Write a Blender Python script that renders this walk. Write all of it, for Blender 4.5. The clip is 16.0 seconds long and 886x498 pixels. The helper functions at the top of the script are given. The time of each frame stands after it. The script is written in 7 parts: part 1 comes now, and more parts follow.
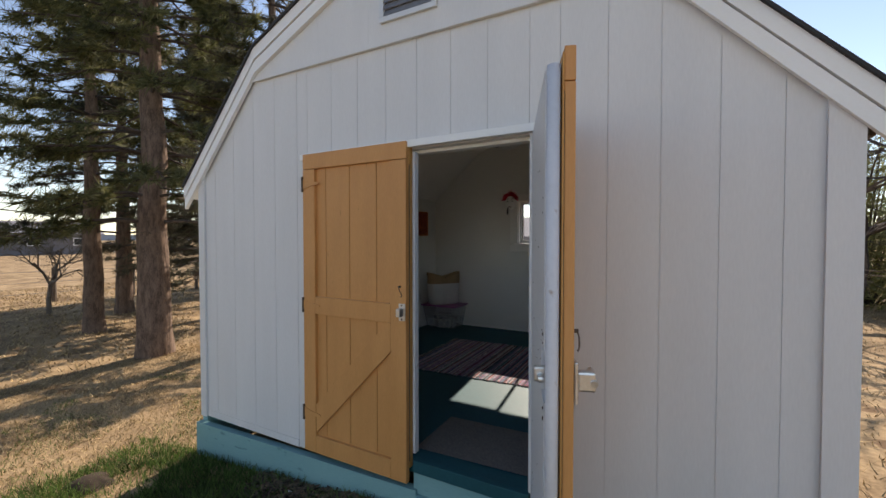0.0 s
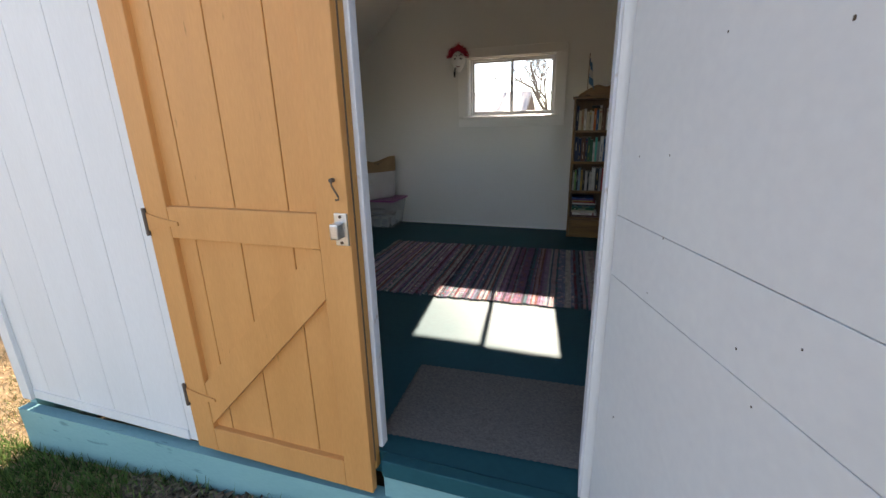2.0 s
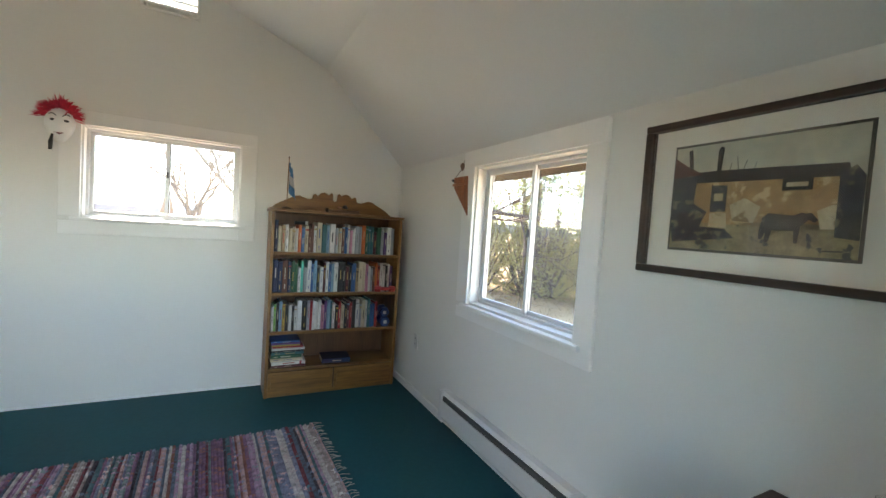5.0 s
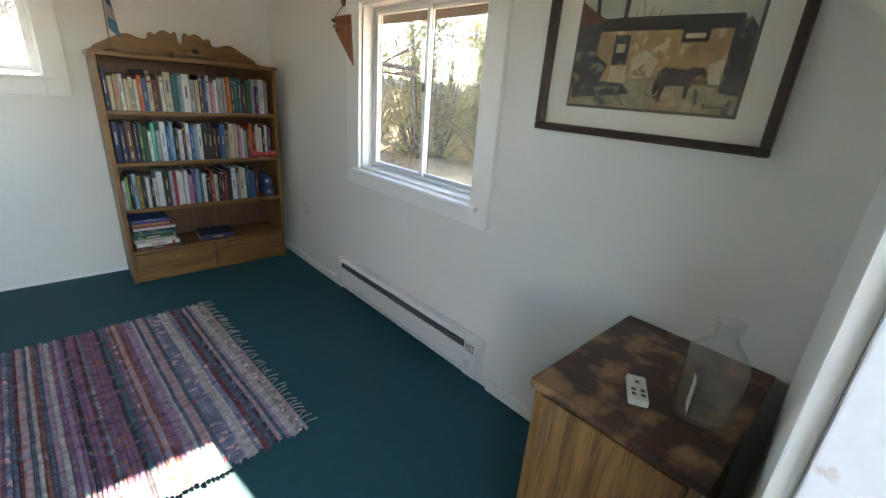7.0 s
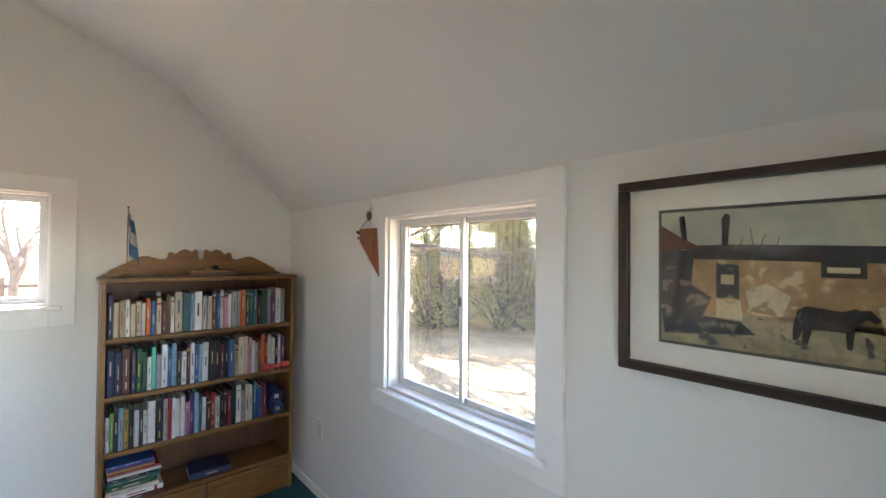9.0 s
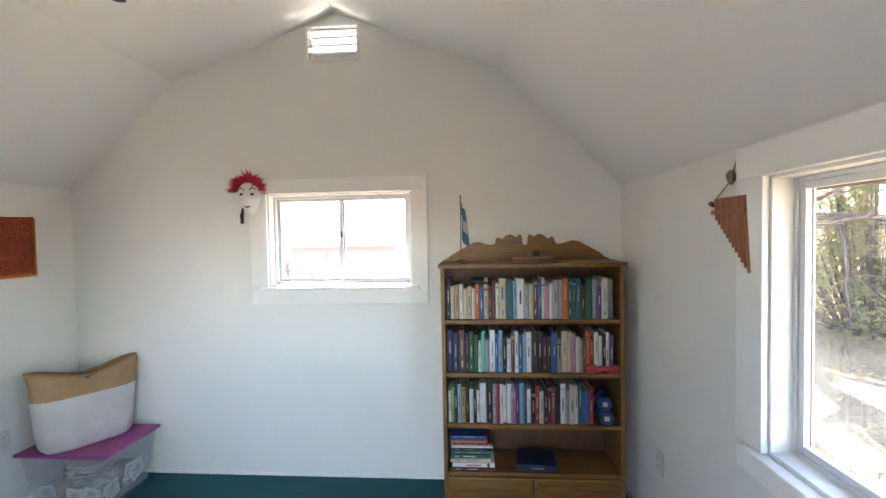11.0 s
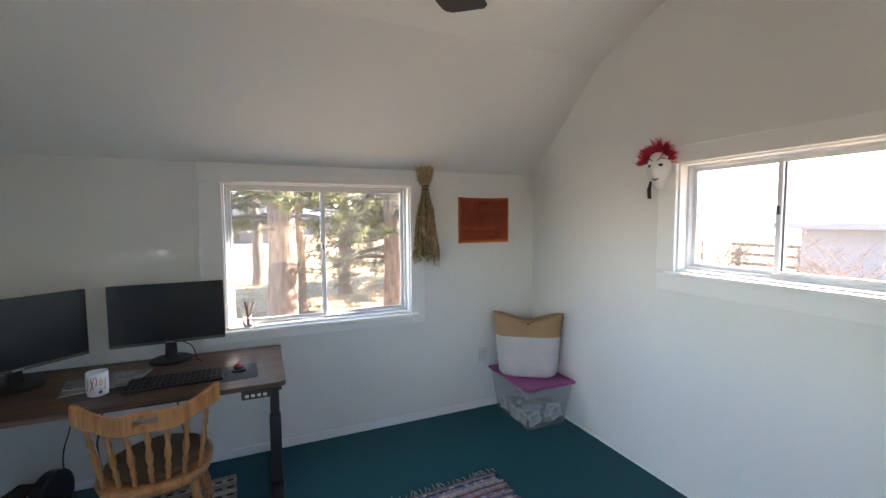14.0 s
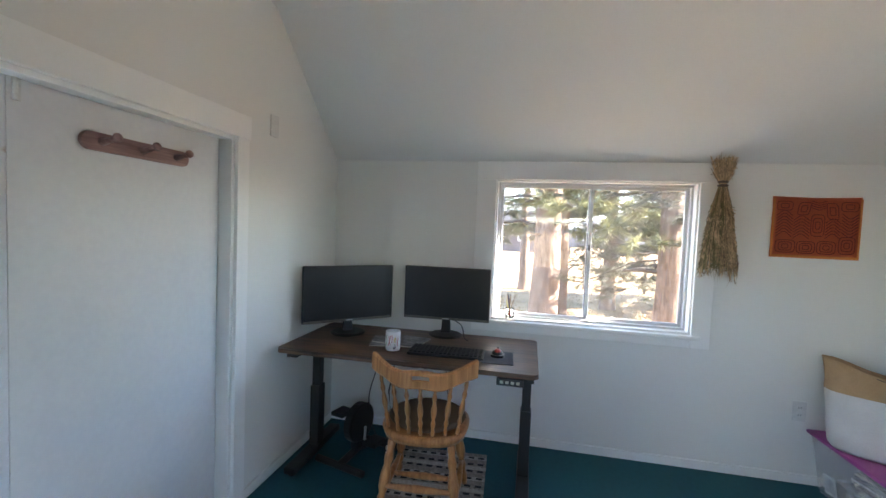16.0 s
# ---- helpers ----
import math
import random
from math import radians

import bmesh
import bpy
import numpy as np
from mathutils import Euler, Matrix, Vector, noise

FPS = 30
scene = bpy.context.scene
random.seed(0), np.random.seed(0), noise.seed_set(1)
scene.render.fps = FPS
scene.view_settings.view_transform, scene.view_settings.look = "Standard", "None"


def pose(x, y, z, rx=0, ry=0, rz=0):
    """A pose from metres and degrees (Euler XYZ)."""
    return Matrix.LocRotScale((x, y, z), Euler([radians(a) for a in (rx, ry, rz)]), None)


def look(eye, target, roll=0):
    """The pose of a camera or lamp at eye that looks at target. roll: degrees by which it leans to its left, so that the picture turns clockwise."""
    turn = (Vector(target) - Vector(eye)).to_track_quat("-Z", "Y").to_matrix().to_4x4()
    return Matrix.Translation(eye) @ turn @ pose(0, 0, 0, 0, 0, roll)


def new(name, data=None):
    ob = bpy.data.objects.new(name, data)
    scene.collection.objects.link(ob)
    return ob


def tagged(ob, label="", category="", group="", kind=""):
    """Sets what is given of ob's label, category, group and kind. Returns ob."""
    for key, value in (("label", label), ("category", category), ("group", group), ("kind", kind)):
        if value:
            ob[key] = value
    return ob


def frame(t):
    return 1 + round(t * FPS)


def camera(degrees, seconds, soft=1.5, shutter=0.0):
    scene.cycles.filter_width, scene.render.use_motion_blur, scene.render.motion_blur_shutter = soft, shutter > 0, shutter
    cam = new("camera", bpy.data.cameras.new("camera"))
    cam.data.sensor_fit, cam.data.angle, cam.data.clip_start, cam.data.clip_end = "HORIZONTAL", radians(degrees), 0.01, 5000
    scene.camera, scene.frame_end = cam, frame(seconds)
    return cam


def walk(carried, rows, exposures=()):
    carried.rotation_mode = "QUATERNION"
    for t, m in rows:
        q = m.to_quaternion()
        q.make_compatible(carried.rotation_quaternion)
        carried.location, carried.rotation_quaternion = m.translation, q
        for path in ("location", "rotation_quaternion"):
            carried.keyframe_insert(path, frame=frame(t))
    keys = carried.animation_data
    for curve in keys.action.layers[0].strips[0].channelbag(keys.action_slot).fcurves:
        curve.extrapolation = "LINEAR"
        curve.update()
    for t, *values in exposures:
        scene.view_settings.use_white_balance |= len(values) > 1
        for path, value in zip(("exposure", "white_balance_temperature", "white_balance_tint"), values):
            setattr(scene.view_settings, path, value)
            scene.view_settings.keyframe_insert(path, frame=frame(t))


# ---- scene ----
cam = camera(93.1, 16.0)
EXPOSURES = [(0, 0.85, 7750, 16), (0.5, 1.7, 7750, 17), (1, 1.7, 7750, 16), (1.5, 2.05, 7750, 17), (2, 2.05, 7850, 17), (2.5, 1.8, 7850, 18), (3.5, 2.65, 7750, 14), (4.2, 3.55, 7950, 10), (5, 3.95, 7450, 10), (7.4, 4, 7650, 14), (8, 4.55, 7650, 17), (9, 4.12, 7350, 18), (11.5, 4.4, 6950, 15), (12.5, 3.97, 6950, 16), (13, 3.9, 6950, 16), (14.5, 3.85, 6950, 16), (15.5, 4.33, 6900, 16), (16, 4.1, 6750, 15)]
PATH = [
    (0, (1.499, -2.168, 1.288), (0.518, -0.426, 1.239), -0.0),
    (0.5, (1.244, -1.797, 1.24), (0.304, -0.034, 1.138), -0.5),
    (1, (1.017, -1.532, 1.158), (0.208, 0.21, 0.6), -1.7),
    (1.5, (0.833, -1.391, 1.107), (0.16, 0.276, 0.229), -3.5),
    (2, (0.787, -1.246, 1.162), (0.175, 0.569, 0.587), -1.4),
    (2.5, (0.64, -0.905, 1.188), (0.107, 1.011, 0.981), -0.9),
    (3, (0.491, -0.658, 1.202), (0.198, 1.32, 1.142), -1.2),
    (3.5, (0.381, -0.426, 1.28), (0.295, 1.572, 1.277), -1.5),
    (4, (0.394, -0.219, 1.292), (0.467, 1.78, 1.275), 0.4),
    (4.5, (0.399, -0.105, 1.296), (0.852, 1.843, 1.283), 2.3),
    (5, (0.367, -0.024, 1.296), (1.291, 1.747, 1.204), 3.8),
    (5.2, (0.359, -0.02, 1.288), (1.425, 1.665, 1.124), 4.4),
    (7.3, (0.422, 0.092, 1.289), (1.744, 1.423, 0.595), 5.4),
    (7.5, (0.447, 0.108, 1.293), (1.9, 1.406, 0.843), 6.3),
    (8, (0.574, 0.256, 1.346), (2.452, 0.936, 1.242), 3.7),
    (8.5, (0.531, 0.402, 1.459), (2.275, 1.379, 1.507), 0.9),
    (9, (0.548, 0.442, 1.501), (1.869, 1.943, 1.534), 0.5),
    (9.2, (0.594, 0.458, 1.521), (1.735, 2.1, 1.494), 0.3),
    (11.3, (0.887, 0.89, 1.537), (0.525, 2.856, 1.474), -0.9),
    (11.5, (0.925, 0.896, 1.555), (0.411, 2.828, 1.486), -0.9),
    (12, (0.999, 1.006, 1.539), (0.151, 2.817, 1.492), -1.6),
    (12.5, (1.052, 1.212, 1.542), (-0.09, 2.852, 1.489), -0.8),
    (13, (1.122, 1.326, 1.537), (-0.368, 2.658, 1.456), 0.6),
    (13.5, (1.148, 1.379, 1.534), (-0.54, 2.444, 1.395), 0.2),
    (14, (1.135, 1.357, 1.516), (-0.696, 2.15, 1.376), -0.4),
    (14.5, (1.141, 1.319, 1.485), (-0.771, 1.895, 1.374), 0.3),
    (15, (1.151, 1.304, 1.424), (-0.825, 1.593, 1.325), 0.6),
    (15.5, (1.06, 1.308, 1.419), (-0.934, 1.175, 1.343), 2.0),
    (16, (1.016, 1.367, 1.42), (-0.942, 0.967, 1.322), 2.3),
]
walk(cam, [(t, look(eye, target, roll)) for t, eye, target, roll in PATH], EXPOSURES)

# ---- world, sun, exposure ----
SUN_EL = radians(32.2)
world = bpy.data.worlds.new("world")
scene.world = world
world.use_nodes = True
wn, wl = world.node_tree.nodes, world.node_tree.links
sky = wn.new("ShaderNodeTexSky")
sky.sky_type, sky.sun_disc = "NISHITA", False
sky.sun_elevation, sky.sun_rotation = SUN_EL, radians(-6.7)
sky.air_density, sky.dust_density, sky.altitude = 1.0, 0.05, 1500
wl.new(sky.outputs["Color"], wn["Background"].inputs["Color"])
wn["Background"].inputs["Strength"].default_value = 0.125
sun_data = bpy.data.lights.new("sun", "SUN")
sun_data.energy, sun_data.angle, sun_data.color = 4.6, radians(0.53), (1.0, 0.955, 0.895)
sun = new("sun", sun_data)
sun.matrix_world = look((0, 0, 0), (0.118, -1.0, -math.tan(SUN_EL) * 1.007))

# ---- materials ----


def nodes_of(name):
    m = bpy.data.materials.new(name)
    m.use_nodes = True
    t = m.node_tree
    return m, t.nodes, t.links, t.nodes["Principled BSDF"]


def surface(name, a, b=None, rough=0.6, scale=3.0, fine=60.0, bump=0.15, metal=0.0, stretch=(1, 1, 1), rand=0.0,
            spots=None, spot_scale=6.0, spot_at=0.62, island=0.0, trans=0.0, rough_var=0.1, spec=0.5, coarse_bump=0.0, thin=0.0):
    """A painted, woven or natural surface: two colours mixed by coarse and fine noise, spots of wear, bump from the grain."""
    m, n, l, p = nodes_of(name)
    b = b or tuple(c * 0.82 for c in a)
    tc = n.new("ShaderNodeTexCoord")
    mp = n.new("ShaderNodeMapping")
    mp.inputs["Scale"].default_value = stretch
    l.new(tc.outputs["Object"], mp.inputs["Vector"])
    big, small = n.new("ShaderNodeTexNoise"), n.new("ShaderNodeTexNoise")
    big.inputs["Scale"].default_value, small.inputs["Scale"].default_value = scale, fine
    big.inputs["Detail"].default_value, small.inputs["Detail"].default_value = 5, 3
    for q in (big, small):
        l.new(mp.outputs["Vector"], q.inputs["Vector"])
    if rand:
        off = n.new("ShaderNodeVectorMath")
        off.operation = "ADD"
        oi = n.new("ShaderNodeObjectInfo")
        mul = n.new("ShaderNodeMath")
        mul.operation = "MULTIPLY"
        mul.inputs[1].default_value = 37.0
        l.new(oi.outputs["Random"], mul.inputs[0])
        l.new(mp.outputs["Vector"], off.inputs[0])
        l.new(mul.outputs[0], off.inputs[1])
        for q in (big, small):
            l.new(off.outputs["Vector"], q.inputs["Vector"])
    mixf = n.new("ShaderNodeMix")
    mixf.inputs["Factor"].default_value = 0.4
    l.new(big.outputs["Fac"], mixf.inputs["A"])
    l.new(small.outputs["Fac"], mixf.inputs["B"])
    ramp = n.new("ShaderNodeValToRGB")
    ramp.color_ramp.elements[0].position, ramp.color_ramp.elements[1].position = 0.36, 0.66
    ramp.color_ramp.elements[0].color, ramp.color_ramp.elements[1].color = (*b, 1), (*a, 1)
    l.new(mixf.outputs["Result"], ramp.inputs["Fac"])
    colour = ramp.outputs["Color"]
    if spots:
        sn = n.new("ShaderNodeTexNoise")
        sn.inputs["Scale"].default_value, sn.inputs["Detail"].default_value = spot_scale, 8
        l.new(mp.outputs["Vector"], sn.inputs["Vector"])
        sr = n.new("ShaderNodeValToRGB")
        sr.color_ramp.elements[0].position, sr.color_ramp.elements[1].position = spot_at, spot_at + 0.06
        l.new(sn.outputs["Fac"], sr.inputs["Fac"])
        mx = n.new("ShaderNodeMix")
        mx.data_type = "RGBA"
        l.new(sr.outputs["Color"], mx.inputs["Factor"])
        l.new(colour, mx.inputs["A"])
        mx.inputs["B"].default_value = (*spots, 1)
        colour = mx.outputs["Result"]
    if rand or island:
        hs = n.new("ShaderNodeHueSaturation")
        src = n.new("ShaderNodeObjectInfo") if rand else n.new("ShaderNodeNewGeometry")
        mr = n.new("ShaderNodeMapRange")
        k = rand or island
        mr.inputs["To Min"].default_value, mr.inputs["To Max"].default_value = 1 - k, 1 + k
        l.new(src.outputs["Random" if rand else "Random Per Island"], mr.inputs["Value"])
        l.new(mr.outputs["Result"], hs.inputs["Value"])
        l.new(colour, hs.inputs["Color"])
        colour = hs.outputs["Color"]
    l.new(colour, p.inputs["Base Color"])
    rr = n.new("ShaderNodeMapRange")
    rr.inputs["To Min"].default_value, rr.inputs["To Max"].default_value = max(0.02, rough - rough_var), min(1, rough + rough_var)
    l.new(big.outputs["Fac"], rr.inputs["Value"])
    l.new(rr.outputs["Result"], p.inputs["Roughness"])
    p.inputs["Metallic"].default_value = metal
    p.inputs["Specular IOR Level"].default_value = spec
    if trans:
        p.inputs["Transmission Weight"].default_value = trans
    if bump:
        bp = n.new("ShaderNodeBump")
        bp.inputs["Strength"].default_value, bp.inputs["Distance"].default_value = bump, 0.004
        l.new(small.outputs["Fac"], bp.inputs["Height"])
        out = bp
        if coarse_bump:
            b2 = n.new("ShaderNodeBump")
            b2.inputs["Strength"].default_value, b2.inputs["Distance"].default_value = coarse_bump, 0.02
            l.new(big.outputs["Fac"], b2.inputs["Height"])
            l.new(bp.outputs["Normal"], b2.inputs["Normal"])
            out = b2
        l.new(out.outputs["Normal"], p.inputs["Normal"])
    if thin:
        tl, ms = n.new("ShaderNodeBsdfTranslucent"), n.new("ShaderNodeMixShader")
        ms.inputs["Fac"].default_value = thin
        l.new(colour, tl.inputs["Color"])
        l.new(p.outputs["BSDF"], ms.inputs[1])
        l.new(tl.outputs["BSDF"], ms.inputs[2])
        l.new(ms.outputs["Shader"], n["Material Output"].inputs["Surface"])
    return m


def wood(name, dark, light, rough=0.45, axis=2, rings=9.0, rand=0.12, bump=0.12, worn=None):
    """Wood with grain that runs along one axis of the object."""
    m, n, l, p = nodes_of(name)
    tc, mp = n.new("ShaderNodeTexCoord"), n.new("ShaderNodeMapping")
    s = [14.0, 14.0, 14.0]
    s[axis] = 0.9
    mp.inputs["Scale"].default_value = s
    oi, add, mul = n.new("ShaderNodeObjectInfo"), n.new("ShaderNodeVectorMath"), n.new("ShaderNodeMath")
    mul.operation, add.operation = "MULTIPLY", "ADD"
    mul.inputs[1].default_value = 23.0
    l.new(oi.outputs["Random"], mul.inputs[0])
    l.new(tc.outputs["Object"], mp.inputs["Vector"])
    l.new(mp.outputs["Vector"], add.inputs[0])
    l.new(mul.outputs[0], add.inputs[1])
    a, b = n.new("ShaderNodeTexNoise"), n.new("ShaderNodeTexNoise")
    a.inputs["Scale"].default_value, b.inputs["Scale"].default_value = 1.3, rings
    a.inputs["Detail"].default_value, b.inputs["Detail"].default_value = 4, 6
    a.inputs["Distortion"].default_value = 1.2
    for q in (a, b):
        l.new(add.outputs["Vector"], q.inputs["Vector"])
    mix = n.new("ShaderNodeMix")
    mix.inputs["Factor"].default_value = 0.45
    l.new(a.outputs["Fac"], mix.inputs["A"])
    l.new(b.outputs["Fac"], mix.inputs["B"])
    ramp = n.new("ShaderNodeValToRGB")
    ramp.color_ramp.elements[0].position, ramp.color_ramp.elements[1].position = 0.38, 0.62
    ramp.color_ramp.elements[0].color, ramp.color_ramp.elements[1].color = (*dark, 1), (*light, 1)
    l.new(mix.outputs["Result"], ramp.inputs["Fac"])
    colour = ramp.outputs["Color"]
    if worn:
        w = n.new("ShaderNodeTexNoise")
        w.inputs["Scale"].default_value, w.inputs["Detail"].default_value = 11, 12
        l.new(tc.outputs["Object"], w.inputs["Vector"])
        wr = n.new("ShaderNodeValToRGB")
        wr.color_ramp.elements[0].position, wr.color_ramp.elements[1].position = 0.50, 0.62
        l.new(w.outputs["Fac"], wr.inputs["Fac"])
        mx = n.new("ShaderNodeMix")
        mx.data_type = "RGBA"
        l.new(wr.outputs["Color"], mx.inputs["Factor"])
        l.new(colour, mx.inputs["A"])
        mx.inputs["B"].default_value = (*worn, 1)
        colour = mx.outputs["Result"]
    hs, mr = n.new("ShaderNodeHueSaturation"), n.new("ShaderNodeMapRange")
    mr.inputs["To Min"].default_value, mr.inputs["To Max"].default_value = 1 - rand, 1 + rand
    l.new(oi.outputs["Random"], mr.inputs["Value"])
    l.new(mr.outputs["Result"], hs.inputs["Value"])
    l.new(colour, hs.inputs["Color"])
    l.new(hs.outputs["Color"], p.inputs["Base Color"])
    p.inputs["Roughness"].default_value = rough
    bp = n.new("ShaderNodeBump")
    bp.inputs["Strength"].default_value, bp.inputs["Distance"].default_value = bump, 0.003
    l.new(b.outputs["Fac"], bp.inputs["Height"])
    l.new(bp.outputs["Normal"], p.inputs["Normal"])
    return m


def plain(name, c, rough=0.5, metal=0.0, trans=0.0, ior=1.45, emit=0.0):
    m, n, l, p = nodes_of(name)
    p.inputs["Base Color"].default_value = (*c, 1)
    p.inputs["Roughness"].default_value, p.inputs["Metallic"].default_value = rough, metal
    p.inputs["Transmission Weight"].default_value, p.inputs["IOR"].default_value = trans, ior
    return m


def pane_glass(name, dust=0.0, mirror=0.03):
    """Thin window glass: clear, with a faint mirror by the angle of view."""
    m = bpy.data.materials.new(name)
    m.use_nodes = True
    n, l = m.node_tree.nodes, m.node_tree.links
    n.remove(n["Principled BSDF"])
    clear, gloss, mix, fr, power, scale, add = (n.new(k) for k in ("ShaderNodeBsdfTransparent", "ShaderNodeBsdfGlossy", "ShaderNodeMixShader", "ShaderNodeLayerWeight", "ShaderNodeMath", "ShaderNodeMath", "ShaderNodeMath"))
    clear.inputs["Color"].default_value = (0.985, 0.99, 0.985, 1)
    gloss.inputs["Roughness"].default_value = 0.01
    fr.inputs["Blend"].default_value = 0.5
    power.operation, scale.operation, add.operation = "POWER", "MULTIPLY", "ADD"
    power.inputs[1].default_value, scale.inputs[1].default_value, add.inputs[1].default_value = 5.0, 0.9, mirror
    l.new(fr.outputs["Facing"], power.inputs[0])
    l.new(power.outputs[0], scale.inputs[0])
    l.new(scale.outputs[0], add.inputs[0])
    l.new(add.outputs[0], mix.inputs["Fac"])
    l.new(clear.outputs["BSDF"], mix.inputs[1])
    l.new(gloss.outputs["BSDF"], mix.inputs[2])
    last = mix
    if dust:
        film, last, cloud, amount = (n.new(k) for k in ("ShaderNodeBsdfTranslucent", "ShaderNodeMixShader", "ShaderNodeTexNoise", "ShaderNodeMapRange"))
        film.inputs["Color"].default_value = (0.80, 0.77, 0.73, 1)
        cloud.inputs["Scale"].default_value = 5.0
        amount.inputs["To Min"].default_value, amount.inputs["To Max"].default_value = dust * 0.6, dust * 1.4
        l.new(cloud.outputs["Fac"], amount.inputs["Value"])
        l.new(amount.outputs["Result"], last.inputs["Fac"])
        l.new(mix.outputs["Shader"], last.inputs[1])
        l.new(film.outputs["BSDF"], last.inputs[2])
    l.new(last.outputs["Shader"], n["Material Output"].inputs["Surface"])
    return m


M_WALL = surface("wall_paint", (0.79, 0.79, 0.755), (0.76, 0.76, 0.725), rough=0.7, scale=1.2, fine=160, bump=0.12)
M_CEIL = surface("ceiling_paint", (0.83, 0.83, 0.80), (0.79, 0.79, 0.76), rough=0.75, scale=1.0, fine=130, bump=0.16, coarse_bump=0.15)
M_TRIM = surface("trim_paint", (0.87, 0.87, 0.85), (0.84, 0.84, 0.81), rough=0.42, scale=3, fine=90, bump=0.06)
M_SIDING = surface("siding_paint", (0.74, 0.74, 0.73), (0.68, 0.68, 0.67), rough=0.6, scale=1.6, fine=50, bump=0.14, stretch=(3, 3, 0.5))
M_DOORIN = surface("door_white_paint", (0.72, 0.73, 0.73), (0.66, 0.67, 0.68), rough=0.45, scale=2.2, fine=45, bump=0.12)
M_ORANGE = surface("ochre_paint", (0.66, 0.315, 0.105), (0.58, 0.265, 0.082), rough=0.55, scale=2.5, fine=40, bump=0.16, stretch=(4, 4, 0.7), spots=(0.42, 0.19, 0.05), spot_scale=14, spot_at=0.70)
M_ORANGE_EDGE = surface("ochre_worn_edge", (0.58, 0.29, 0.085), (0.50, 0.24, 0.06), rough=0.6, scale=3, fine=60, bump=0.3, stretch=(5, 5, 0.8), spots=(0.22, 0.10, 0.03), spot_scale=22, spot_at=0.63)
M_WHITE_EDGE = surface("chipped_white_edge", (0.70, 0.71, 0.74), (0.62, 0.63, 0.66), rough=0.6, scale=3, fine=60, bump=0.25, spots=(0.36, 0.25, 0.17), spot_scale=11, spot_at=0.655)
M_TEAL = surface("teal_floor_paint", (0.011, 0.090, 0.108), (0.008, 0.070, 0.086), rough=0.62, scale=1.6, fine=34, bump=0.10, rough_var=0.10, spec=0.25)
M_TEALSKIRT = surface("pale_teal_paint", (0.21, 0.42, 0.42), (0.17, 0.36, 0.37), rough=0.6, scale=2.4, fine=40, bump=0.2, stretch=(0.7, 3, 3), spots=(0.10, 0.24, 0.25), spot_scale=9, spot_at=0.66)
M_ALU = surface("white_aluminium", (0.72, 0.73, 0.73), (0.66, 0.67, 0.67), rough=0.4, scale=5, fine=90, bump=0.04, metal=0.2)
M_TRACK = surface("grey_seal", (0.10, 0.10, 0.10), rough=0.6, scale=5, fine=80, bump=0.1)
M_GLASS = pane_glass("window_glass", 0.035, 0.09)
M_GLASS_SUN = pane_glass("sunny_window_glass", 0.010)
M_CLEAR = pane_glass("picture_glass")
M_CHROME = surface("worn_chrome", (0.72, 0.72, 0.71), (0.55, 0.55, 0.54), rough=0.34, scale=16, fine=120, bump=0.08, metal=1.0)
M_SHINGLE = surface("dark_shingle", (0.045, 0.045, 0.048), (0.03, 0.03, 0.032), rough=0.9, scale=8, fine=200, bump=0.5)
M_GROUND = surface("dry_lawn", (0.45, 0.325, 0.19), (0.17, 0.115, 0.065), rough=0.95, scale=1.1, fine=26, bump=0.8, spots=(0.17, 0.11, 0.065), spot_scale=2.4, spot_at=0.60, spec=0.1)
M_DIRT = surface("bare_soil", (0.075, 0.056, 0.042), (0.038, 0.029, 0.022), rough=0.95, scale=3, fine=40, bump=0.9, spots=(0.20, 0.17, 0.13), spot_scale=60, spot_at=0.66, spec=0.1)

# ---- building helpers ----


def mesh_of(name, bm, smooth=False):
    me = bpy.data.meshes.new(name)
    bmesh.ops.recalc_face_normals(bm, faces=bm.faces)
    if smooth:
        for f in bm.faces:
            f.smooth = True
    bm.to_mesh(me)
    bm.free()
    return me


def part(name, bm, material, parent=None, label="", smooth=False, m=None):
    """One mesh object from a bmesh, under a thing or a part."""
    me = bm if isinstance(bm, bpy.types.Mesh) else mesh_of(name, bm, smooth)
    if not me.materials:
        me.materials.append(material)
    ob = new(name, me)
    if parent:
        ob.parent = parent
    if m is not None:
        ob.matrix_basis = m
    if label:
        ob["label"] = label
    return ob


def thing(name, label, category, at=None, group="", kind=""):
    """An Empty at the base of a thing."""
    ob = new(name)
    ob.empty_display_size = 0.05
    if at is not None:
        ob.matrix_basis = at
    return tagged(ob, label, category, group, kind)


def box(bm, lo, hi, bevel=0.0):
    r = bmesh.ops.create_cube(bm, size=1.0)
    vs = r["verts"]
    for v in vs:
        v.co = Vector([lo[i] + (v.co[i] + 0.5) * (hi[i] - lo[i]) for i in range(3)])
    if bevel:
        es = {e for v in vs for e in v.link_edges}
        bmesh.ops.bevel(bm, geom=list(es), offset=bevel, segments=2, affect="EDGES", profile=0.6)
    return bm


def cube(lo, hi, bevel=0.0):
    return box(bmesh.new(), lo, hi, bevel)


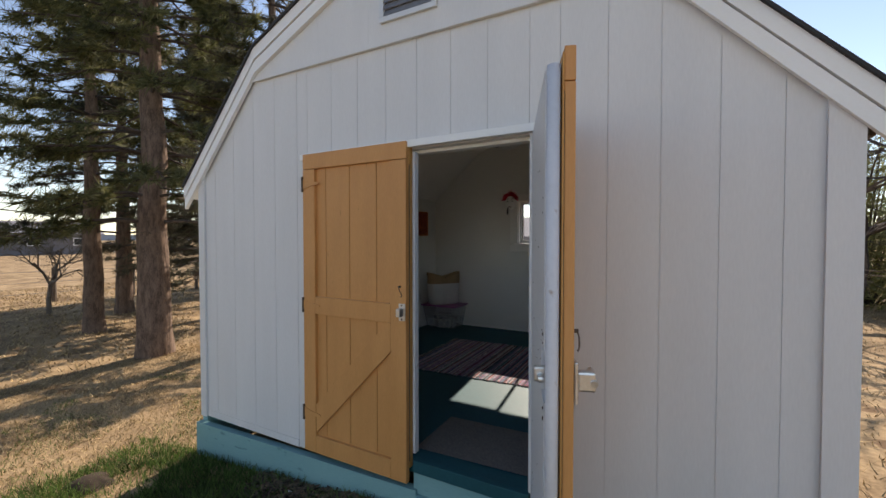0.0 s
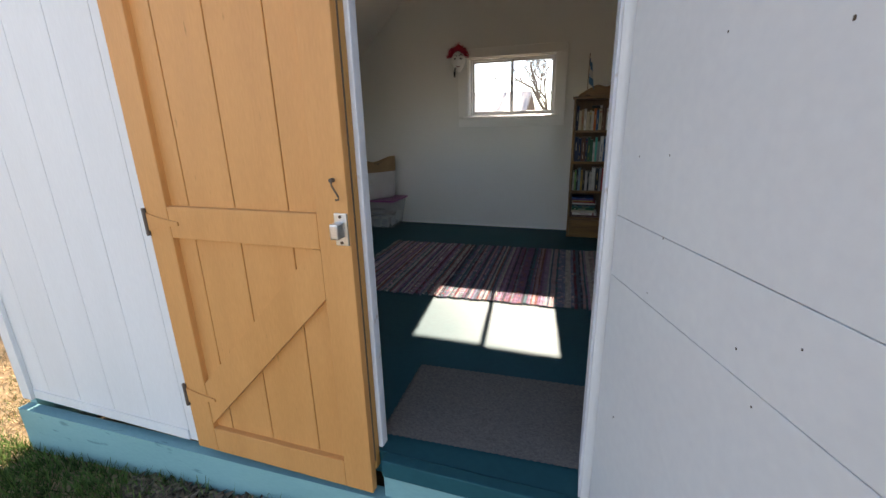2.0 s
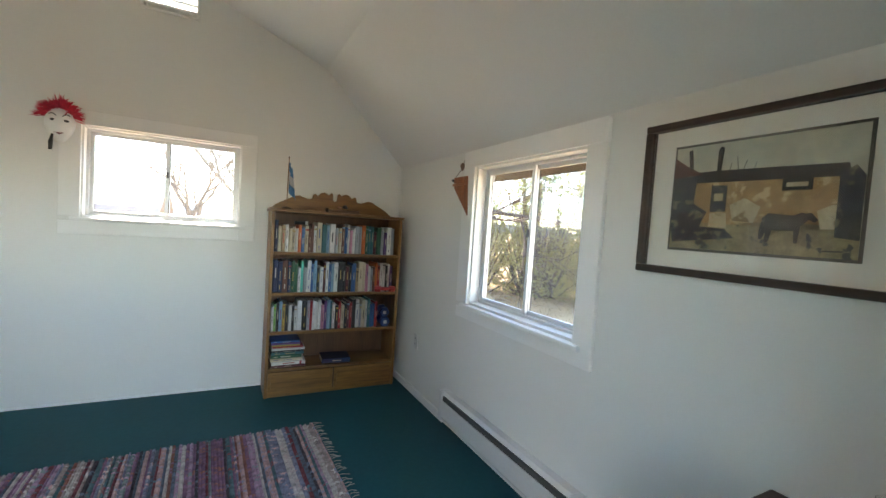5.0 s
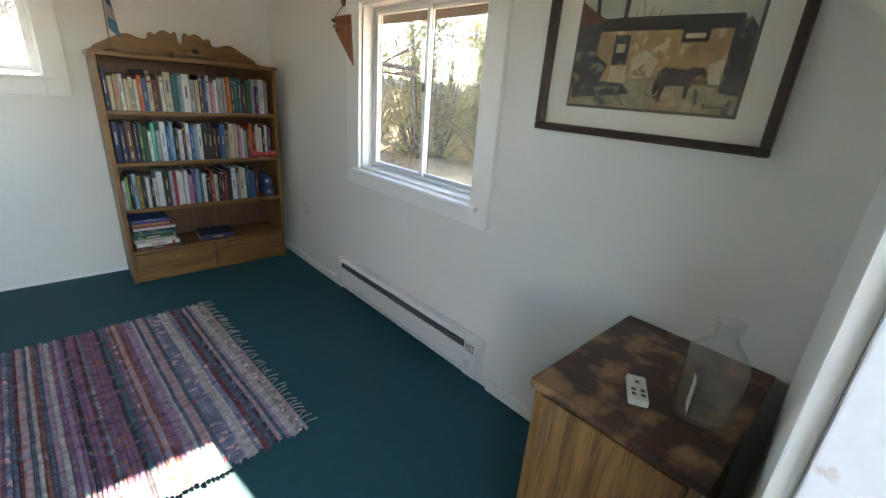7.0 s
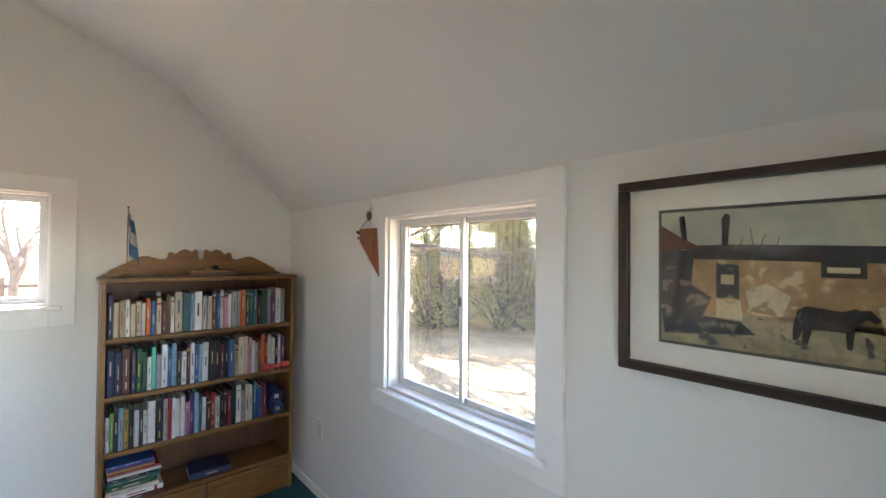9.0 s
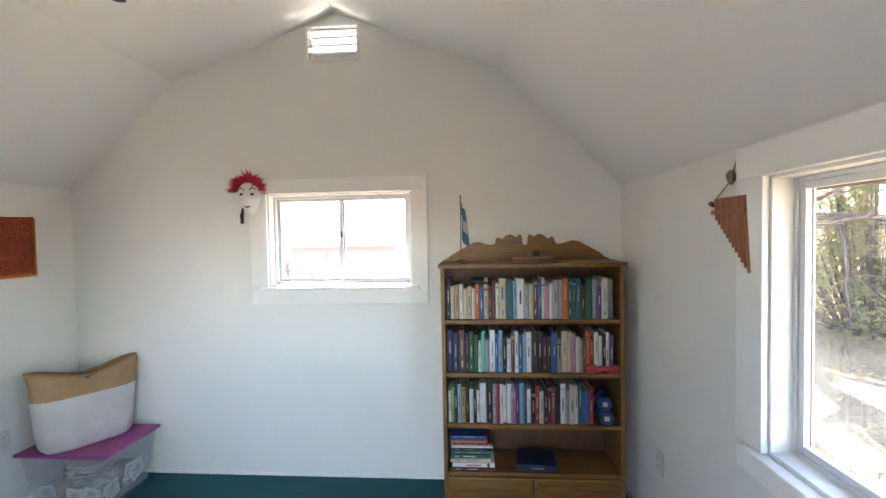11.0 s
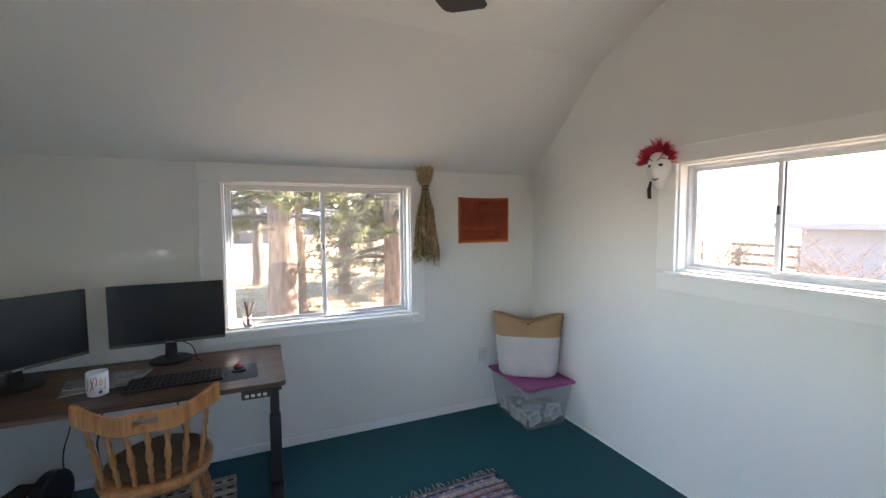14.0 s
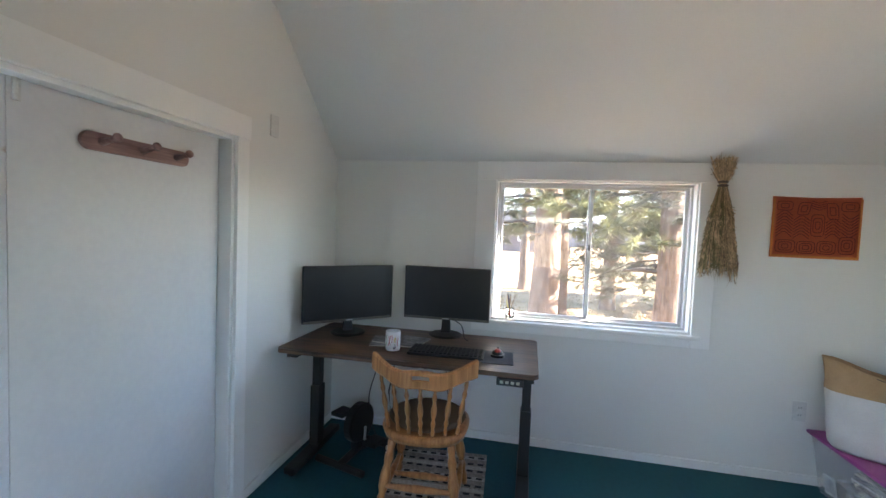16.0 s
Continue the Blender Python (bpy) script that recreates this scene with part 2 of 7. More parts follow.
def prism(bm, pts, axis, a, b):
    """A polygon pushed along an axis from a to b. axis y: points are (x, z); x: (y, z); z: (x, y)."""
    def at(p, c):
        return {"y": (p[0], c, p[1]), "x": (c, p[0], p[1]), "z": (p[0], p[1], c)}[axis]
    v0 = [bm.verts.new(at(p, a)) for p in pts]
    v1 = [bm.verts.new(at(p, b)) for p in pts]
    k = len(pts)
    bm.faces.new(v0)
    bm.faces.new(v1[::-1])
    for i in range(k):
        bm.faces.new((v0[i], v1[i], v1[(i + 1) % k], v0[(i + 1) % k]))
    return bm


def tube(bm, pts, radii, sides=8, close=True):
    """A tube through points."""
    rings = []
    pts = [Vector(p) for p in pts]
    for i, p in enumerate(pts):
        d = (pts[min(i + 1, len(pts) - 1)] - pts[max(i - 1, 0)]).normalized()
        u = d.orthogonal().normalized()
        if i and abs(d.dot(Vector((0, 0, 1)))) < 0.999:
            u = d.cross(Vector((0, 0, 1))).normalized()
        elif abs(d.dot(Vector((0, 0, 1)))) < 0.999:
            u = d.cross(Vector((0, 0, 1))).normalized()
        else:
            u = Vector((1, 0, 0))
        w = d.cross(u)
        r = radii[i] if hasattr(radii, "__len__") else radii
        rings.append([bm.verts.new(p + (u * math.cos(a) + w * math.sin(a)) * r) for a in [math.tau * k / sides for k in range(sides)]])
    for a, b in zip(rings, rings[1:]):
        for k in range(sides):
            bm.faces.new((a[k], a[(k + 1) % sides], b[(k + 1) % sides], b[k]))
    if close:
        bm.faces.new(rings[0][::-1])
        bm.faces.new(rings[-1])
    return bm


def lathe(bm, profile, sides=24, at=(0, 0, 0)):
    """A turned body from (radius, height) pairs."""
    rings = []
    for r, z in profile:
        rings.append([bm.verts.new((at[0] + r * math.cos(math.tau * k / sides), at[1] + r * math.sin(math.tau * k / sides), at[2] + z)) for k in range(sides)])
    for a, b in zip(rings, rings[1:]):
        for k in range(sides):
            bm.faces.new((a[k], a[(k + 1) % sides], b[(k + 1) % sides], b[k]))
    if profile[0][0] > 1e-5:
        bm.faces.new(rings[0][::-1])
    if profile[-1][0] > 1e-5:
        bm.faces.new(rings[-1])
    bmesh.ops.remove_doubles(bm, verts=[v for ring in rings for v in ring], dist=1e-6)
    return bm


def structure(name, bm, material, label, category="", smooth=False):
    ob = part(name, bm, material, smooth=smooth)
    return tagged(ob, label, category or name.split("_")[0], kind="structure")


# ---- the shed: plan ----
XL, XR, Y1 = -1.79, 1.72, 3.44          # inner faces of the side walls and of the back wall; the front's is y = 0
XLO, XRO, YFO, YBO = -1.915, 2.05, -0.11, 3.56
INNER = [(XL, 1.874), (-1.045, 2.54), (0.01, 2.914), (1.04, 2.50), (XR, 1.80)]
OUTER = [(-2.085, 1.620), (-1.185, 2.570), (0.04, 3.10), (1.262, 2.620), (2.16, 1.668)]
OPEN_L, OPEN_R, OPEN_T = -0.725, 0.858, 1.81


def height(profile, u):
    for (x0, z0), (x1, z1) in zip(profile, profile[1:]):
        if x0 - 1e-9 <= u <= x1 + 1e-9:
            return z0 + (z1 - z0) * (u - x0) / (x1 - x0)
    return profile[0][1] if u < profile[0][0] else profile[-1][1]


def gable(bm, profile, x0, x1, ya, yb, zbot, holes=(), ztop=None):
    """A gable wall under a roof profile, in upright strips, with holes (x0, x1, z0, z1)."""
    cuts = sorted({x0, x1, *[p[0] for p in profile if x0 < p[0] < x1], *[c for h in holes for c in h[:2] if x0 < c < x1]})
    for a, b in zip(cuts, cuts[1:]):
        ta, tb = height(profile, a), height(profile, b)
        if ztop is not None:
            ta, tb = min(ta, ztop), min(tb, ztop)
        spans = [zbot]
        for h in holes:
            if h[0] <= a + 1e-6 and h[1] >= b - 1e-6:
                spans += [h[2], h[3]]
        for k in range(0, len(spans), 2):
            lo = spans[k]
            if k + 1 < len(spans):
                if spans[k + 1] - lo > 1e-4:
                    prism(bm, [(a, lo), (b, lo), (b, spans[k + 1]), (a, spans[k + 1])], "y", ya, yb)
            else:
                prism(bm, [(a, lo), (b, lo), (b, tb), (a, ta)], "y", ya, yb)
    return bm


LW = (1.142, 2.358, 0.83, 1.757)   # left window opening: y0, y1, z0, z1
RW = (1.285, 2.18, 0.85, 1.69)
BW = (-0.458, 0.455, 1.225, 1.808)  # back window opening: x0, x1, z0, z1
VENT = (-0.163, 0.143, 2.635, 2.825)

structure("floor", cube((XLO, -0.11, -0.10), (XRO, YBO, 0.0)), M_TEAL, "dark teal painted plywood floor, slightly glossy", "floor")
structure("wall_front", gable(bmesh.new(), OUTER, XLO, XRO, YFO, 0.0, -0.10, [(OPEN_L, OPEN_R, -0.10, OPEN_T)]), M_WALL, "white painted front gable wall with a double door opening", "wall")
structure("wall_back", gable(bmesh.new(), OUTER, XLO, XRO, Y1, YBO, -0.10, [BW, VENT]), M_WALL, "white painted back gable wall with a small window", "wall")


def front_lining():
    """The lining to the right of the doorway stands a little into the room."""
    prof = [(0.858, 0.0), (XR, 0.0), (XR, INNER[4][1]), INNER[3], (0.858, height(INNER, 0.858))]
    bm = bmesh.new()
    a = [bm.verts.new((x, 0.0002, z)) for x, z in prof]
    b = [bm.verts.new((x, 0.050 + 0.058 * (x - 0.858), z)) for x, z in prof]
    bm.faces.new(a)
    bm.faces.new(b[::-1])
    for i in range(5):
        bm.faces.new((a[i], b[i], b[(i + 1) % 5], a[(i + 1) % 5]))
    return bm


structure("wall_front_lining", front_lining(), M_WALL, "white painted wall beside the doorway", "wall")


def side_wall(name, xa, xb, w, ztop, label):
    bm = bmesh.new()
    y0, y1, z0, z1 = w
    for lo, hi in (((0, -0.1), (y0, ztop)), ((y1, -0.1), (Y1, ztop)), ((y0, -0.1), (y1, z0)), ((y0, z1), (y1, ztop))):
        box(bm, (xa, lo[0], lo[1]), (xb, hi[0], hi[1]))
    return structure(name, bm, M_WALL, label, "wall")


side_wall("wall_left", XLO, XL, LW, 1.88, "white painted side wall with a sliding window")
side_wall("wall_right", XR, XR + 0.12, RW, 1.82, "white painted side wall with a sliding window")
bm = bmesh.new()
for (xa, za), (xb, zb) in zip(INNER, INNER[1:]):
    prism(bm, [(xa, za), (xb, zb), (xb, zb + 0.03), (xa, za + 0.03)], "y", 0.0, Y1)
structure("ceiling", bm, M_CEIL, "white painted gambrel ceiling of four sloping panels", "ceiling")
bm = bmesh.new()
CLOSE = [(-1.916, height(OUTER, -1.916)), *OUTER[1:4], (2.11, height(OUTER, 2.11))]   # short eaves along the sides
for prof, ya, yb in ((OUTER, -0.150, -0.02), (CLOSE, -0.02, YBO + 0.2)):
    for (xa, za), (xb, zb) in zip(prof, prof[1:]):
        prism(bm, [(xa, za + 0.0), (xb, zb + 0.0), (xb, zb + 0.085), (xa, za + 0.085)], "y", ya, yb)
roof = structure("roof", bm, M_TRIM, "white boarded gambrel roof edge under dark shingles", "roof")
bm = bmesh.new()
for prof, ya, yb in ((OUTER, -0.197, -0.02), (CLOSE, -0.02, YBO + 0.22)):
    for (xa, za), (xb, zb) in zip(prof, prof[1:]):
        prism(bm, [(xa, za + 0.088), (xb, zb + 0.088), (xb, zb + 0.106), (xa, za + 0.106)], "y", ya, yb)
part("shingle_layer", bm, M_SHINGLE, roof, "dark asphalt shingles")

M_FASCIA = surface("weathered_brown_board", (0.16, 0.11, 0.08), (0.10, 0.07, 0.05), rough=0.9, scale=5, fine=40, bump=0.4, stretch=(1, 0.3, 1))
part("fascia_board", cube((2.112, -0.02, height(OUTER, 2.11) - 0.05), (2.13, YBO + 0.2, height(OUTER, 2.11) + 0.10), 0.003), M_FASCIA, roof, "bare brown fascia board")

# ---- ground ----


def ground_z(x, y):
    """The lawn: level by the door, falling gently to the west."""
    z = -0.30
    if x < 0.1:
        z -= 0.10 * min(0.1 - x, 2.0) + 0.05 * max(0.0, min(-x, 8.0) - 1.9)
    r = math.hypot(x, y)
    z += 0.025 * noise.noise(Vector((x * 0.8, y * 0.8, 0))) + 0.012 * noise.noise(Vector((x * 3.1, y * 3.1, 4)))
    if r > 30:
        z += 0.006 * (r - 30) * (0.3 if x < 0 else 0.6)
    return z


def ground_sheet():
    ring = [-900, -500, -260, -140, -90, -60, -42, -30, -22] + [-16 + 0.4 * k for k in range(81)] + [22, 30, 42, 60, 90, 140, 260, 500, 900]
    vs = [(x, y + 1, ground_z(x, y + 1)) for y in ring for x in ring]
    w = len(ring)
    fs = [(j * w + i, j * w + i + 1, (j + 1) * w + i + 1, (j + 1) * w + i) for j in range(w - 1) for i in range(w - 1)]
    me = bpy.data.meshes.new("ground")
    me.from_pydata(vs, [], fs)
    for p in me.polygons:
        p.use_smooth = True
    me.materials.append(M_GROUND)
    return tagged(new("ground", me), "dry tan winter lawn with patches of bare soil", "ground", kind="structure")


ground_sheet()

# outer cladding of the long sides
bm = bmesh.new()
for lo, hi in (((YFO, -0.13), (0.9, 1.85)), ((2.6, -0.13), (YBO, 1.85)), ((0.9, -0.13), (2.6, 0.6)), ((0.9, 1.8), (2.6, 1.85))):
    box(bm, (XRO - 0.03, lo[0], lo[1]), (XRO, hi[0], hi[1]))
structure("wall_cladding_right", bm, M_SIDING, "white painted siding of the long side", "wall")


# ---- front: siding boards, trims, skirt ----
def siding():
    base = thing("wall_siding", "white painted grooved plywood siding of the gable front", "siding", kind="structure")
    base["kind"] = "structure"
    xs = [-1.915, -1.73, -1.497, -1.262, -1.028, -0.80, -0.70, -0.48, -0.26, -0.04, 0.18, 0.40, 0.62, 0.845, 0.995, 1.21, 1.425, 1.638, 1.845, 2.05]
    for a, b in zip(xs, xs[1:]):
        lo = 1.86 if -0.72 < (a + b) / 2 < 0.9 else -0.165
        a2, b2 = a + 0.0016, b - 0.0016
        top = 2.433
        bm = gable(bmesh.new(), OUTER, a2, b2, -0.132, YFO - 0.002, lo, ztop=top)
        part("siding_board", bm, M_SIDING, base)
    part("backing", gable(bmesh.new(), OUTER, XLO, XRO, -0.1275, YFO - 0.001, -0.16, [(-0.72, 0.88, -0.17, 1.85)]), M_SIDING, base, "shadowed groove bottoms")
    xs = [-1.4, -1.0, -0.58, -0.16, 0.26, 0.68, 1.1, 1.5]
    for a, b in zip(xs, xs[1:]):
        bm = gable(bmesh.new(), OUTER, a + 0.0004, b - 0.0004, -0.146, YFO - 0.004, 2.448)
        part("gable_panel", bm, M_SIDING, base)
    part("bottom_batten", cube((XLO + 0.06, -0.139, -0.165), (-0.80, -0.1325, -0.115), 0.002), M_SIDING, base)
    part("corner_board", gable(bmesh.new(), OUTER, XLO - 0.018, XLO + 0.055, -0.152, -0.133, -0.17), M_SIDING, base)
    part("corner_board", gable(bmesh.new(), OUTER, XRO - 0.085, XRO + 0.018, -0.152, -0.133, -0.17), M_SIDING, base)
    part("drip_cap", cube((-1.28, -0.158, 2.430), (1.40, -0.133, 2.447), 0.003), M_SIDING, base)
    # sloping boards under the roof edge
    for (xa, za), (xb, zb) in zip(OUTER, OUTER[1:]):
        bm = prism(bmesh.new(), [(xa, za - 0.085), (xb, zb - 0.085), (xb, zb - 0.004), (xa, za - 0.004)], "y", -0.174, -0.147)
        part("rake_board", bm, M_TRIM, base)
    for (xa, za), (xb, zb) in zip(OUTER, OUTER[1:]):
        bm = prism(bmesh.new(), [(xa, za + 0.005), (xb, zb + 0.005), (xb, zb + 0.086), (xa, za + 0.086)], "y", -0.182, -0.1515)
        part("barge_board", bm, M_TRIM, base)
    return base


siding()
M_NAIL = surface("rusty_nail", (0.10, 0.07, 0.05), rough=0.7, scale=30, fine=90, bump=0.1)


def skirt():
    ob = thing("skirt", "pale teal painted skirting boards round the base", "skirting", kind="structure")
    part("skirt_board", prism(bmesh.new(), [(XLO - 0.06, -0.62), (0.19, -0.42), (0.19, -0.165), (XLO - 0.06, -0.232)], "y", -0.168, -0.112), M_TEALSKIRT, ob)
    part("skirt_board", cube((0.19, -0.172, -0.45), (XRO + 0.02, -0.112, -0.195), 0.004), M_TEALSKIRT, ob)
    part("riser_board", cube((0.165, -0.148, -0.192), (0.90, -0.112, -0.07), 0.003), M_TEALSKIRT, ob)
    part("riser_board", cube((0.90, -0.150, -0.192), (XRO, -0.112, -0.16), 0.003), M_TEALSKIRT, ob)
    bm = cube((XLO - 0.06, -0.112, -0.62), (XLO, YBO, -0.17))
    part("skirt_board", bm, M_TEALSKIRT, ob)
    part("skirt_board", cube((XRO, -0.112, -0.62), (XRO + 0.02, YBO, -0.17)), M_TEALSKIRT, ob)
    part("threshold", cube((0.165, -0.160, -0.068), (OPEN_R, -0.112, 0.004), 0.006), M_TEAL, ob, "worn dark teal threshold")
    return ob


skirt()


M_LOUVRE = surface("dull_grey_metal", (0.26, 0.26, 0.27), (0.17, 0.17, 0.18), rough=0.5, scale=9, fine=60, bump=0.1, metal=0.4)


def gable_vent():
    ob = thing("gable_vent", "grey metal louvred vent in the gable", "vent", pose(0.133, -0.147, 2.560))
    x, h = 0.195, 0.30
    for lo, hi in (((-x, 0), (x, 0.03)), ((-x, h - 0.03), (x, h)), ((-x, 0.03), (-x + 0.03, h - 0.03)), ((x - 0.03, 0.03), (x, h - 0.03))):
        part("vent_frame", cube((lo[0], -0.02, lo[1]), (hi[0], 0.0, hi[1]), 0.003), M_ALU, ob)
    for k in range(6):
        z = 0.035 + 0.038 * k
        part("slat", prism(bmesh.new(), [(-0.016, z), (-0.014, z - 0.002), (-0.002, z + 0.038), (-0.004, z + 0.040)], "x", -x + 0.03, x - 0.03), M_LOUVRE, ob)
    return ob


gable_vent()


# ---- doors ----
def hasp(parent, at, label, pin=True):
    """A folded steel door latch with screws."""
    ob = part("latch", cube((-0.022, -0.008, -0.05), (0.022, 0.0, 0.05), 0.003), M_CHROME, parent, label, m=at)
    part("latch_arm", cube((-0.014, -0.05, -0.022), (0.014, -0.008, 0.026), 0.006), M_CHROME, ob)
    if pin:
        part("latch_pin", tube(bmesh.new(), [(-0.02, -0.045, 0.0), (0.075, -0.052, 0.006)], 0.009, 8), M_CHROME, ob)
    for z in (-0.04, 0.04):
        part("screw", tube(bmesh.new(), [(0, -0.011, z), (0, -0.007, z)], 0.005, 8), M_NAIL, ob)
    return ob


def door_leaf(name, at, label, flip):
    """A braced board door: ochre outside, white inside. Local x runs from the hinge to the free edge, y points outward when negative."""
    ob = thing(name, label, "door", at, kind="structure")
    s = -1 if flip else 1
    W, Z0, Z1 = 0.832, -0.140, 1.848

    def bx(n, x0, x1, y0, y1, z0, z1, mat, bev=0.003, lab=""):
        a, b = sorted((s * x0, s * x1))
        return part(n, cube((a, y0, z0), (b, y1, z1), bev), mat, ob, lab)

    E = W - (0.035 if flip else 0.022)
    dy = -0.026 if flip else 0.0       # the open leaf is thinner
    if not flip:
        bx("inner_panel", 0.0, E, 0.030, 0.075, 0.012, OPEN_T - 0.012, M_DOORIN, 0.0015, "white painted inner panel")
    for n, x0, x1, y1, z0, z1, mt in (("inner_board", 0.0, E, 0.075, 0.939, OPEN_T - 0.012, M_DOORIN), ("inner_board", 0.0, 0.68, 0.075, 0.786, 0.9375, M_DOORIN), ("inner_board", 0.0, E, 0.075, 0.012, 0.7845, M_DOORIN), ("notch_back", 0.68, E, 0.052, 0.7846, 0.9389, M_WHITE_EDGE)):
        if flip:
            bx(n, x0, x1, 0.030 + dy, y1 + dy, z0, z1, mt, 0.0015, "recessed cut-out behind the latch" if n == "notch_back" else "white painted inner board")
    ex = W - (0.014 if flip else 0.002)
    if not flip:
        bx("free_edge", ex - 0.020, ex + 0.019, 0.032, 0.074, 0.012, OPEN_T - 0.012, M_WHITE_EDGE, 0.005, "chipped white edge strip")
    else:
        part("free_edge", tube(bmesh.new(), [(s * ex, 0.052 + dy, 0.012), (s * (ex + 0.0015), 0.052 + dy, 0.80), (s * ex, 0.052 + dy, OPEN_T - 0.012)], 0.020, 14), M_WHITE_EDGE, ob, "rounded chipped white edge strip", smooth=True)
    bx("edge_board", 0.0, W + 0.004, -0.003, 0.029 + dy, -0.06, OPEN_T + 0.02, M_ORANGE_EDGE, 0.005, "worn ochre edge board")
    bx("crack", W - 0.002, W + 0.0045, -0.0038, -0.0029, Z0 + 0.12, Z1 - 0.13, M_NAIL, 0.0, "dark open joint along the edge")
    for a, b in ((0.10, 0.186), (0.186, 0.388), (0.388, 0.602), (0.602, W - 0.08)):
        bx("plank", a + 0.0022, b - 0.0022, -0.013, -0.003, Z0 + 0.09, Z1 - 0.07, M_ORANGE, 0.003)
    bx("stile", 0.0, 0.106, -0.036, -0.003, Z0, Z1 - 0.103, M_ORANGE, 0.004)
    bx("stile", W - 0.112, W, -0.036, -0.003, Z0, Z1 - 0.103, M_ORANGE, 0.004)
    bx("top_rail", 0.0, W, -0.036, -0.003, Z1 - 0.10, Z1, M_ORANGE, 0.004)
    bx("bottom_rail", 0.107, W - 0.113, -0.036, -0.003, Z0, Z0 + 0.115, M_ORANGE, 0.004)
    bx("middle_rail", 0.107, W - 0.113, -0.036, -0.003, 0.79, 0.905, M_ORANGE, 0.004)
    za, zb = Z0 + 0.118, 0.60
    xa, xb = 0.108, W - 0.114
    part("brace", prism(bmesh.new(), [(s * xa, za + 0.02), (s * xb, zb + 0.02), (s * xb, 0.788), (s * (xb - 0.03), 0.788), (s * xa, za + 0.21)], "y", -0.033, -0.0135), M_ORANGE, ob)
    for z in (0.12, 0.845, 1.65):
        hb = part("strap_hinge", prism(bmesh.new(), [(s * 0.0, z - 0.035), (s * 0.055, z - 0.02), (s * 0.15, z - 0.006), (s * 0.15, z + 0.006), (s * 0.055, z + 0.02), (s * 0.0, z + 0.035)], "y", -0.0415, -0.037), M_ORANGE, ob, "painted steel strap hinge")
        part("hinge_knuckle", tube(bmesh.new(), [(0, -0.04, z - 0.05), (0, -0.04, z + 0.05)], 0.008, 8), M_NAIL, hb)
    hasp(ob, pose(s * (W - 0.024), -0.037, 0.862, 0, 0, 0) @ Matrix.Scale(1.25 if flip else 1.0, 4), "worn steel door latch with screws", flip)
    hk = part("hook", tube(bmesh.new(), [(s * (W - 0.040), -0.050, 1.008), (s * (W - 0.036), -0.054, 0.995), (s * (W - 0.024), -0.054, 0.975), (s * (W - 0.018), -0.052, 0.962), (s * (W - 0.020), -0.050, 0.954), (s * (W - 0.030), -0.050, 0.953)], 0.0026, 6), M_NAIL, ob, "bent rusty wire hook")
    part("screw_eye", tube(bmesh.new(), [(s * (W - 0.040), -0.036, 1.010), (s * (W - 0.040), -0.053, 1.010)], 0.0065, 8), M_NAIL, hk)
    return ob


door_1 = door_leaf("door_1", pose(-0.70, -0.139, 0), "closed ochre board door with a diagonal brace", False)
door_2 = door_leaf("door_2", pose(0.916, -0.144, 0, 0, 0, 110.0), "door leaf standing open, ochre outside and white inside", True)
# inside of the open leaf: the latch in its cut-out, nail holes
inner = hasp(door_2, pose(-0.755, 0.026, 0.862, 0, 0, 180), "steel latch on the inner face", False)
part("latch_bar", cube((-0.802, 0.044, 0.846), (-0.685, 0.068, 0.868), 0.009), M_CHROME, inner, m=inner.matrix_basis.inverted())
part("latch_foot", cube((-0.78, 0.0265, 0.80), (-0.74, 0.032, 0.93), 0.002), M_CHROME, inner, m=inner.matrix_basis.inverted())
for x, z, r_ in ((0.786, 0.767, 0.006), (0.788, 0.735, 0.007), (0.779, 0.994, 0.006), (0.775, 0.965, 0.004)):
    part("knot_hole", tube(bmesh.new(), [(-x, 0.0485, z), (-x + 0.001, 0.0502, z)], r_, 7), M_NAIL, door_2)
rng = random.Random(4)
for k in range(26):
    x, z = -rng.uniform(0.05, 0.79), rng.uniform(0.05, 1.7)
    part("nail_hole", tube(bmesh.new(), [(x, 0.0485, z), (x + 0.0006, 0.0498, z)], rng.uniform(0.0015, 0.0035), 6), M_NAIL, door_2)

# inner casing of the doorway
for n, lo, hi in (("door_casing", (-0.805, 0.0005, 0.0), (OPEN_L, 0.020, OPEN_T)), ("door_casing", (OPEN_R, 0.0505, 0.0), (OPEN_R + 0.08, 0.070, OPEN_T)),
                  ("door_casing", (-0.815, 0.0005, OPEN_T), (OPEN_R - 0.001, 0.022, OPEN_T + 0.110))):
    structure(n, cube(lo, hi, 0.003), M_TRIM, "white painted wooden door casing", "trim")
for n, lo, hi in (("door_jamb", (OPEN_L - 0.001, -0.110, 0.0), (OPEN_L + 0.018, 0.0, OPEN_T)), ("door_jamb", (OPEN_R - 0.018, -0.110, 0.0), (OPEN_R - 0.0002, 0.050, OPEN_T)),
                  ("door_jamb", (OPEN_L + 0.018, -0.06, OPEN_T - 0.018), (OPEN_R - 0.018, 0.0, OPEN_T + 0.001))):
    structure(n, cube(lo, hi, 0.002), M_WHITE_EDGE if lo[0] > 0 else M_TRIM, "white painted door jamb with chipped edges", "trim")
structure("door_header", cube((OPEN_L - 0.02, -0.160, OPEN_T + 0.004), (0.90, -0.133, OPEN_T + 0.045), 0.003), M_TRIM, "white painted strip over the doorway", "trim")

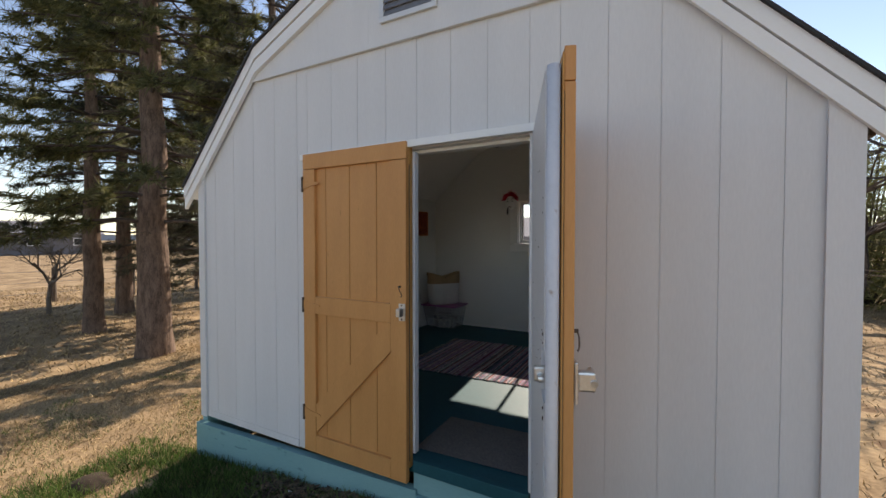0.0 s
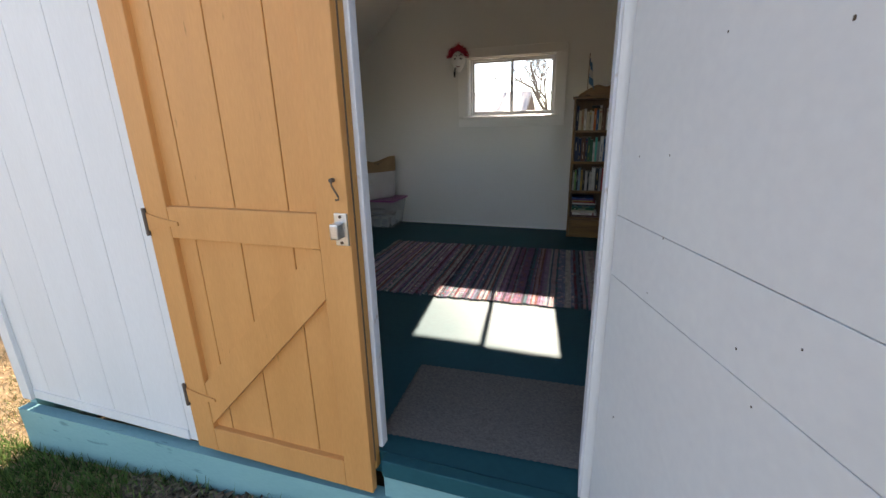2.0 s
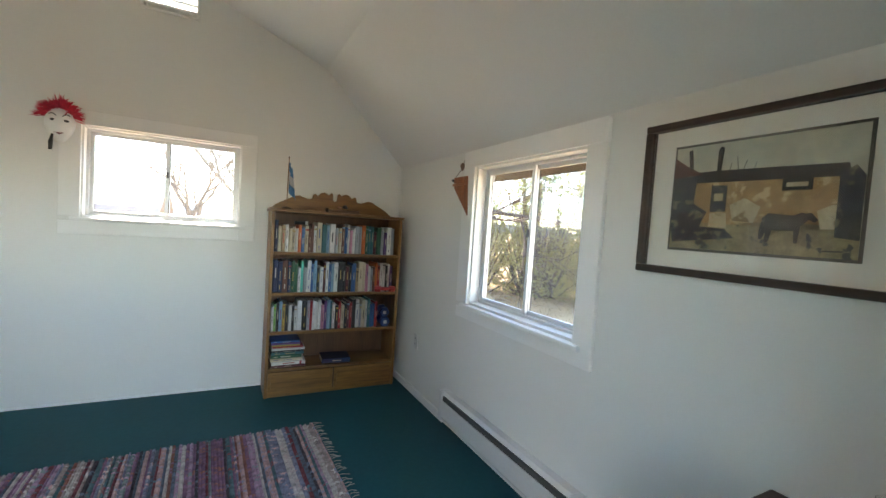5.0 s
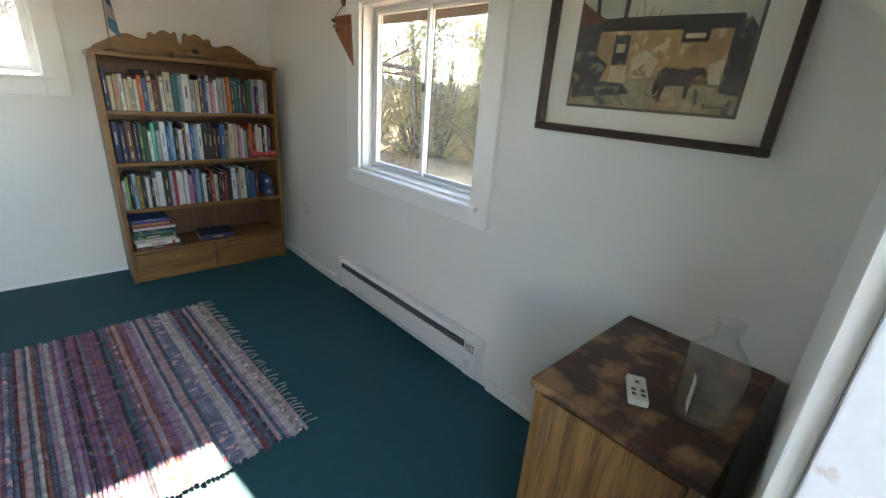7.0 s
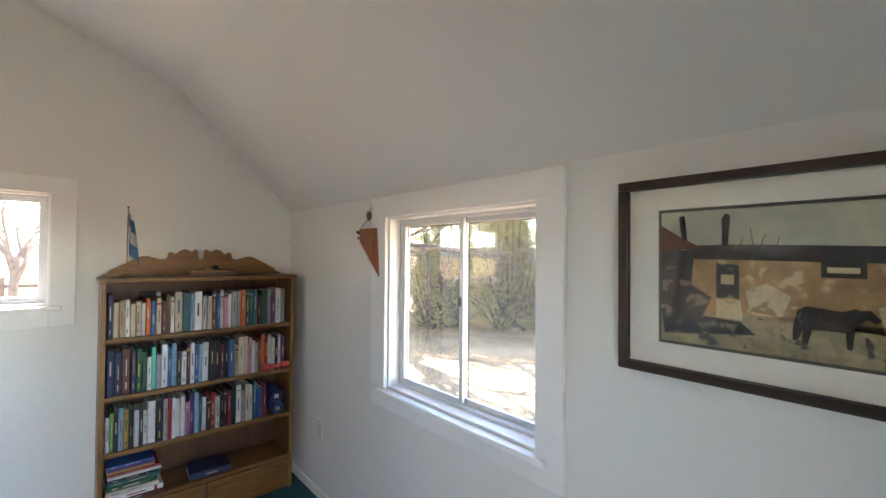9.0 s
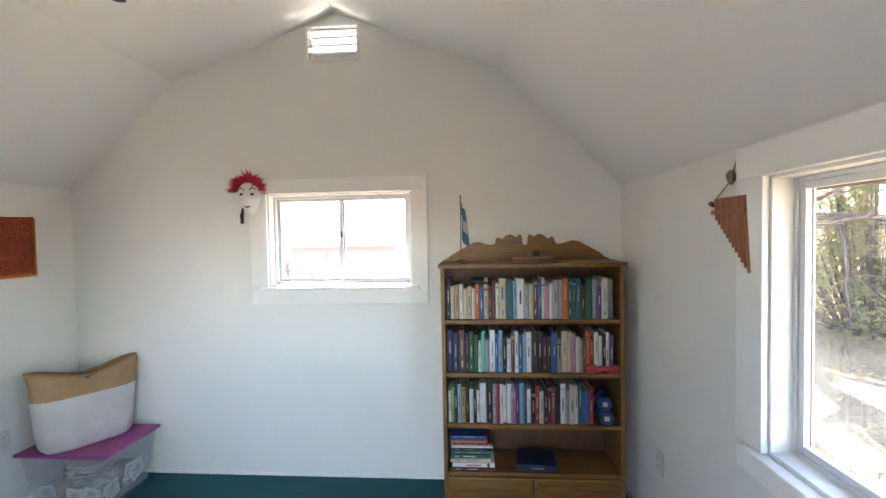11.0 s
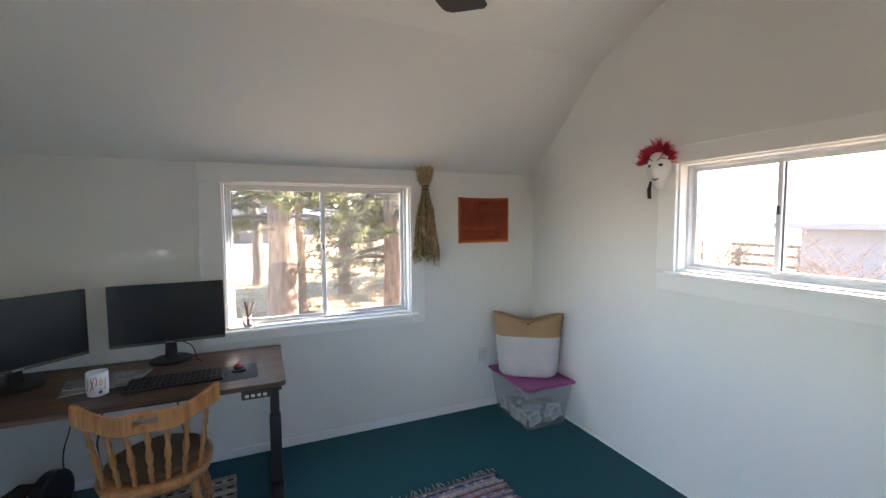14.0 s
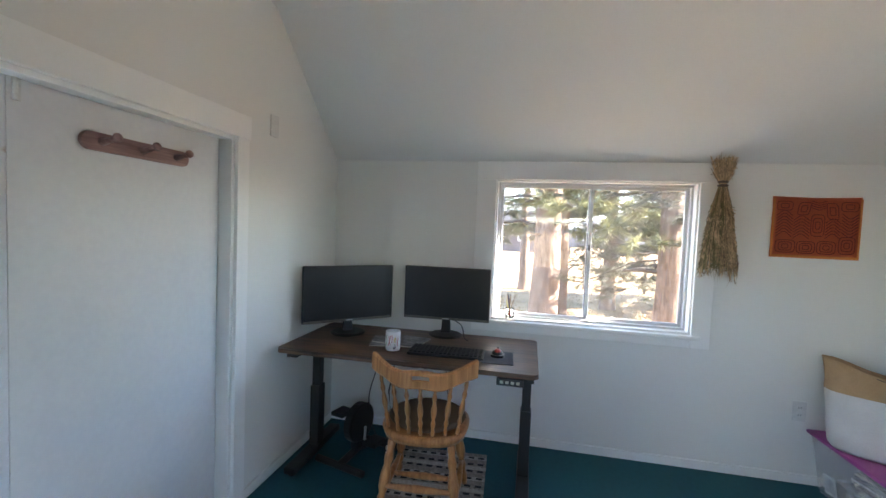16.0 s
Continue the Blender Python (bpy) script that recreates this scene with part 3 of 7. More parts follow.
# baseboards
for n, lo, hi in (("baseboard", (XL, 0.0, 0), (XL + 0.014, Y1, 0.055)), ("baseboard", (XR - 0.014, 0.0, 0), (XR, 1.08, 0.055)), ("baseboard", (XR - 0.014, 2.40, 0), (XR, Y1, 0.055)),
                  ("baseboard", (XL + 0.014, 0, 0), (-0.81, 0.014, 0.055))):
    structure(n, cube(lo, hi, 0.003), M_TRIM, "white painted baseboard", "baseboard")
structure("baseboard", cube((XL + 0.014, Y1 - 0.006, 0), (XR - 0.014, Y1, 0.02), 0.002), M_TRIM, "thin white strip along the wall", "baseboard")


# ---- windows ----
def sheet(lo, hi):
    """A sheet of glass: upright, thin enough to be one surface."""
    bm = bmesh.new()
    if abs(lo[1] - hi[1]) < 1e-6:
        q = [(lo[0], lo[1], lo[2]), (hi[0], lo[1], lo[2]), (hi[0], lo[1], hi[2]), (lo[0], lo[1], hi[2])]
    else:
        q = [(lo[0], lo[1], lo[2]), (lo[0], hi[1], lo[2]), (lo[0], hi[1], hi[2]), (lo[0], lo[1], hi[2])]
    bm.faces.new([bm.verts.new(p) for p in q])
    return bm


def window(name, at, w, h, depth, label, casing=(0.12, 0.115, 0.115, 0.12), swap=False, glass=None):
    """A sliding aluminium window in a cased opening. Local x along the wall, y outward from the room, z up from the opening's foot."""
    ob = thing(name, label, "window", at, kind="structure")
    cl, ct, cr, cb = casing
    part("casing", cube((-cl, -0.024, h), (w + cr, -0.0005, h + ct), 0.004), M_TRIM, ob)
    part("casing", cube((-cl, -0.022, 0.0), (0.0, -0.0005, h), 0.004), M_TRIM, ob)
    part("casing", cube((w, -0.022, -cb + 0.0), (w + cr, -0.0005, h), 0.004), M_TRIM, ob)
    part("apron", cube((-cl, -0.019, -cb), (w, -0.0005, -0.026), 0.004), M_TRIM, ob)
    part("window_sill", cube((-0.05, -0.045, -0.026), (w + 0.05, -0.001, -0.002), 0.006), M_TRIM, ob, "white painted sill board")
    for lo, hi in (((0, 0, -0.001), (0.010, depth, h)), ((w - 0.010, 0, -0.001), (w, depth, h)), ((0.010, 0, h - 0.010), (w - 0.010, depth, h)), ((0.010, 0, -0.001), (w - 0.010, depth, 0.010))):
        part("reveal", cube(lo, hi, 0.001), M_TRIM, ob)
    y = depth - 0.055
    fr = 0.015
    frame_ob = None
    for lo, hi in (((0.010, y, 0.010), (0.010 + fr, y + 0.05, h - 0.010)), ((w - 0.010 - fr, y, 0.010), (w - 0.010, y + 0.05, h - 0.010)),
                   ((0.010 + fr, y, 0.010), (w - 0.010 - fr, y + 0.05, 0.010 + fr)), ((0.010 + fr, y, h - 0.010 - fr), (w - 0.010 - fr, y + 0.05, h - 0.010))):
        part("window_frame", cube(lo, hi, 0.002), M_ALU, ob)
    a, b, m = 0.010 + fr, w - 0.010 - fr, w / 2
    z0, z1 = 0.010 + fr, h - 0.010 - fr
    sr = 0.021
    for k, (xa, xb) in enumerate(((a, m + 0.014), (m - 0.014, b))):
        front = (k == 0) != swap
        ys = y + (0.006 if front else 0.028)
        sash = part("sash", cube((xa, ys, z0), (xa + sr, ys + 0.016, z1), 0.002), M_ALU, ob)
        for lo, hi in (((xb - sr, ys, z0), (xb, ys + 0.016, z1)), ((xa + sr, ys, z0), (xb - sr, ys + 0.016, z0 + sr)), ((xa + sr, ys, z1 - sr), (xb - sr, ys + 0.016, z1))):
            part("sash_bar", cube(lo, hi, 0.002), M_ALU, sash)
        pane = part("pane", sheet((xa + sr - 0.004, ys + 0.008, z0 + sr - 0.004), (xb - sr + 0.004, ys + 0.008, z1 - sr + 0.004)), glass or M_GLASS, sash, "clear glass pane")
        pane.visible_shadow = False
        part("seal", cube((xa + sr + 0.001, ys + 0.0165, z0 + sr), (xa + sr + 0.005, ys + 0.019, z1 - sr)), M_TRACK, sash)
    part("track", cube((m - 0.012, y + 0.023, z0), (m + 0.012, y + 0.027, z1)), M_TRACK, ob, "dark gap between the sashes")
    part("latch", cube((m - 0.006, y - 0.006, h * 0.52), (m + 0.006, y + 0.005, h * 0.52 + 0.04), 0.002), M_TRACK, ob)
    return ob


window("window_1", pose(XL, LW[0], LW[2], 0, 0, 90) @ Matrix.Identity(4), LW[1] - LW[0], LW[3] - LW[2], 0.11, "white aluminium sliding window in a broad white casing", (0.13, 0.115, 0.106, 0.080))
window("window_2", pose(XR, RW[1], RW[2], 0, 0, -90), RW[1] - RW[0], RW[3] - RW[2], 0.115, "white aluminium sliding window looking onto bushes", (0.125, 0.100, 0.105, 0.095))
window("window_3", pose(BW[0], Y1, BW[2]), BW[1] - BW[0], BW[3] - BW[2], 0.11, "small white aluminium sliding window in a pale casing", (0.11, 0.09, 0.105, 0.112), swap=True, glass=M_GLASS_SUN)


def wall_vent():
    x0, x1, z0, z1 = VENT
    ob = thing("vent", "small white louvred vent high in the gable wall", "vent", pose(x0, Y1, z0), kind="structure")
    w, h = x1 - x0, z1 - z0
    for lo, hi in (((-0.015, -0.012, -0.015), (w + 0.015, -0.0005, 0.0)), ((-0.015, -0.012, h), (w + 0.015, -0.0005, h + 0.015)), ((-0.015, -0.012, 0), (0, -0.0005, h)), ((w, -0.012, 0), (w + 0.015, -0.0005, h))):
        part("vent_frame", cube(lo, hi, 0.003), M_TRIM, ob)
    part("vent_frame", cube((0.014, 0.0, 0.0), (0.022, 0.03, h)), M_TRIM, ob)
    for k in range(4):
        z = 0.010 + k * h / 4
        part("slat", prism(bmesh.new(), [(0.008, z + 0.022), (0.008, z + 0.036), (0.060, z + 0.000), (0.060, z - 0.010)], "x", 0.0, w), M_TRIM, ob)
    return ob


wall_vent()

# ---- furniture and things inside ----
M_OAK = wood("honey_oak", (0.13, 0.058, 0.014), (0.25, 0.122, 0.032), rough=0.40, axis=2)
M_OAK_X = wood("honey_oak_across", (0.13, 0.058, 0.014), (0.24, 0.118, 0.030), rough=0.40, axis=0)
# darker oak: bookcase shade put into the colour; also the wooden box's body
M_OAK_BACK = wood("dark_shaded_oak", (0.07, 0.032, 0.013), (0.13, 0.06, 0.024), rough=0.5, axis=2)
M_PINE = wood("varnished_maple", (0.28, 0.112, 0.036), (0.50, 0.230, 0.085), rough=0.28, axis=2, rings=7)
M_RUSTIC = wood("rustic_brown_board", (0.026, 0.013, 0.008), (0.15, 0.078, 0.042), rough=0.36, axis=1, rings=7, rand=0.04)
M_CABTOP = wood("worn_walnut_top", (0.035, 0.016, 0.010), (0.075, 0.032, 0.018), rough=0.42, axis=1, worn=(0.24, 0.13, 0.06))
M_CABSIDE = wood("golden_oak_panel", (0.14, 0.062, 0.018), (0.36, 0.18, 0.06), rough=0.4, axis=2, rings=12, bump=0.3)
M_BLACK = surface("black_plastic", (0.012, 0.012, 0.013), (0.008, 0.008, 0.009), rough=0.42, scale=8, fine=140, bump=0.06)
M_SCREEN = surface("dark_screen", (0.011, 0.012, 0.014), (0.009, 0.010, 0.012), rough=0.30, scale=2, fine=20, bump=0.0)
M_STEEL_BLACK = surface("black_powder_coat", (0.016, 0.016, 0.017), (0.012, 0.012, 0.013), rough=0.5, scale=10, fine=220, bump=0.12)
M_FANBLADE = surface("black_fan_blade", (0.010, 0.010, 0.010), (0.007, 0.007, 0.007), rough=0.5, scale=4, fine=70, bump=0.08)
M_PEWTER = surface("dark_pewter", (0.17, 0.165, 0.15), (0.12, 0.115, 0.105), rough=0.35, scale=6, fine=90, bump=0.03, metal=0.9)
M_FROST = surface("frosted_glass", (0.72, 0.72, 0.70), (0.68, 0.68, 0.66), rough=0.4, scale=3, fine=40, bump=0.02)
M_PAPER = surface("book_pages", (0.70, 0.66, 0.56), (0.60, 0.56, 0.46), rough=0.9, scale=4, fine=200, bump=0.2, stretch=(40, 1, 1))
M_LETTER = surface("pale_lettering", (0.62, 0.58, 0.48), rough=0.6, scale=10, fine=80, bump=0.02)
M_LETTER_D = surface("dark_lettering", (0.05, 0.05, 0.06), rough=0.6, scale=10, fine=80, bump=0.02)
M_PLATE = surface("ivory_plate", (0.74, 0.74, 0.71), rough=0.4, scale=5, fine=60, bump=0.02)
M_ENAMEL = surface("white_enamel", (0.74, 0.75, 0.74), (0.68, 0.69, 0.68), rough=0.32, scale=3, fine=60, bump=0.04, spots=(0.45, 0.42, 0.36), spot_scale=30, spot_at=0.74)


def bookcase():
    ob = thing("bookcase", "honey oak bookcase with a scrolled crest and two drawers", "bookcase", pose(0.655, 3.15, 0))
    W, D, H = 0.983, 0.275, 1.37
    part("side_panel", cube((0, 0, 0), (0.022, D, H - 0.022), 0.003), M_OAK, ob)
    part("side_panel", cube((W - 0.022, 0, 0), (W, D, H - 0.022), 0.003), M_OAK, ob)
    part("top", cube((-0.012, -0.012, H - 0.022), (W + 0.012, D, H), 0.004), M_OAK_X, ob)
    # shade inside the case is painted in with the darker oak
    part("back_panel", cube((0.022, D - 0.008, 0.03), (W - 0.022, D, H - 0.022)), M_OAK_BACK, ob, "oak back panel, darkened in colour for the shade of the case")
    for z in (1.062, 0.767, 0.481, 0.213):
        part("shelf", cube((0.0225, 0.004, z - 0.022), (W - 0.0225, D - 0.009, z), 0.003), M_OAK_X, ob)
    part("plinth", cube((0.0225, 0.012, 0.0), (W - 0.0225, 0.03, 0.030), 0.002), M_OAK_X, ob)
    for a, b in ((0.0235, W / 2 - 0.006), (W / 2 + 0.006, W - 0.0235)):
        d = part("drawer_front", cube((a, 0.0, 0.034), (b, 0.022, 0.186), 0.004), M_OAK_X, ob)
        part("panel_groove", cube((a + 0.02, -0.002, 0.052), (b - 0.02, 0.0005, 0.168), 0.002), M_OAK_X, d)
    # dark strip in place of the shadow between the two drawers
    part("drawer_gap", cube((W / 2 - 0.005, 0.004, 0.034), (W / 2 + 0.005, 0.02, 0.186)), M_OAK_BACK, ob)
    # scrolled crest with a heart-like cut
    prof = [(0.0, 0.004), (0.03, 0.018), (0.045, 0.036), (0.085, 0.058), (0.14, 0.088), (0.185, 0.112), (0.215, 0.116), (0.245, 0.106), (0.275, 0.096), (0.305, 0.097), (0.316, 0.108), (0.319, 0.134), (0.335, 0.140), (0.352, 0.128), (0.360, 0.130),
            (0.380, 0.150), (0.405, 0.158), (0.425, 0.150), (0.438, 0.141), (0.448, 0.146), (0.460, 0.157), (0.470, 0.152), (0.474, 0.134), (0.470 + 0.005, 0.104), (0.482, 0.094), (0.4915, 0.090)]
    full = prof + [(0.983 - x, z) for x, z in prof[-2::-1]]
    bm = bmesh.new()
    rows = [[bm.verts.new((x, y, z)) for y, z in ((D - 0.022, 0.0), (D - 0.022, h), (D - 0.003, h), (D - 0.003, 0.0))] for x, h in full]
    for p, q in zip(rows, rows[1:]):
        for j in range(4):
            bm.faces.new((p[j], p[(j + 1) % 4], q[(j + 1) % 4], q[j]))
    bm.faces.new(rows[0])
    bm.faces.new(rows[-1][::-1])
    part("crest", bm, M_OAK_X, ob, "scroll-sawn crest board", m=Matrix.Translation((0, 0, H + 0.0005)))
    return ob


bookcase()

BOOK_COLOURS = {"navy": (0.012, 0.025, 0.085), "blue": (0.03, 0.11, 0.30), "sky": (0.22, 0.40, 0.55), "teal": (0.02, 0.12, 0.14), "mint": (0.08, 0.50, 0.38),
                "green": (0.02, 0.10, 0.05), "lime": (0.18, 0.42, 0.10), "cream": (0.55, 0.48, 0.34), "white": (0.66, 0.66, 0.63), "grey": (0.33, 0.35, 0.37), "black": (0.014, 0.014, 0.016),
                "red": (0.33, 0.022, 0.025), "orange": (0.55, 0.13, 0.03), "brown": (0.14, 0.055, 0.035), "maroon": (0.10, 0.02, 0.03), "pink": (0.50, 0.22, 0.30), "purple": (0.12, 0.05, 0.18), "tan": (0.36, 0.26, 0.15), "gold": (0.45, 0.30, 0.06)}
BOOK_M = {k: surface("book_" + k, c, tuple(v * 0.75 for v in c), rough=0.5, scale=9, fine=90, bump=0.08, rand=0.12) for k, c in BOOK_COLOURS.items()}
LETTER_RED = surface("red_lettering", (0.35, 0.04, 0.04), rough=0.6, scale=10, fine=80, bump=0.02)
LETTER_BLUE = surface("blue_lettering", (0.05, 0.10, 0.28), rough=0.6, scale=10, fine=80, bump=0.02)
LETTER_GOLD = surface("gold_lettering", (0.50, 0.36, 0.12), rough=0.5, scale=10, fine=80, bump=0.02)
rng = random.Random(11)


def book(colour, w, h, d, at, group="books on the shelves", flat=False, letters=None):
    """A bound book: cover with spine and boards, page block, lettering bars on the spine. Spine faces local -y, thickness along x."""
    ob = thing("book", f"{colour} bound book " + ("lying flat on a shelf" if flat else "standing upright on a shelf"), "book", at, group)
    t = 0.0022
    bm = bmesh.new()
    r = min(0.006, w * 0.25)
    pts = [(0, r), (r * 0.4, r * 0.25), (r, 0), (w - r, 0), (w - r * 0.4, r * 0.25), (w, r), (w, d), (w - t, d), (w - t, r + 0.002), (t, r + 0.002), (t, d), (0, d)]
    prism(bm, pts, "z", 0, h)
    part("cover", bm, BOOK_M[colour], ob)
    part("page_block", cube((t + 0.0003, r + 0.0022, 0.003), (w - t - 0.0003, d - 0.004, h - 0.003)), M_PAPER, ob)
    dark = sum(BOOK_COLOURS[colour]) > 0.75
    if w > 0.009 and rng.random() < 0.72:
        m = rng.choice((M_LETTER_D, M_LETTER_D, LETTER_RED, LETTER_BLUE)) if dark else rng.choice((M_LETTER, M_LETTER, LETTER_GOLD))
        z, lo = h * rng.uniform(0.30, 0.50), rng.uniform(0.38, 0.45)
        part("title", cube((w * lo, -0.0006, z), (w * (1 - lo), 0.0004, z + h * rng.uniform(0.22, 0.40))), m, ob)
        if rng.random() < 0.45:
            part("author", cube((w * 0.42, -0.0006, h * 0.10), (w * 0.58, 0.0004, h * rng.uniform(0.18, 0.26))), m, ob)
        if rng.random() < 0.3:
            z = h * rng.uniform(0.80, 0.9)
            part("band", cube((w * 0.06, -0.0006, z), (w * 0.94, 0.0004, z + h * rng.uniform(0.01, 0.07))), BOOK_M[rng.choice(("red", "gold", "sky", "white", "black"))], ob)
    return ob


ROW_1 = "navy cream tan white cream cream white orange blue cream brown brown white cream+ teal+ sky white+ grey cream brown blue white pink white grey+ grey orange+ green teal teal maroon green+ grey purple white+ grey+".split()
ROW_2 = "navy+ navy+ brown+ navy green green white mint grey white+ blue sky black white maroon white blue sky white+ black+ black maroon black blue+ tan cream+ cream pink white grey brown orange red white white black white purple".split()
ROW_3 = "white lime black sky gold black white black white white+ black+ grey red white white white pink purple sky teal white black red cream black maroon red black+ white+ grey cream+ white teal blue blue red".split()
for names, z, hmax, stop in ((ROW_1, 1.062, 0.225, 1.590), (ROW_2, 0.767, 0.235, 1.590), (ROW_3, 0.481, 0.228, 1.478)):
    widths = [rng.uniform(0.019, 0.027) * (1.55 if n[-1] == "+" else 1.0) for n in names]
    x = 0.684
    k = (stop - x) / sum(widths)
    for n, w in zip(names, widths):
        w *= k
        h = hmax * rng.uniform(0.76, 1.0)
        colour = n.rstrip("+")
        if n[-1] == "+" or colour in ("mint", "teal"):
            h = hmax * rng.uniform(0.94, 1.0)
        d = rng.uniform(0.13, 0.18)
        lean = rng.choice((0, 0, 0, 0, 1.2, -0.8))
        book(colour, w - 0.001, h, d, pose(x, 3.168 + rng.uniform(0, 0.018), z + 0.0006, 0, lean * 0.3, 0))
        x += w
z = 0.2135
for n, w, l in (("maroon", 0.016, 0.245), ("white", 0.028, 0.235), ("cream", 0.022, 0.225), ("green", 0.025, 0.215), ("teal", 0.018, 0.225), ("black", 0.013, 0.205), ("white", 0.016, 0.23), ("red", 0.014, 0.215), ("gold", 0.010, 0.20), ("purple", 0.015, 0.205), ("blue", 0.013, 0.20)):
    # flat books: thickness upward, spine to the room
    book(n, w, l, 0.19, pose(0.690 + rng.uniform(0, 0.012), 3.168, z, 0, 90, 0) @ Matrix.Translation((-w, 0, 0)), "books lying in a pile", flat=True)
    z += w + 0.0006
book("navy", 0.038, 0.215, 0.17, pose(1.06, 3.176, 0.2136, 0, 90, -4) @ Matrix.Translation((-0.038, 0, 0)), "books lying in a pile", flat=True)
M_BLUERUBBER = surface("blue_vinyl", (0.012, 0.045, 0.16), (0.008, 0.03, 0.11), rough=0.38, scale=14, fine=60, bump=0.08)
M_REDRUBBER = surface("coral_vinyl", (0.46, 0.06, 0.055), (0.38, 0.045, 0.045), rough=0.40, scale=8, fine=60, bump=0.08)


def dumbbell(at, r, length, mat, label, group=""):
    """A vinyl-coated dumbbell lying on one flat: two six-sided heads on a thinner grip along local x."""
    ob = thing("dumbbell", label, "dumbbell", at, group)
    flat = r * math.cos(math.pi / 6)
    for sgn in (-1, 1):
        bm = bmesh.new()
        rings = []
        for x, k in ((0.0, 0.80), (0.010, 1.0), (0.042, 1.0), (0.052, 0.80)):
            rings.append([bm.verts.new((sgn * (length / 2 - x), r * k * math.cos(math.tau * i / 6), flat + r * k * math.sin(math.tau * i / 6))) for i in range(6)])
        for p, q in zip(rings, rings[1:]):
            for i in range(6):
                bm.faces.new((p[i], p[(i + 1) % 6], q[(i + 1) % 6], q[i]))
        bm.faces.new(rings[0])
        bm.faces.new(rings[-1][::-1])
        hd = part("head", bm, mat, ob)
        part("number_plate", cube((min(sgn * length / 2, sgn * (length / 2 + 0.0012)), -r * 0.3, flat - r * 0.28), (max(sgn * length / 2, sgn * (length / 2 + 0.0012)), r * 0.3, flat + r * 0.28)), M_LETTER, hd, "pale moulded number mark") if mat is M_BLUERUBBER else None
    part("grip", tube(bmesh.new(), [(-length / 2 + 0.045, 0, flat), (0, 0, flat), (length / 2 - 0.045, 0, flat)], [0.013, 0.016, 0.013], 12), mat, ob, smooth=True)
    return ob


dumbbell(pose(1.552, 3.242, 0.4813, 0, 0, 84), 0.045, 0.17, M_BLUERUBBER, "dark blue vinyl dumbbell lying on the shelf", "blue dumbbells")
dumbbell(pose(1.548, 3.246, 0.4813 + 0.0785, 0, 0, 82), 0.043, 0.17, M_BLUERUBBER, "dark blue vinyl dumbbell stacked on another one", "blue dumbbells")
dumbbell(pose(1.525, 3.165, 0.7676, 0, 0, -3), 0.026, 0.17, M_REDRUBBER, "coral red vinyl dumbbell lying before the books")
M_REDPLASTIC = surface("red_plastic", (0.42, 0.035, 0.03), (0.34, 0.025, 0.025), rough=0.4, scale=8, fine=60, bump=0.05)
cam_thing = thing("small_torch", "small black torch lying on top of the books", "torch", pose(0.865, 3.235, 1.2635))
part("torch_body", tube(bmesh.new(), [(-0.045, 0, 0.013), (0.03, 0, 0.013)], 0.012, 12), M_BLACK, cam_thing, smooth=False)
part("torch_head", tube(bmesh.new(), [(0.03, 0, 0.013), (0.05, 0, 0.013)], [0.013, 0.0145], 12), M_CHROME, cam_thing)

# wooden box and a small figure on the bookcase
wb = thing("wooden_box", "flat weathered wooden box on the bookcase", "box", pose(1.055, 3.20, 1.3705, 0, 0, -2))
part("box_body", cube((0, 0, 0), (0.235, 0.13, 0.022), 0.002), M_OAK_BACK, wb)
part("box_lid", cube((-0.003, -0.003, 0.0225), (0.238, 0.133, 0.034), 0.003), M_OAK_X, wb)
sf = thing("shell_ornament", "small dark and pink stone ornament on the wooden box", "ornament", pose(1.19, 3.24, 1.405))
bm = bmesh.new()
bmesh.ops.create_icosphere(bm, subdivisions=2, radius=0.02)
for v in bm.verts:
    v.co *= 1 + 0.35 * noise.noise(v.co * 60)
    v.co.z = max(-0.012, v.co.z * 0.9) + 0.012
part("stone", bm, M_BLACK, sf, smooth=True)
part("shell", lathe(bmesh.new(), [(0.012, 0), (0.016, 0.006), (0.010, 0.014), (0.0, 0.016)], 12, (-0.045, 0.0, 0.0)), surface("pink_shell", (0.5, 0.25, 0.18), rough=0.4), sf, smooth=True)

# table flag
M_FLAGBLUE = surface("sky_blue_cloth", (0.10, 0.27, 0.50), (0.08, 0.22, 0.43), rough=0.8, scale=8, fine=240, bump=0.2)
M_CLOTHW = surface("white_cloth", (0.70, 0.70, 0.70), (0.62, 0.62, 0.63), rough=0.85, scale=8, fine=240, bump=0.2)
fl = thing("table_flag", "small blue and white striped cloth flag on a stick", "flag", pose(0.765, 3.285, 1.3705))
part("base", lathe(bmesh.new(), [(0.035, 0), (0.036, 0.006), (0.028, 0.012), (0.008, 0.018)], 18), M_OAK_X, fl, smooth=True)
part("pole", tube(bmesh.new(), [(0, 0, 0.015), (0.003, 0, 0.375)], 0.0032, 8), M_OAK, fl)
part("finial", lathe(bmesh.new(), [(0.002, 0), (0.006, 0.005), (0.0, 0.014)], 8, (0.003, 0, 0.375)), M_BLACK, fl)
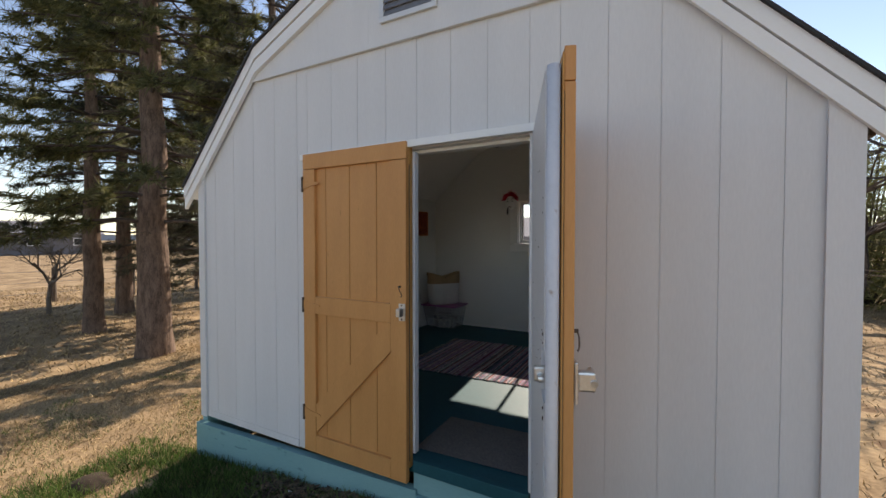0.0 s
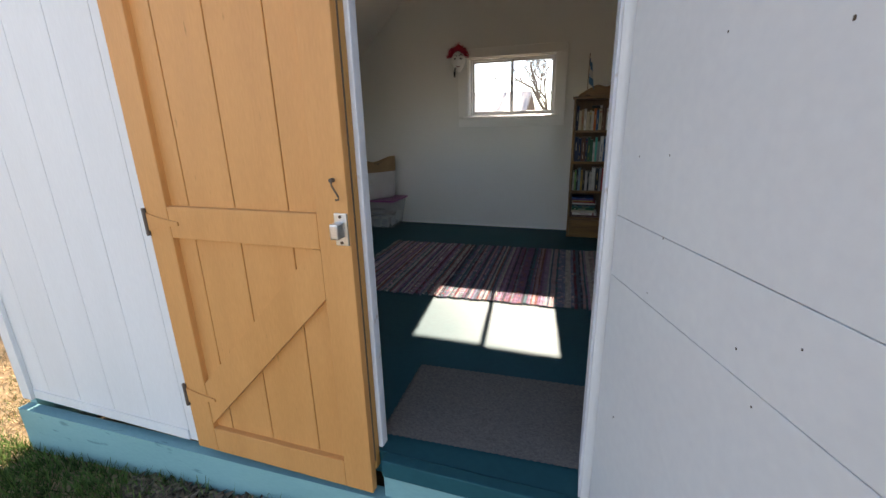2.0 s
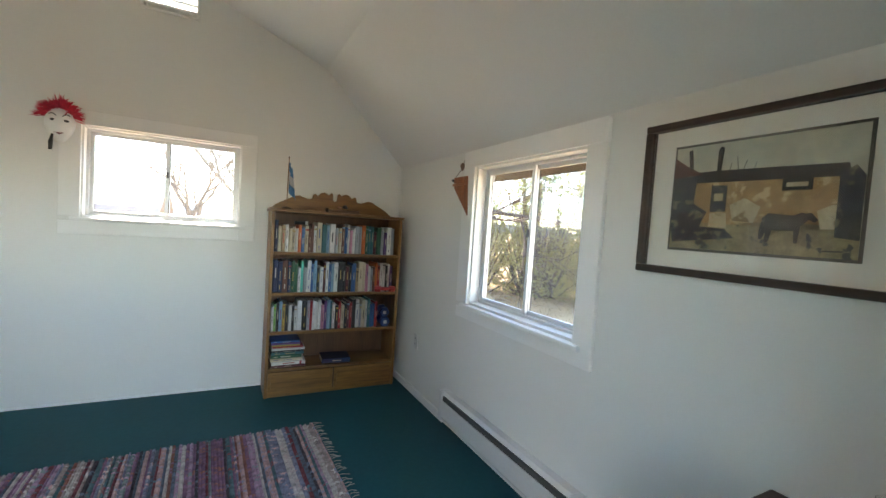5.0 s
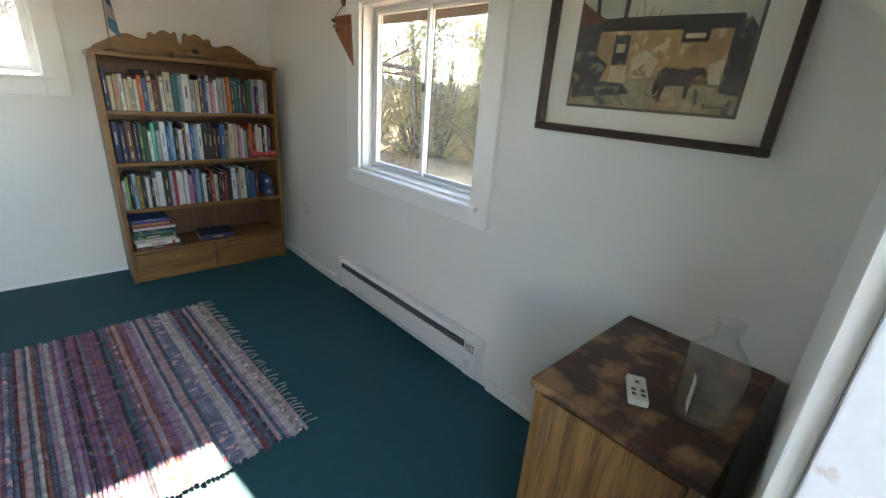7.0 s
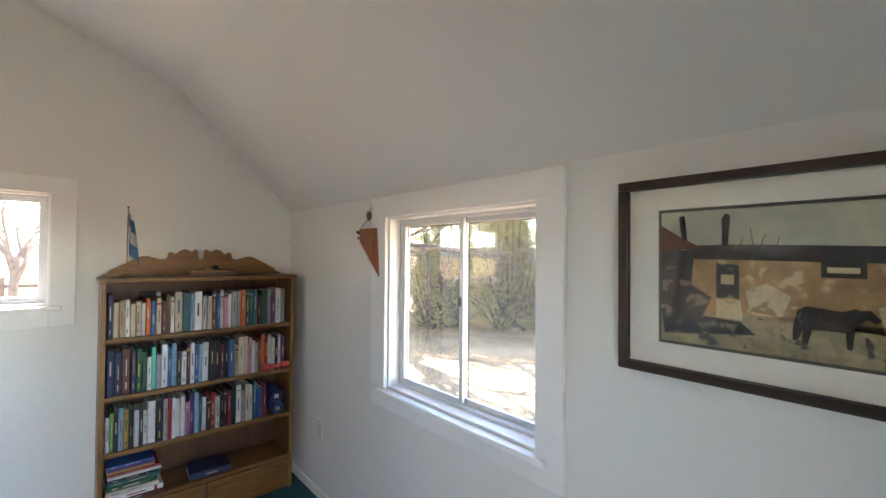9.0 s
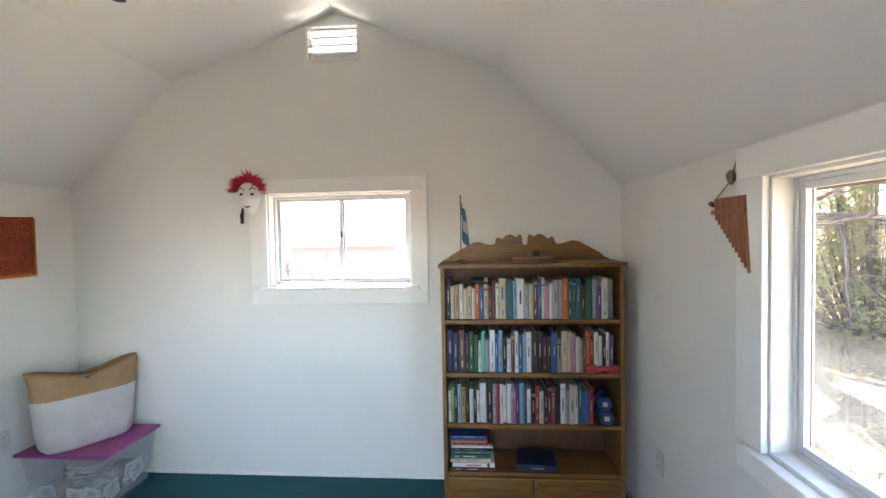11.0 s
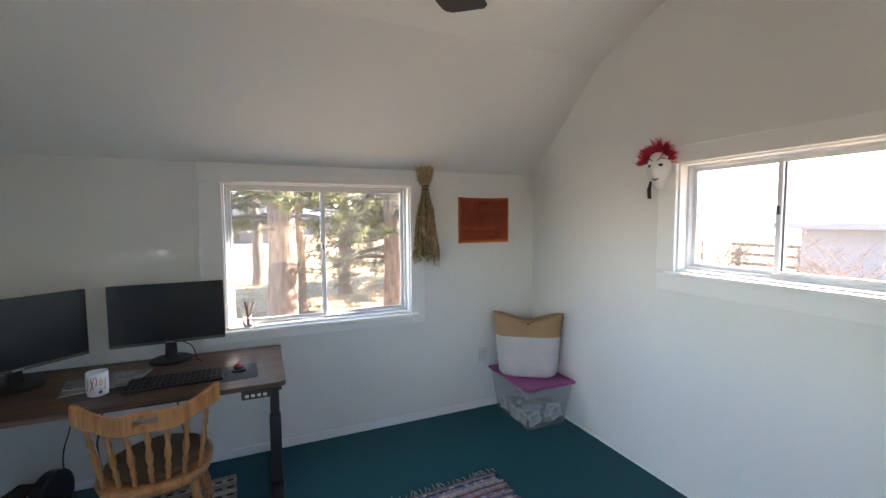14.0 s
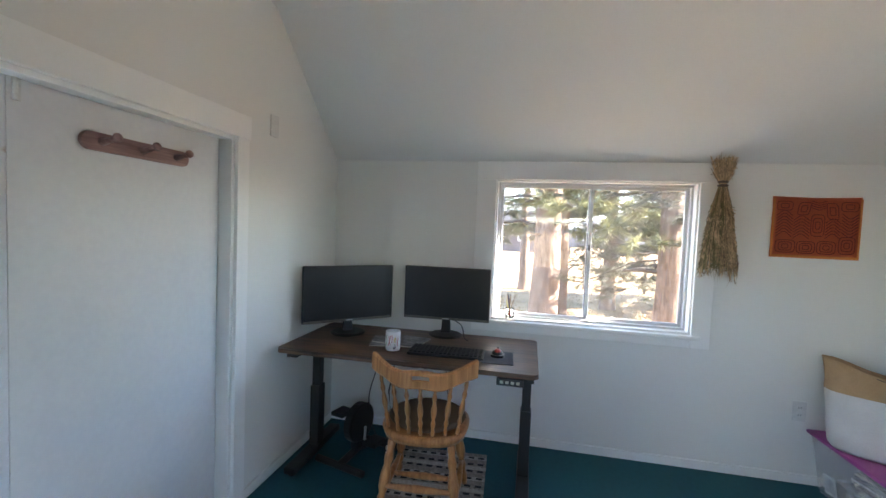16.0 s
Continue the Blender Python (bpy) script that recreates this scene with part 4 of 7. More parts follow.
for k, m in enumerate((M_FLAGBLUE, M_CLOTHW, M_FLAGBLUE)):
    bm = bmesh.new()
    rows = 8
    grid = []
    for i in range(rows + 1):
        u = (k + i / rows) / 3.0
        row = []
        for j in range(7):
            v = j / 6
            # a flag hanging down from the stick in soft folds
            x = 0.003 + 0.052 * v * (0.45 + 0.75 * u) + 0.006 * math.sin(v * 9 + u * 2)
            y = -0.008 * math.sin(v * 7 + u * 3) - 0.012 * v
            z = 0.350 - 0.215 * u - 0.055 * v - 0.02 * v * u
            row.append(bm.verts.new((x, y, z)))
        grid.append(row)
    for a, b in zip(grid, grid[1:]):
        for j in range(6):
            bm.faces.new((a[j], a[j + 1], b[j + 1], b[j]))
    bmesh.ops.solidify(bm, geom=list(bm.faces), thickness=0.0012)
    part("stripe", bm, m, fl, smooth=True)


# ---- rag rug ----
RAG = [(0.30, 0.25, 0.24), (0.10, 0.13, 0.17), (0.42, 0.40, 0.38), (0.16, 0.05, 0.06), (0.20, 0.12, 0.19), (0.07, 0.13, 0.15), (0.45, 0.28, 0.27), (0.06, 0.05, 0.06), (0.18, 0.20, 0.27), (0.32, 0.22, 0.30), (0.22, 0.10, 0.08), (0.15, 0.20, 0.20)]
RAG = [tuple(min(0.75, v * 1.8) for v in c) for c in RAG]
RAG_M = [surface(f"rag_cloth_{chr(97 + i)}", c, tuple(v * 0.35 for v in c), rough=0.95, scale=26, fine=120, bump=0.7, stretch=(1, 1.6, 1), spots=RAG[(i * 5 + 2) % 12], spot_scale=24, spot_at=0.56, spec=0.15) for i, c in enumerate(RAG)]
M_FRINGE = surface("cotton_fringe", (0.55, 0.50, 0.44), (0.35, 0.30, 0.27), rough=0.95, scale=20, fine=100, bump=0.4)


def rag_rug(x0, x1, y0, y1, at):
    ob = thing("rag_rug", "long multicoloured striped rag rug on the floor", "rug", at)
    r = random.Random(3)
    x, k = x0, 0
    last = -1
    while x < x1 - 0.004:
        w = min(r.uniform(0.009, 0.023), x1 - x)
        bm = bmesh.new()
        n = 34
        ph = r.uniform(0, 9)
        ya, yb = y0 + r.uniform(-0.012, 0.012), y1 + r.uniform(-0.014, 0.014)
        prev = None
        for i in range(n + 1):
            y = ya + (yb - ya) * i / n
            dx = 0.004 * noise.noise(Vector((y * 7, x * 0.8, 1)))
            hh = 0.009 + 0.0035 * noise.noise(Vector((y * 34, x * 30, ph)))
            cur = [bm.verts.new((x + dx, y, 0.001)), bm.verts.new((x + dx + w * 0.22, y, hh)), bm.verts.new((x + dx + w * 0.78, y, hh + 0.001)), bm.verts.new((x + dx + w, y, 0.001))]
            if prev:
                for j in range(3):
                    bm.faces.new((prev[j], prev[j + 1], cur[j + 1], cur[j]))
            prev = cur
        c = r.randrange(12)
        if c == last:
            c = (c + 5) % 12
        last = c
        u = (x - x0) / (x1 - x0)
        if 0.64 < u < 0.74 and r.random() < 0.6:
            c = 4
        if u > 0.76 and r.random() < 0.5:
            c = r.choice((2, 1, 9, 0, 8, 6))
        part("rag_strip", bm, RAG_M[c], ob, smooth=True)
        x += w
    bm = bmesh.new()
    for xe, s in ((x0, -1), (x1, 1)):
        y = y0
        while y < y1:
            y += r.uniform(0.016, 0.034)
            p0 = Vector((xe, y, 0.006))
            a = r.uniform(-0.02, 0.02)
            tube(bm, [p0, p0 + Vector((s * 0.018, a * 0.5, 0.004)), p0 + Vector((s * r.uniform(0.03, 0.055), a, -0.002))], 0.0022, 5)
    part("fringe", bm, M_FRINGE, ob, "pale knotted cotton fringe")["kind"] = "stuff"
    return ob


rag_rug(-0.94, 0.94, -0.65, 0.65, pose(0.0, 1.965, 0.001, 0, 0, 2.2))
M_DOORMAT = surface("grey_woven_mat", (0.25, 0.225, 0.20), (0.14, 0.125, 0.115), rough=0.95, scale=90, fine=170, bump=1.0, stretch=(1, 1.8, 1), spec=0.1)
mat = thing("door_mat", "grey-beige woven cotton mat inside the doorway", "mat", pose(0.50, 0.235, 0.001, 0, 0, 2.5))
bm = bmesh.new()
r = random.Random(8)
nx, ny = 66, 26
g = [[bm.verts.new((-0.40 + 0.80 * i / nx + 0.003 * noise.noise(Vector((0, j * 0.6, 2))), -0.25 + 0.50 * j / ny, 0.005 + 0.004 * ((i + j) % 2) + 0.0025 * noise.noise(Vector((i, j, 0))))) for i in range(nx + 1)] for j in range(ny + 1)]
for j in range(ny):
    for i in range(nx):
        bm.faces.new((g[j][i], g[j][i + 1], g[j + 1][i + 1], g[j + 1][i]))
part("weave", bm, M_DOORMAT, mat, smooth=True)
bm = bmesh.new()
for k in range(90):
    y = -0.25 + 0.5 * k / 89
    for s in (-1, 1):
        tube(bm, [(s * 0.40, y, 0.005), (s * (0.408 + r.uniform(0, 0.006)), y + r.uniform(-0.002, 0.002), 0.002)], 0.0018, 4)
part("mat_edge", bm, M_DOORMAT, mat)

M_WOVEN = surface("flatweave_grey", (0.40, 0.36, 0.32), (0.22, 0.19, 0.17), rough=0.95, scale=60, fine=150, bump=0.9, spec=0.1)
M_WOVEN_D = surface("flatweave_dark", (0.06, 0.055, 0.055), (0.03, 0.028, 0.028), rough=0.95, scale=60, fine=150, bump=0.9, spec=0.1)
M_WOVEN_L = surface("flatweave_pale", (0.55, 0.51, 0.46), (0.38, 0.34, 0.30), rough=0.95, scale=60, fine=150, bump=0.9, spec=0.1)
sr = thing("small_rug", "grey flat-woven rug with dark stitched bands under the chair", "rug", pose(-1.25, 0.92, 0.001, 0, 0, 3))
for k in range(17):
    x = -0.31 + k * 0.0362
    bm = bmesh.new()
    n = 44
    prism(bm, [(-0.27, 0.0), (0.27, 0.0)] + [(0.27 - 0.54 * i / n, 0.0048 + 0.0016 * ((i + k) % 2)) for i in range(n + 1)], "x", x, x + 0.0355)
    part("woven_band", bm, (M_WOVEN, M_WOVEN_L, M_WOVEN)[k % 3], sr)
    if k % 2:
        for i in range(9):
            part("stitch", cube((x + 0.008, -0.26 + 0.06 * i, 0.0066), (x + 0.026, -0.225 + 0.06 * i, 0.0085), 0.001), M_WOVEN_D, sr)


# ---- desk ----
def rounded(bm, x0, x1, y0, y1, z0, z1, r, n=6):
    pts = []
    for cx, cy, a in ((x1 - r, y1 - r, 0), (x0 + r, y1 - r, 90), (x0 + r, y0 + r, 180), (x1 - r, y0 + r, 270)):
        for k in range(n + 1):
            t = radians(a + 90 * k / n)
            pts.append((cx + r * math.cos(t), cy + r * math.sin(t)))
    prism(bm, pts, "z", z0, z1)
    return bm


DZ = 0.737
dk = thing("standing_desk", "standing desk with a rustic brown board top and black steel legs", "desk", pose(0, 0, 0))
part("tabletop", rounded(bmesh.new(), -1.672, -1.005, 0.050, 1.445, DZ - 0.024, DZ, 0.035), M_RUSTIC, dk)
part("seam", cube((-1.655, 1.2320, DZ + 0.0002), (-1.020, 1.2335, DZ + 0.0006)), M_BLACK, dk, "fine joint across the top")
for y in (0.12, 1.395):
    part("leg", cube((-1.395, y - 0.03, 0.05), (-1.32, y + 0.03, 0.42), 0.004), M_STEEL_BLACK, dk)
    part("inner_leg", cube((-1.385, y - 0.024, 0.42), (-1.33, y + 0.024, DZ - 0.06), 0.003), M_STEEL_BLACK, dk)
    f = part("foot", cube((-1.62, y - 0.035, 0.012), (-1.05, y + 0.035, 0.05), 0.008), M_STEEL_BLACK, dk)
    for x in (-1.59, -1.08):
        part("levelling_foot", tube(bmesh.new(), [(x, y, 0.0), (x, y, 0.013)], 0.018, 12), M_BLACK, f)
    part("bracket", cube((-1.62, y - 0.03, DZ - 0.059), (-1.05, y + 0.03, DZ - 0.0245), 0.003), M_STEEL_BLACK, dk)
part("crossbar", cube((-1.375, 0.15, DZ - 0.065), (-1.34, 1.365, DZ - 0.030), 0.003), M_STEEL_BLACK, dk)
ctl = part("control_box", cube((-1.06, 1.245, DZ - 0.062), (-0.99, 1.375, DZ - 0.0245), 0.006), M_BLACK, dk, "black height control")
for k in range(4):
    part("button", cube((-0.9895, 1.262 + 0.026 * k, DZ - 0.05), (-0.9875, 1.278 + 0.026 * k, DZ - 0.036), 0.001), M_LETTER, ctl)


def monitor(at, w, h, foot, label):
    """A thin screen on a neck and a round foot. Local: screen faces +x, foot's centre at the origin."""
    ob = thing("monitor", label, "monitor", at, "computer monitors on the desk")
    part("housing", cube((-0.02, -w / 2, foot), (0.0, w / 2, foot + h), 0.006), M_BLACK, ob)
    part("screen", cube((0.0003, -w / 2 + 0.006, foot + 0.02), (0.0015, w / 2 - 0.006, foot + h - 0.006)), M_SCREEN, ob, "switched-off dark screen")
    part("chin", cube((0.0003, -w / 2 + 0.004, foot + 0.002), (0.004, w / 2 - 0.004, foot + 0.017), 0.001), M_PEWTER, ob, "dull metallic lower edge")
    part("maker_mark", cube((0.0041, -0.02, foot + 0.007), (0.0046, 0.02, foot + 0.012)), M_PLATE, ob)
    part("neck", prism(bmesh.new(), [(-0.03, 0.008), (0.03, 0.008), (0.022, foot + 0.06), (-0.022, foot + 0.06)], "x", -0.045, -0.021), M_BLACK, ob)
    part("foot", lathe(bmesh.new(), [(0.105, 0), (0.108, 0.006), (0.095, 0.012), (0.03, 0.016)], 32, (-0.02, 0, 0)), M_BLACK, ob, smooth=False)
    return ob


monitor(pose(-1.43, 0.285, DZ + 0.0005, 0, 0, 44), 0.585, 0.35, 0.077, "large dark monitor on a round foot, turned into the corner")
monitor(pose(-1.585, 0.870, DZ + 0.0005, 0, 0, 2), 0.55, 0.337, 0.10, "dark monitor on a round foot before the wall")


def keyboard():
    ob = thing("keyboard", "black computer keyboard lying on the desk", "keyboard", pose(-1.215, 0.955, DZ + 0.0005, 0, 0, 2))
    part("case", cube((-0.085, -0.205, 0), (0.085, 0.205, 0.014), 0.005), M_BLACK, ob)
    for i in range(6):
        for j in range(17):
            x, y = -0.072 + i * 0.0245, -0.195 + j * 0.0232
            part("key", KEY, M_BLACK, ob, m=Matrix.Translation((x, y, 0.0142)))
    return ob


KEY = mesh_of("key", cube((0, 0, 0), (0.019, 0.019, 0.007), 0.003))
keyboard()
M_PAD = surface("grey_mouse_pad", (0.10, 0.10, 0.11), (0.08, 0.08, 0.09), rough=0.85, scale=30, fine=200, bump=0.2)
mp = thing("mouse_pad", "thin grey mouse pad on the desk", "mouse pad", pose(-1.225, 1.225, DZ + 0.0004, 0, 0, 3))
part("pad", rounded(bmesh.new(), -0.11, 0.11, -0.075, 0.09, 0, 0.003, 0.012), M_PAD, mp)
ms = thing("mouse", "red and black computer mouse on its pad", "mouse", pose(-1.265, 1.228, DZ + 0.0038))
bm = bmesh.new()
bmesh.ops.create_uvsphere(bm, u_segments=20, v_segments=12, radius=1)
for v in bm.verts:
    v.co = Vector((v.co.x * 0.052, v.co.y * 0.033, max(0, v.co.z) * 0.034))
part("shell", bm, M_BLACK, ms, smooth=True)
inlay = bmesh.new()
bmesh.ops.create_uvsphere(inlay, u_segments=16, v_segments=10, radius=1)
for v in inlay.verts:
    v.co = Vector((v.co.x * 0.034 + 0.006, v.co.y * 0.022, 0.016 + max(0, v.co.z) * 0.0205))
part("inlay", inlay, M_REDPLASTIC, ms, "glossy red back of the mouse", smooth=True)
part("base", rounded(bmesh.new(), -0.055, 0.055, -0.036, 0.036, -0.0002, 0.012, 0.03), M_BLACK, ms)
part("wheel", tube(bmesh.new(), [(-0.03, -0.004, 0.028), (-0.03, 0.004, 0.028)], 0.008, 12), M_BLACK, ms)

mg = thing("mug", "white mug with a bright red and green painted pattern", "mug", pose(-1.185, 0.655, DZ + 0.0005))
part("body", lathe(bmesh.new(), [(0.034, 0), (0.039, 0.003), (0.041, 0.05), (0.041, 0.104), (0.0405, 0.106), (0.038, 0.104), (0.037, 0.012), (0.0, 0.010)], 32), M_ENAMEL, mg, smooth=True)
part("handle", tube(bmesh.new(), [(-0.03, -0.028, 0.085), (-0.05, -0.045, 0.08), (-0.055, -0.05, 0.05), (-0.045, -0.042, 0.025), (-0.03, -0.028, 0.022)], 0.006, 8), M_ENAMEL, mg, smooth=True)
M_MUGS = [surface("mug_paint_" + n, c, rough=0.35, scale=9, fine=60, bump=0.02) for n, c in (("red", (0.5, 0.03, 0.04)), ("green", (0.12, 0.28, 0.06)), ("yellow", (0.55, 0.42, 0.05)), ("ink", (0.03, 0.03, 0.05)))]


def mug_stroke(pts, mat, wd=0.0032):
    """A painted stroke lying on the mug's wall; points are (angle in degrees, height)."""
    bm = bmesh.new()
    R = 0.0414
    for (a0, z0), (a1, z1) in zip(pts, pts[1:]):
        p, q = Vector((R * math.cos(radians(a0)), R * math.sin(radians(a0)), z0)), Vector((R * math.cos(radians(a1)), R * math.sin(radians(a1)), z1))
        tube(bm, [p, q], wd * 0.5, 5)
    part("painted_stroke", bm, mat, mg)


for pts, mi in (([(-20, 0.03), (-10, 0.055), (-16, 0.085)], 0), ([(-2, 0.035), (-10, 0.055), (2, 0.09)], 0), ([(8, 0.05), (14, 0.07), (10, 0.09)], 0), ([(26, 0.05), (34, 0.08), (44, 0.06), (34, 0.05), (26, 0.065)], 2), ([(24, 0.04), (38, 0.035)], 1), ([(-40, 0.03), (-34, 0.06), (-42, 0.085)], 1),
                ([(30 + 10 * math.cos(k * 0.9) * (1 - k / 14), 0.02 + 0.010 * math.sin(k * 0.9) * (1 - k / 14)) for k in range(14)], 3), ([(54, 0.03), (60, 0.08)], 0)):
    mug_stroke(pts, M_MUGS[mi])
M_MAG = surface("magazine_print", (0.40, 0.40, 0.40), (0.03, 0.03, 0.035), rough=0.4, scale=14, fine=50, bump=0.02)
for k, (x, y, a) in enumerate(((-1.345, 0.62, 12), (-1.365, 0.655, -10))):
    mz = thing("magazine", "glossy black and white magazine lying on the desk", "magazine", pose(x, y, DZ + 0.0005 + 0.0052 * k, 0, 0, a), "magazines on the desk")
    part("page_block", cube((-0.11, -0.14, 0), (0.11, 0.14, 0.004), 0.0008), M_PAPER, mz)
    part("front_cover", cube((-0.1102, -0.1402, 0.0042), (0.1102, 0.1402, 0.0048)), M_MAG, mz, "printed glossy cover")
pj = thing("pencil_jar", "small glass jar of pencils on the window sill", "jar", pose(-1.80, 1.262, 0.8285 + 0.012))
M_CLEAR = plain("clear_glass", (0.92, 0.95, 0.94), 0.04, trans=1.0, ior=1.45)
part("jar", lathe(bmesh.new(), [(0.028, 0), (0.03, 0.004), (0.03, 0.062), (0.026, 0.07), (0.024, 0.07), (0.027, 0.06), (0.027, 0.006), (0.0, 0.005)], 20), M_CLEAR, pj, smooth=True)
rng = random.Random(5)
for k in range(7):
    a, tilt = rng.uniform(0, 6.28), rng.uniform(0.008, 0.035)
    c = M_MUGS[(0, 3, 3, 2, 3, 0, 3)[k]] if k % 2 else M_OAK
    L = rng.uniform(0.11, 0.16)
    p0, p1 = Vector((-0.012 * math.cos(a), -0.012 * math.sin(a), 0.007)), Vector((tilt * math.cos(a), tilt * math.sin(a), L))
    pc = part("pencil", tube(bmesh.new(), [p0, p1], 0.0034, 6), c, pj)
    part("pencil_tip", tube(bmesh.new(), [p1, p1 + (p1 - p0).normalized() * 0.014], [0.0034, 0.0006], 6), M_BLACK, pc)


# ---- chair ----
def turned(p0, p1, radii, sides=12):
    """A turned stick between two points."""
    p0, p1 = Vector(p0), Vector(p1)
    n = len(radii)
    return tube(bmesh.new(), [p0.lerp(p1, i / (n - 1)) for i in range(n)], radii, sides)


def windsor_chair():
    ob = thing("chair", "varnished maple captain's chair with turned spindles at the desk", "chair", pose(-1.01, 0.905, 0.007, 0, 0, 4))
    # local: the sitter faces -x
    bm = bmesh.new()
    ring_hi, ring_lo = [], []
    n = 40
    for k in range(n):
        a = math.tau * k / n
        rx = 0.225 if math.cos(a) < 0 else 0.21
        p = (rx * math.copysign(abs(math.cos(a)) ** 0.8, math.cos(a)), 0.215 * math.copysign(abs(math.sin(a)) ** 0.75, math.sin(a)))
        ring_hi.append(bm.verts.new((p[0], p[1], 0.445)))
        ring_lo.append(bm.verts.new((p[0] * 0.94, p[1] * 0.94, 0.405)))
    top = [bm.verts.new((v.co.x * 0.9, v.co.y * 0.9, 0.452)) for v in ring_hi]
    dish = [bm.verts.new((v.co.x * 0.45, v.co.y * 0.45, 0.440)) for v in ring_hi]
    for k in range(n):
        j = (k + 1) % n
        bm.faces.new((ring_lo[k], ring_lo[j], ring_hi[j], ring_hi[k]))
        bm.faces.new((ring_hi[k], ring_hi[j], top[j], top[k]))
        bm.faces.new((top[k], top[j], dish[j], dish[k]))
    bm.faces.new(dish)
    bm.faces.new(ring_lo[::-1])
    part("seat", bm, M_PINE, ob, smooth=True)
    legr = [0.014, 0.018, 0.021, 0.016, 0.022, 0.015, 0.024, 0.026, 0.024, 0.017, 0.022, 0.016, 0.02, 0.018]
    for sx, sy in ((-1, -1), (-1, 1), (1, -1), (1, 1)):
        top_p = (sx * 0.13, sy * 0.14, 0.41)
        bot = (sx * 0.225, sy * 0.19, 0.0)
        part("leg", turned(bot, top_p, legr), M_PINE, ob, smooth=True)
    st = [0.010, 0.012, 0.016, 0.019, 0.016, 0.012, 0.010]
    for sy in (-1, 1):
        part("stretcher", turned((-0.195, sy * 0.172, 0.15), (0.195, sy * 0.172, 0.15), st), M_PINE, ob, smooth=True)
    part("stretcher", turned((0.0, -0.172, 0.15), (0.0, 0.172, 0.15), st), M_PINE, ob, smooth=True)
    part("stretcher", turned((0.19, -0.172, 0.20), (0.19, 0.172, 0.20), st), M_PINE, ob, smooth=True)
    sp = [0.007, 0.010, 0.007, 0.012, 0.007, 0.012, 0.014, 0.011, 0.007, 0.012, 0.007, 0.010, 0.007]
    for k in range(7):
        u = (k - 3) / 3
        base = (0.175 - 0.05 * u * u, 0.165 * u, 0.445)
        topp = (0.235 - 0.085 * u * u, 0.205 * u, 0.715)
        part("spindle", turned(base, topp, sp), M_PINE, ob, smooth=True)
    # curved crest rail with a hand-hold
    bm = bmesh.new()
    n = 24
    rows = []
    for i in range(n + 1):
        u = -1 + 2 * i / n
        x, y = 0.245 - 0.115 * u * u, 0.245 * u
        up = 0.772 + 0.007 * math.cos(u * math.pi * 2) + 0.060 * max(0, abs(u) - 0.35) ** 1.3
        lo = 0.692 + 0.07 * max(0, abs(u) - 0.45) + 0.004 * math.cos(u * 9)
        t = 0.013
        nx, ny = 1.0, 0.9 * u
        L = math.hypot(nx, ny)
        nx, ny = nx / L, ny / L
        ring = []
        for dx, zz in ((-t, lo + 0.006), (-t * 0.4, lo), (t * 0.6, lo), (t, lo + 0.008), (t, up - 0.008), (t * 0.4, up), (-t * 0.5, up), (-t, up - 0.007)):
            ring.append(bm.verts.new((x + nx * dx, y + ny * dx, zz)))
        rows.append(ring)
    hole = (10, 14)
    for i in range(n):
        for j in range(8):
            if hole[0] <= i < hole[1] and j in (3, 7):
                continue
            bm.faces.new((rows[i][j], rows[i][(j + 1) % 8], rows[i + 1][(j + 1) % 8], rows[i + 1][j]))
    bm.faces.new(rows[0])
    bm.faces.new(rows[-1][::-1])
    # fill above and below the hand-hold
    for j0, j1, out in ((3, 4, 1), (7, 0, -1)):
        lo_r, hi_r = [], []
        for i in range(hole[0], hole[1] + 1):
            a = rows[i][j0].co if out > 0 else rows[i][0].co
            b = rows[i][j1].co if out > 0 else rows[i][7].co
            lo_r.append(bm.verts.new(a.lerp(b, 0.42)))
            hi_r.append(bm.verts.new(a.lerp(b, 0.78)))
        for k, i in enumerate(range(hole[0], hole[1])):
            a0, a1 = (rows[i][3], rows[i + 1][3]) if out > 0 else (rows[i][0], rows[i + 1][0])
            b0, b1 = (rows[i][4], rows[i + 1][4]) if out > 0 else (rows[i][7], rows[i + 1][7])
            bm.faces.new((a0, a1, lo_r[k + 1], lo_r[k]))
            bm.faces.new((hi_r[k], hi_r[k + 1], b1, b0))
    part("crest_rail", bm, M_PINE, ob, "bent crest rail with a hand-hold", smooth=False)
    M_SEATPAD = surface("brown_seat_cushion", (0.16, 0.10, 0.055), (0.11, 0.07, 0.04), rough=0.9, scale=8, fine=140, bump=0.3)
    cu = lathe(bmesh.new(), [(0.16, 0), (0.19, 0.006), (0.195, 0.014), (0.17, 0.022), (0.0, 0.024)], 32)
    for v in cu.verts:
        v.co.x = v.co.x * 1.02 - 0.01
    part("seat_pad", cu, M_SEATPAD, ob, "thin brown seat pad", smooth=True, m=Matrix.Translation((-0.015, 0, 0.4525)))
    return ob


windsor_chair()


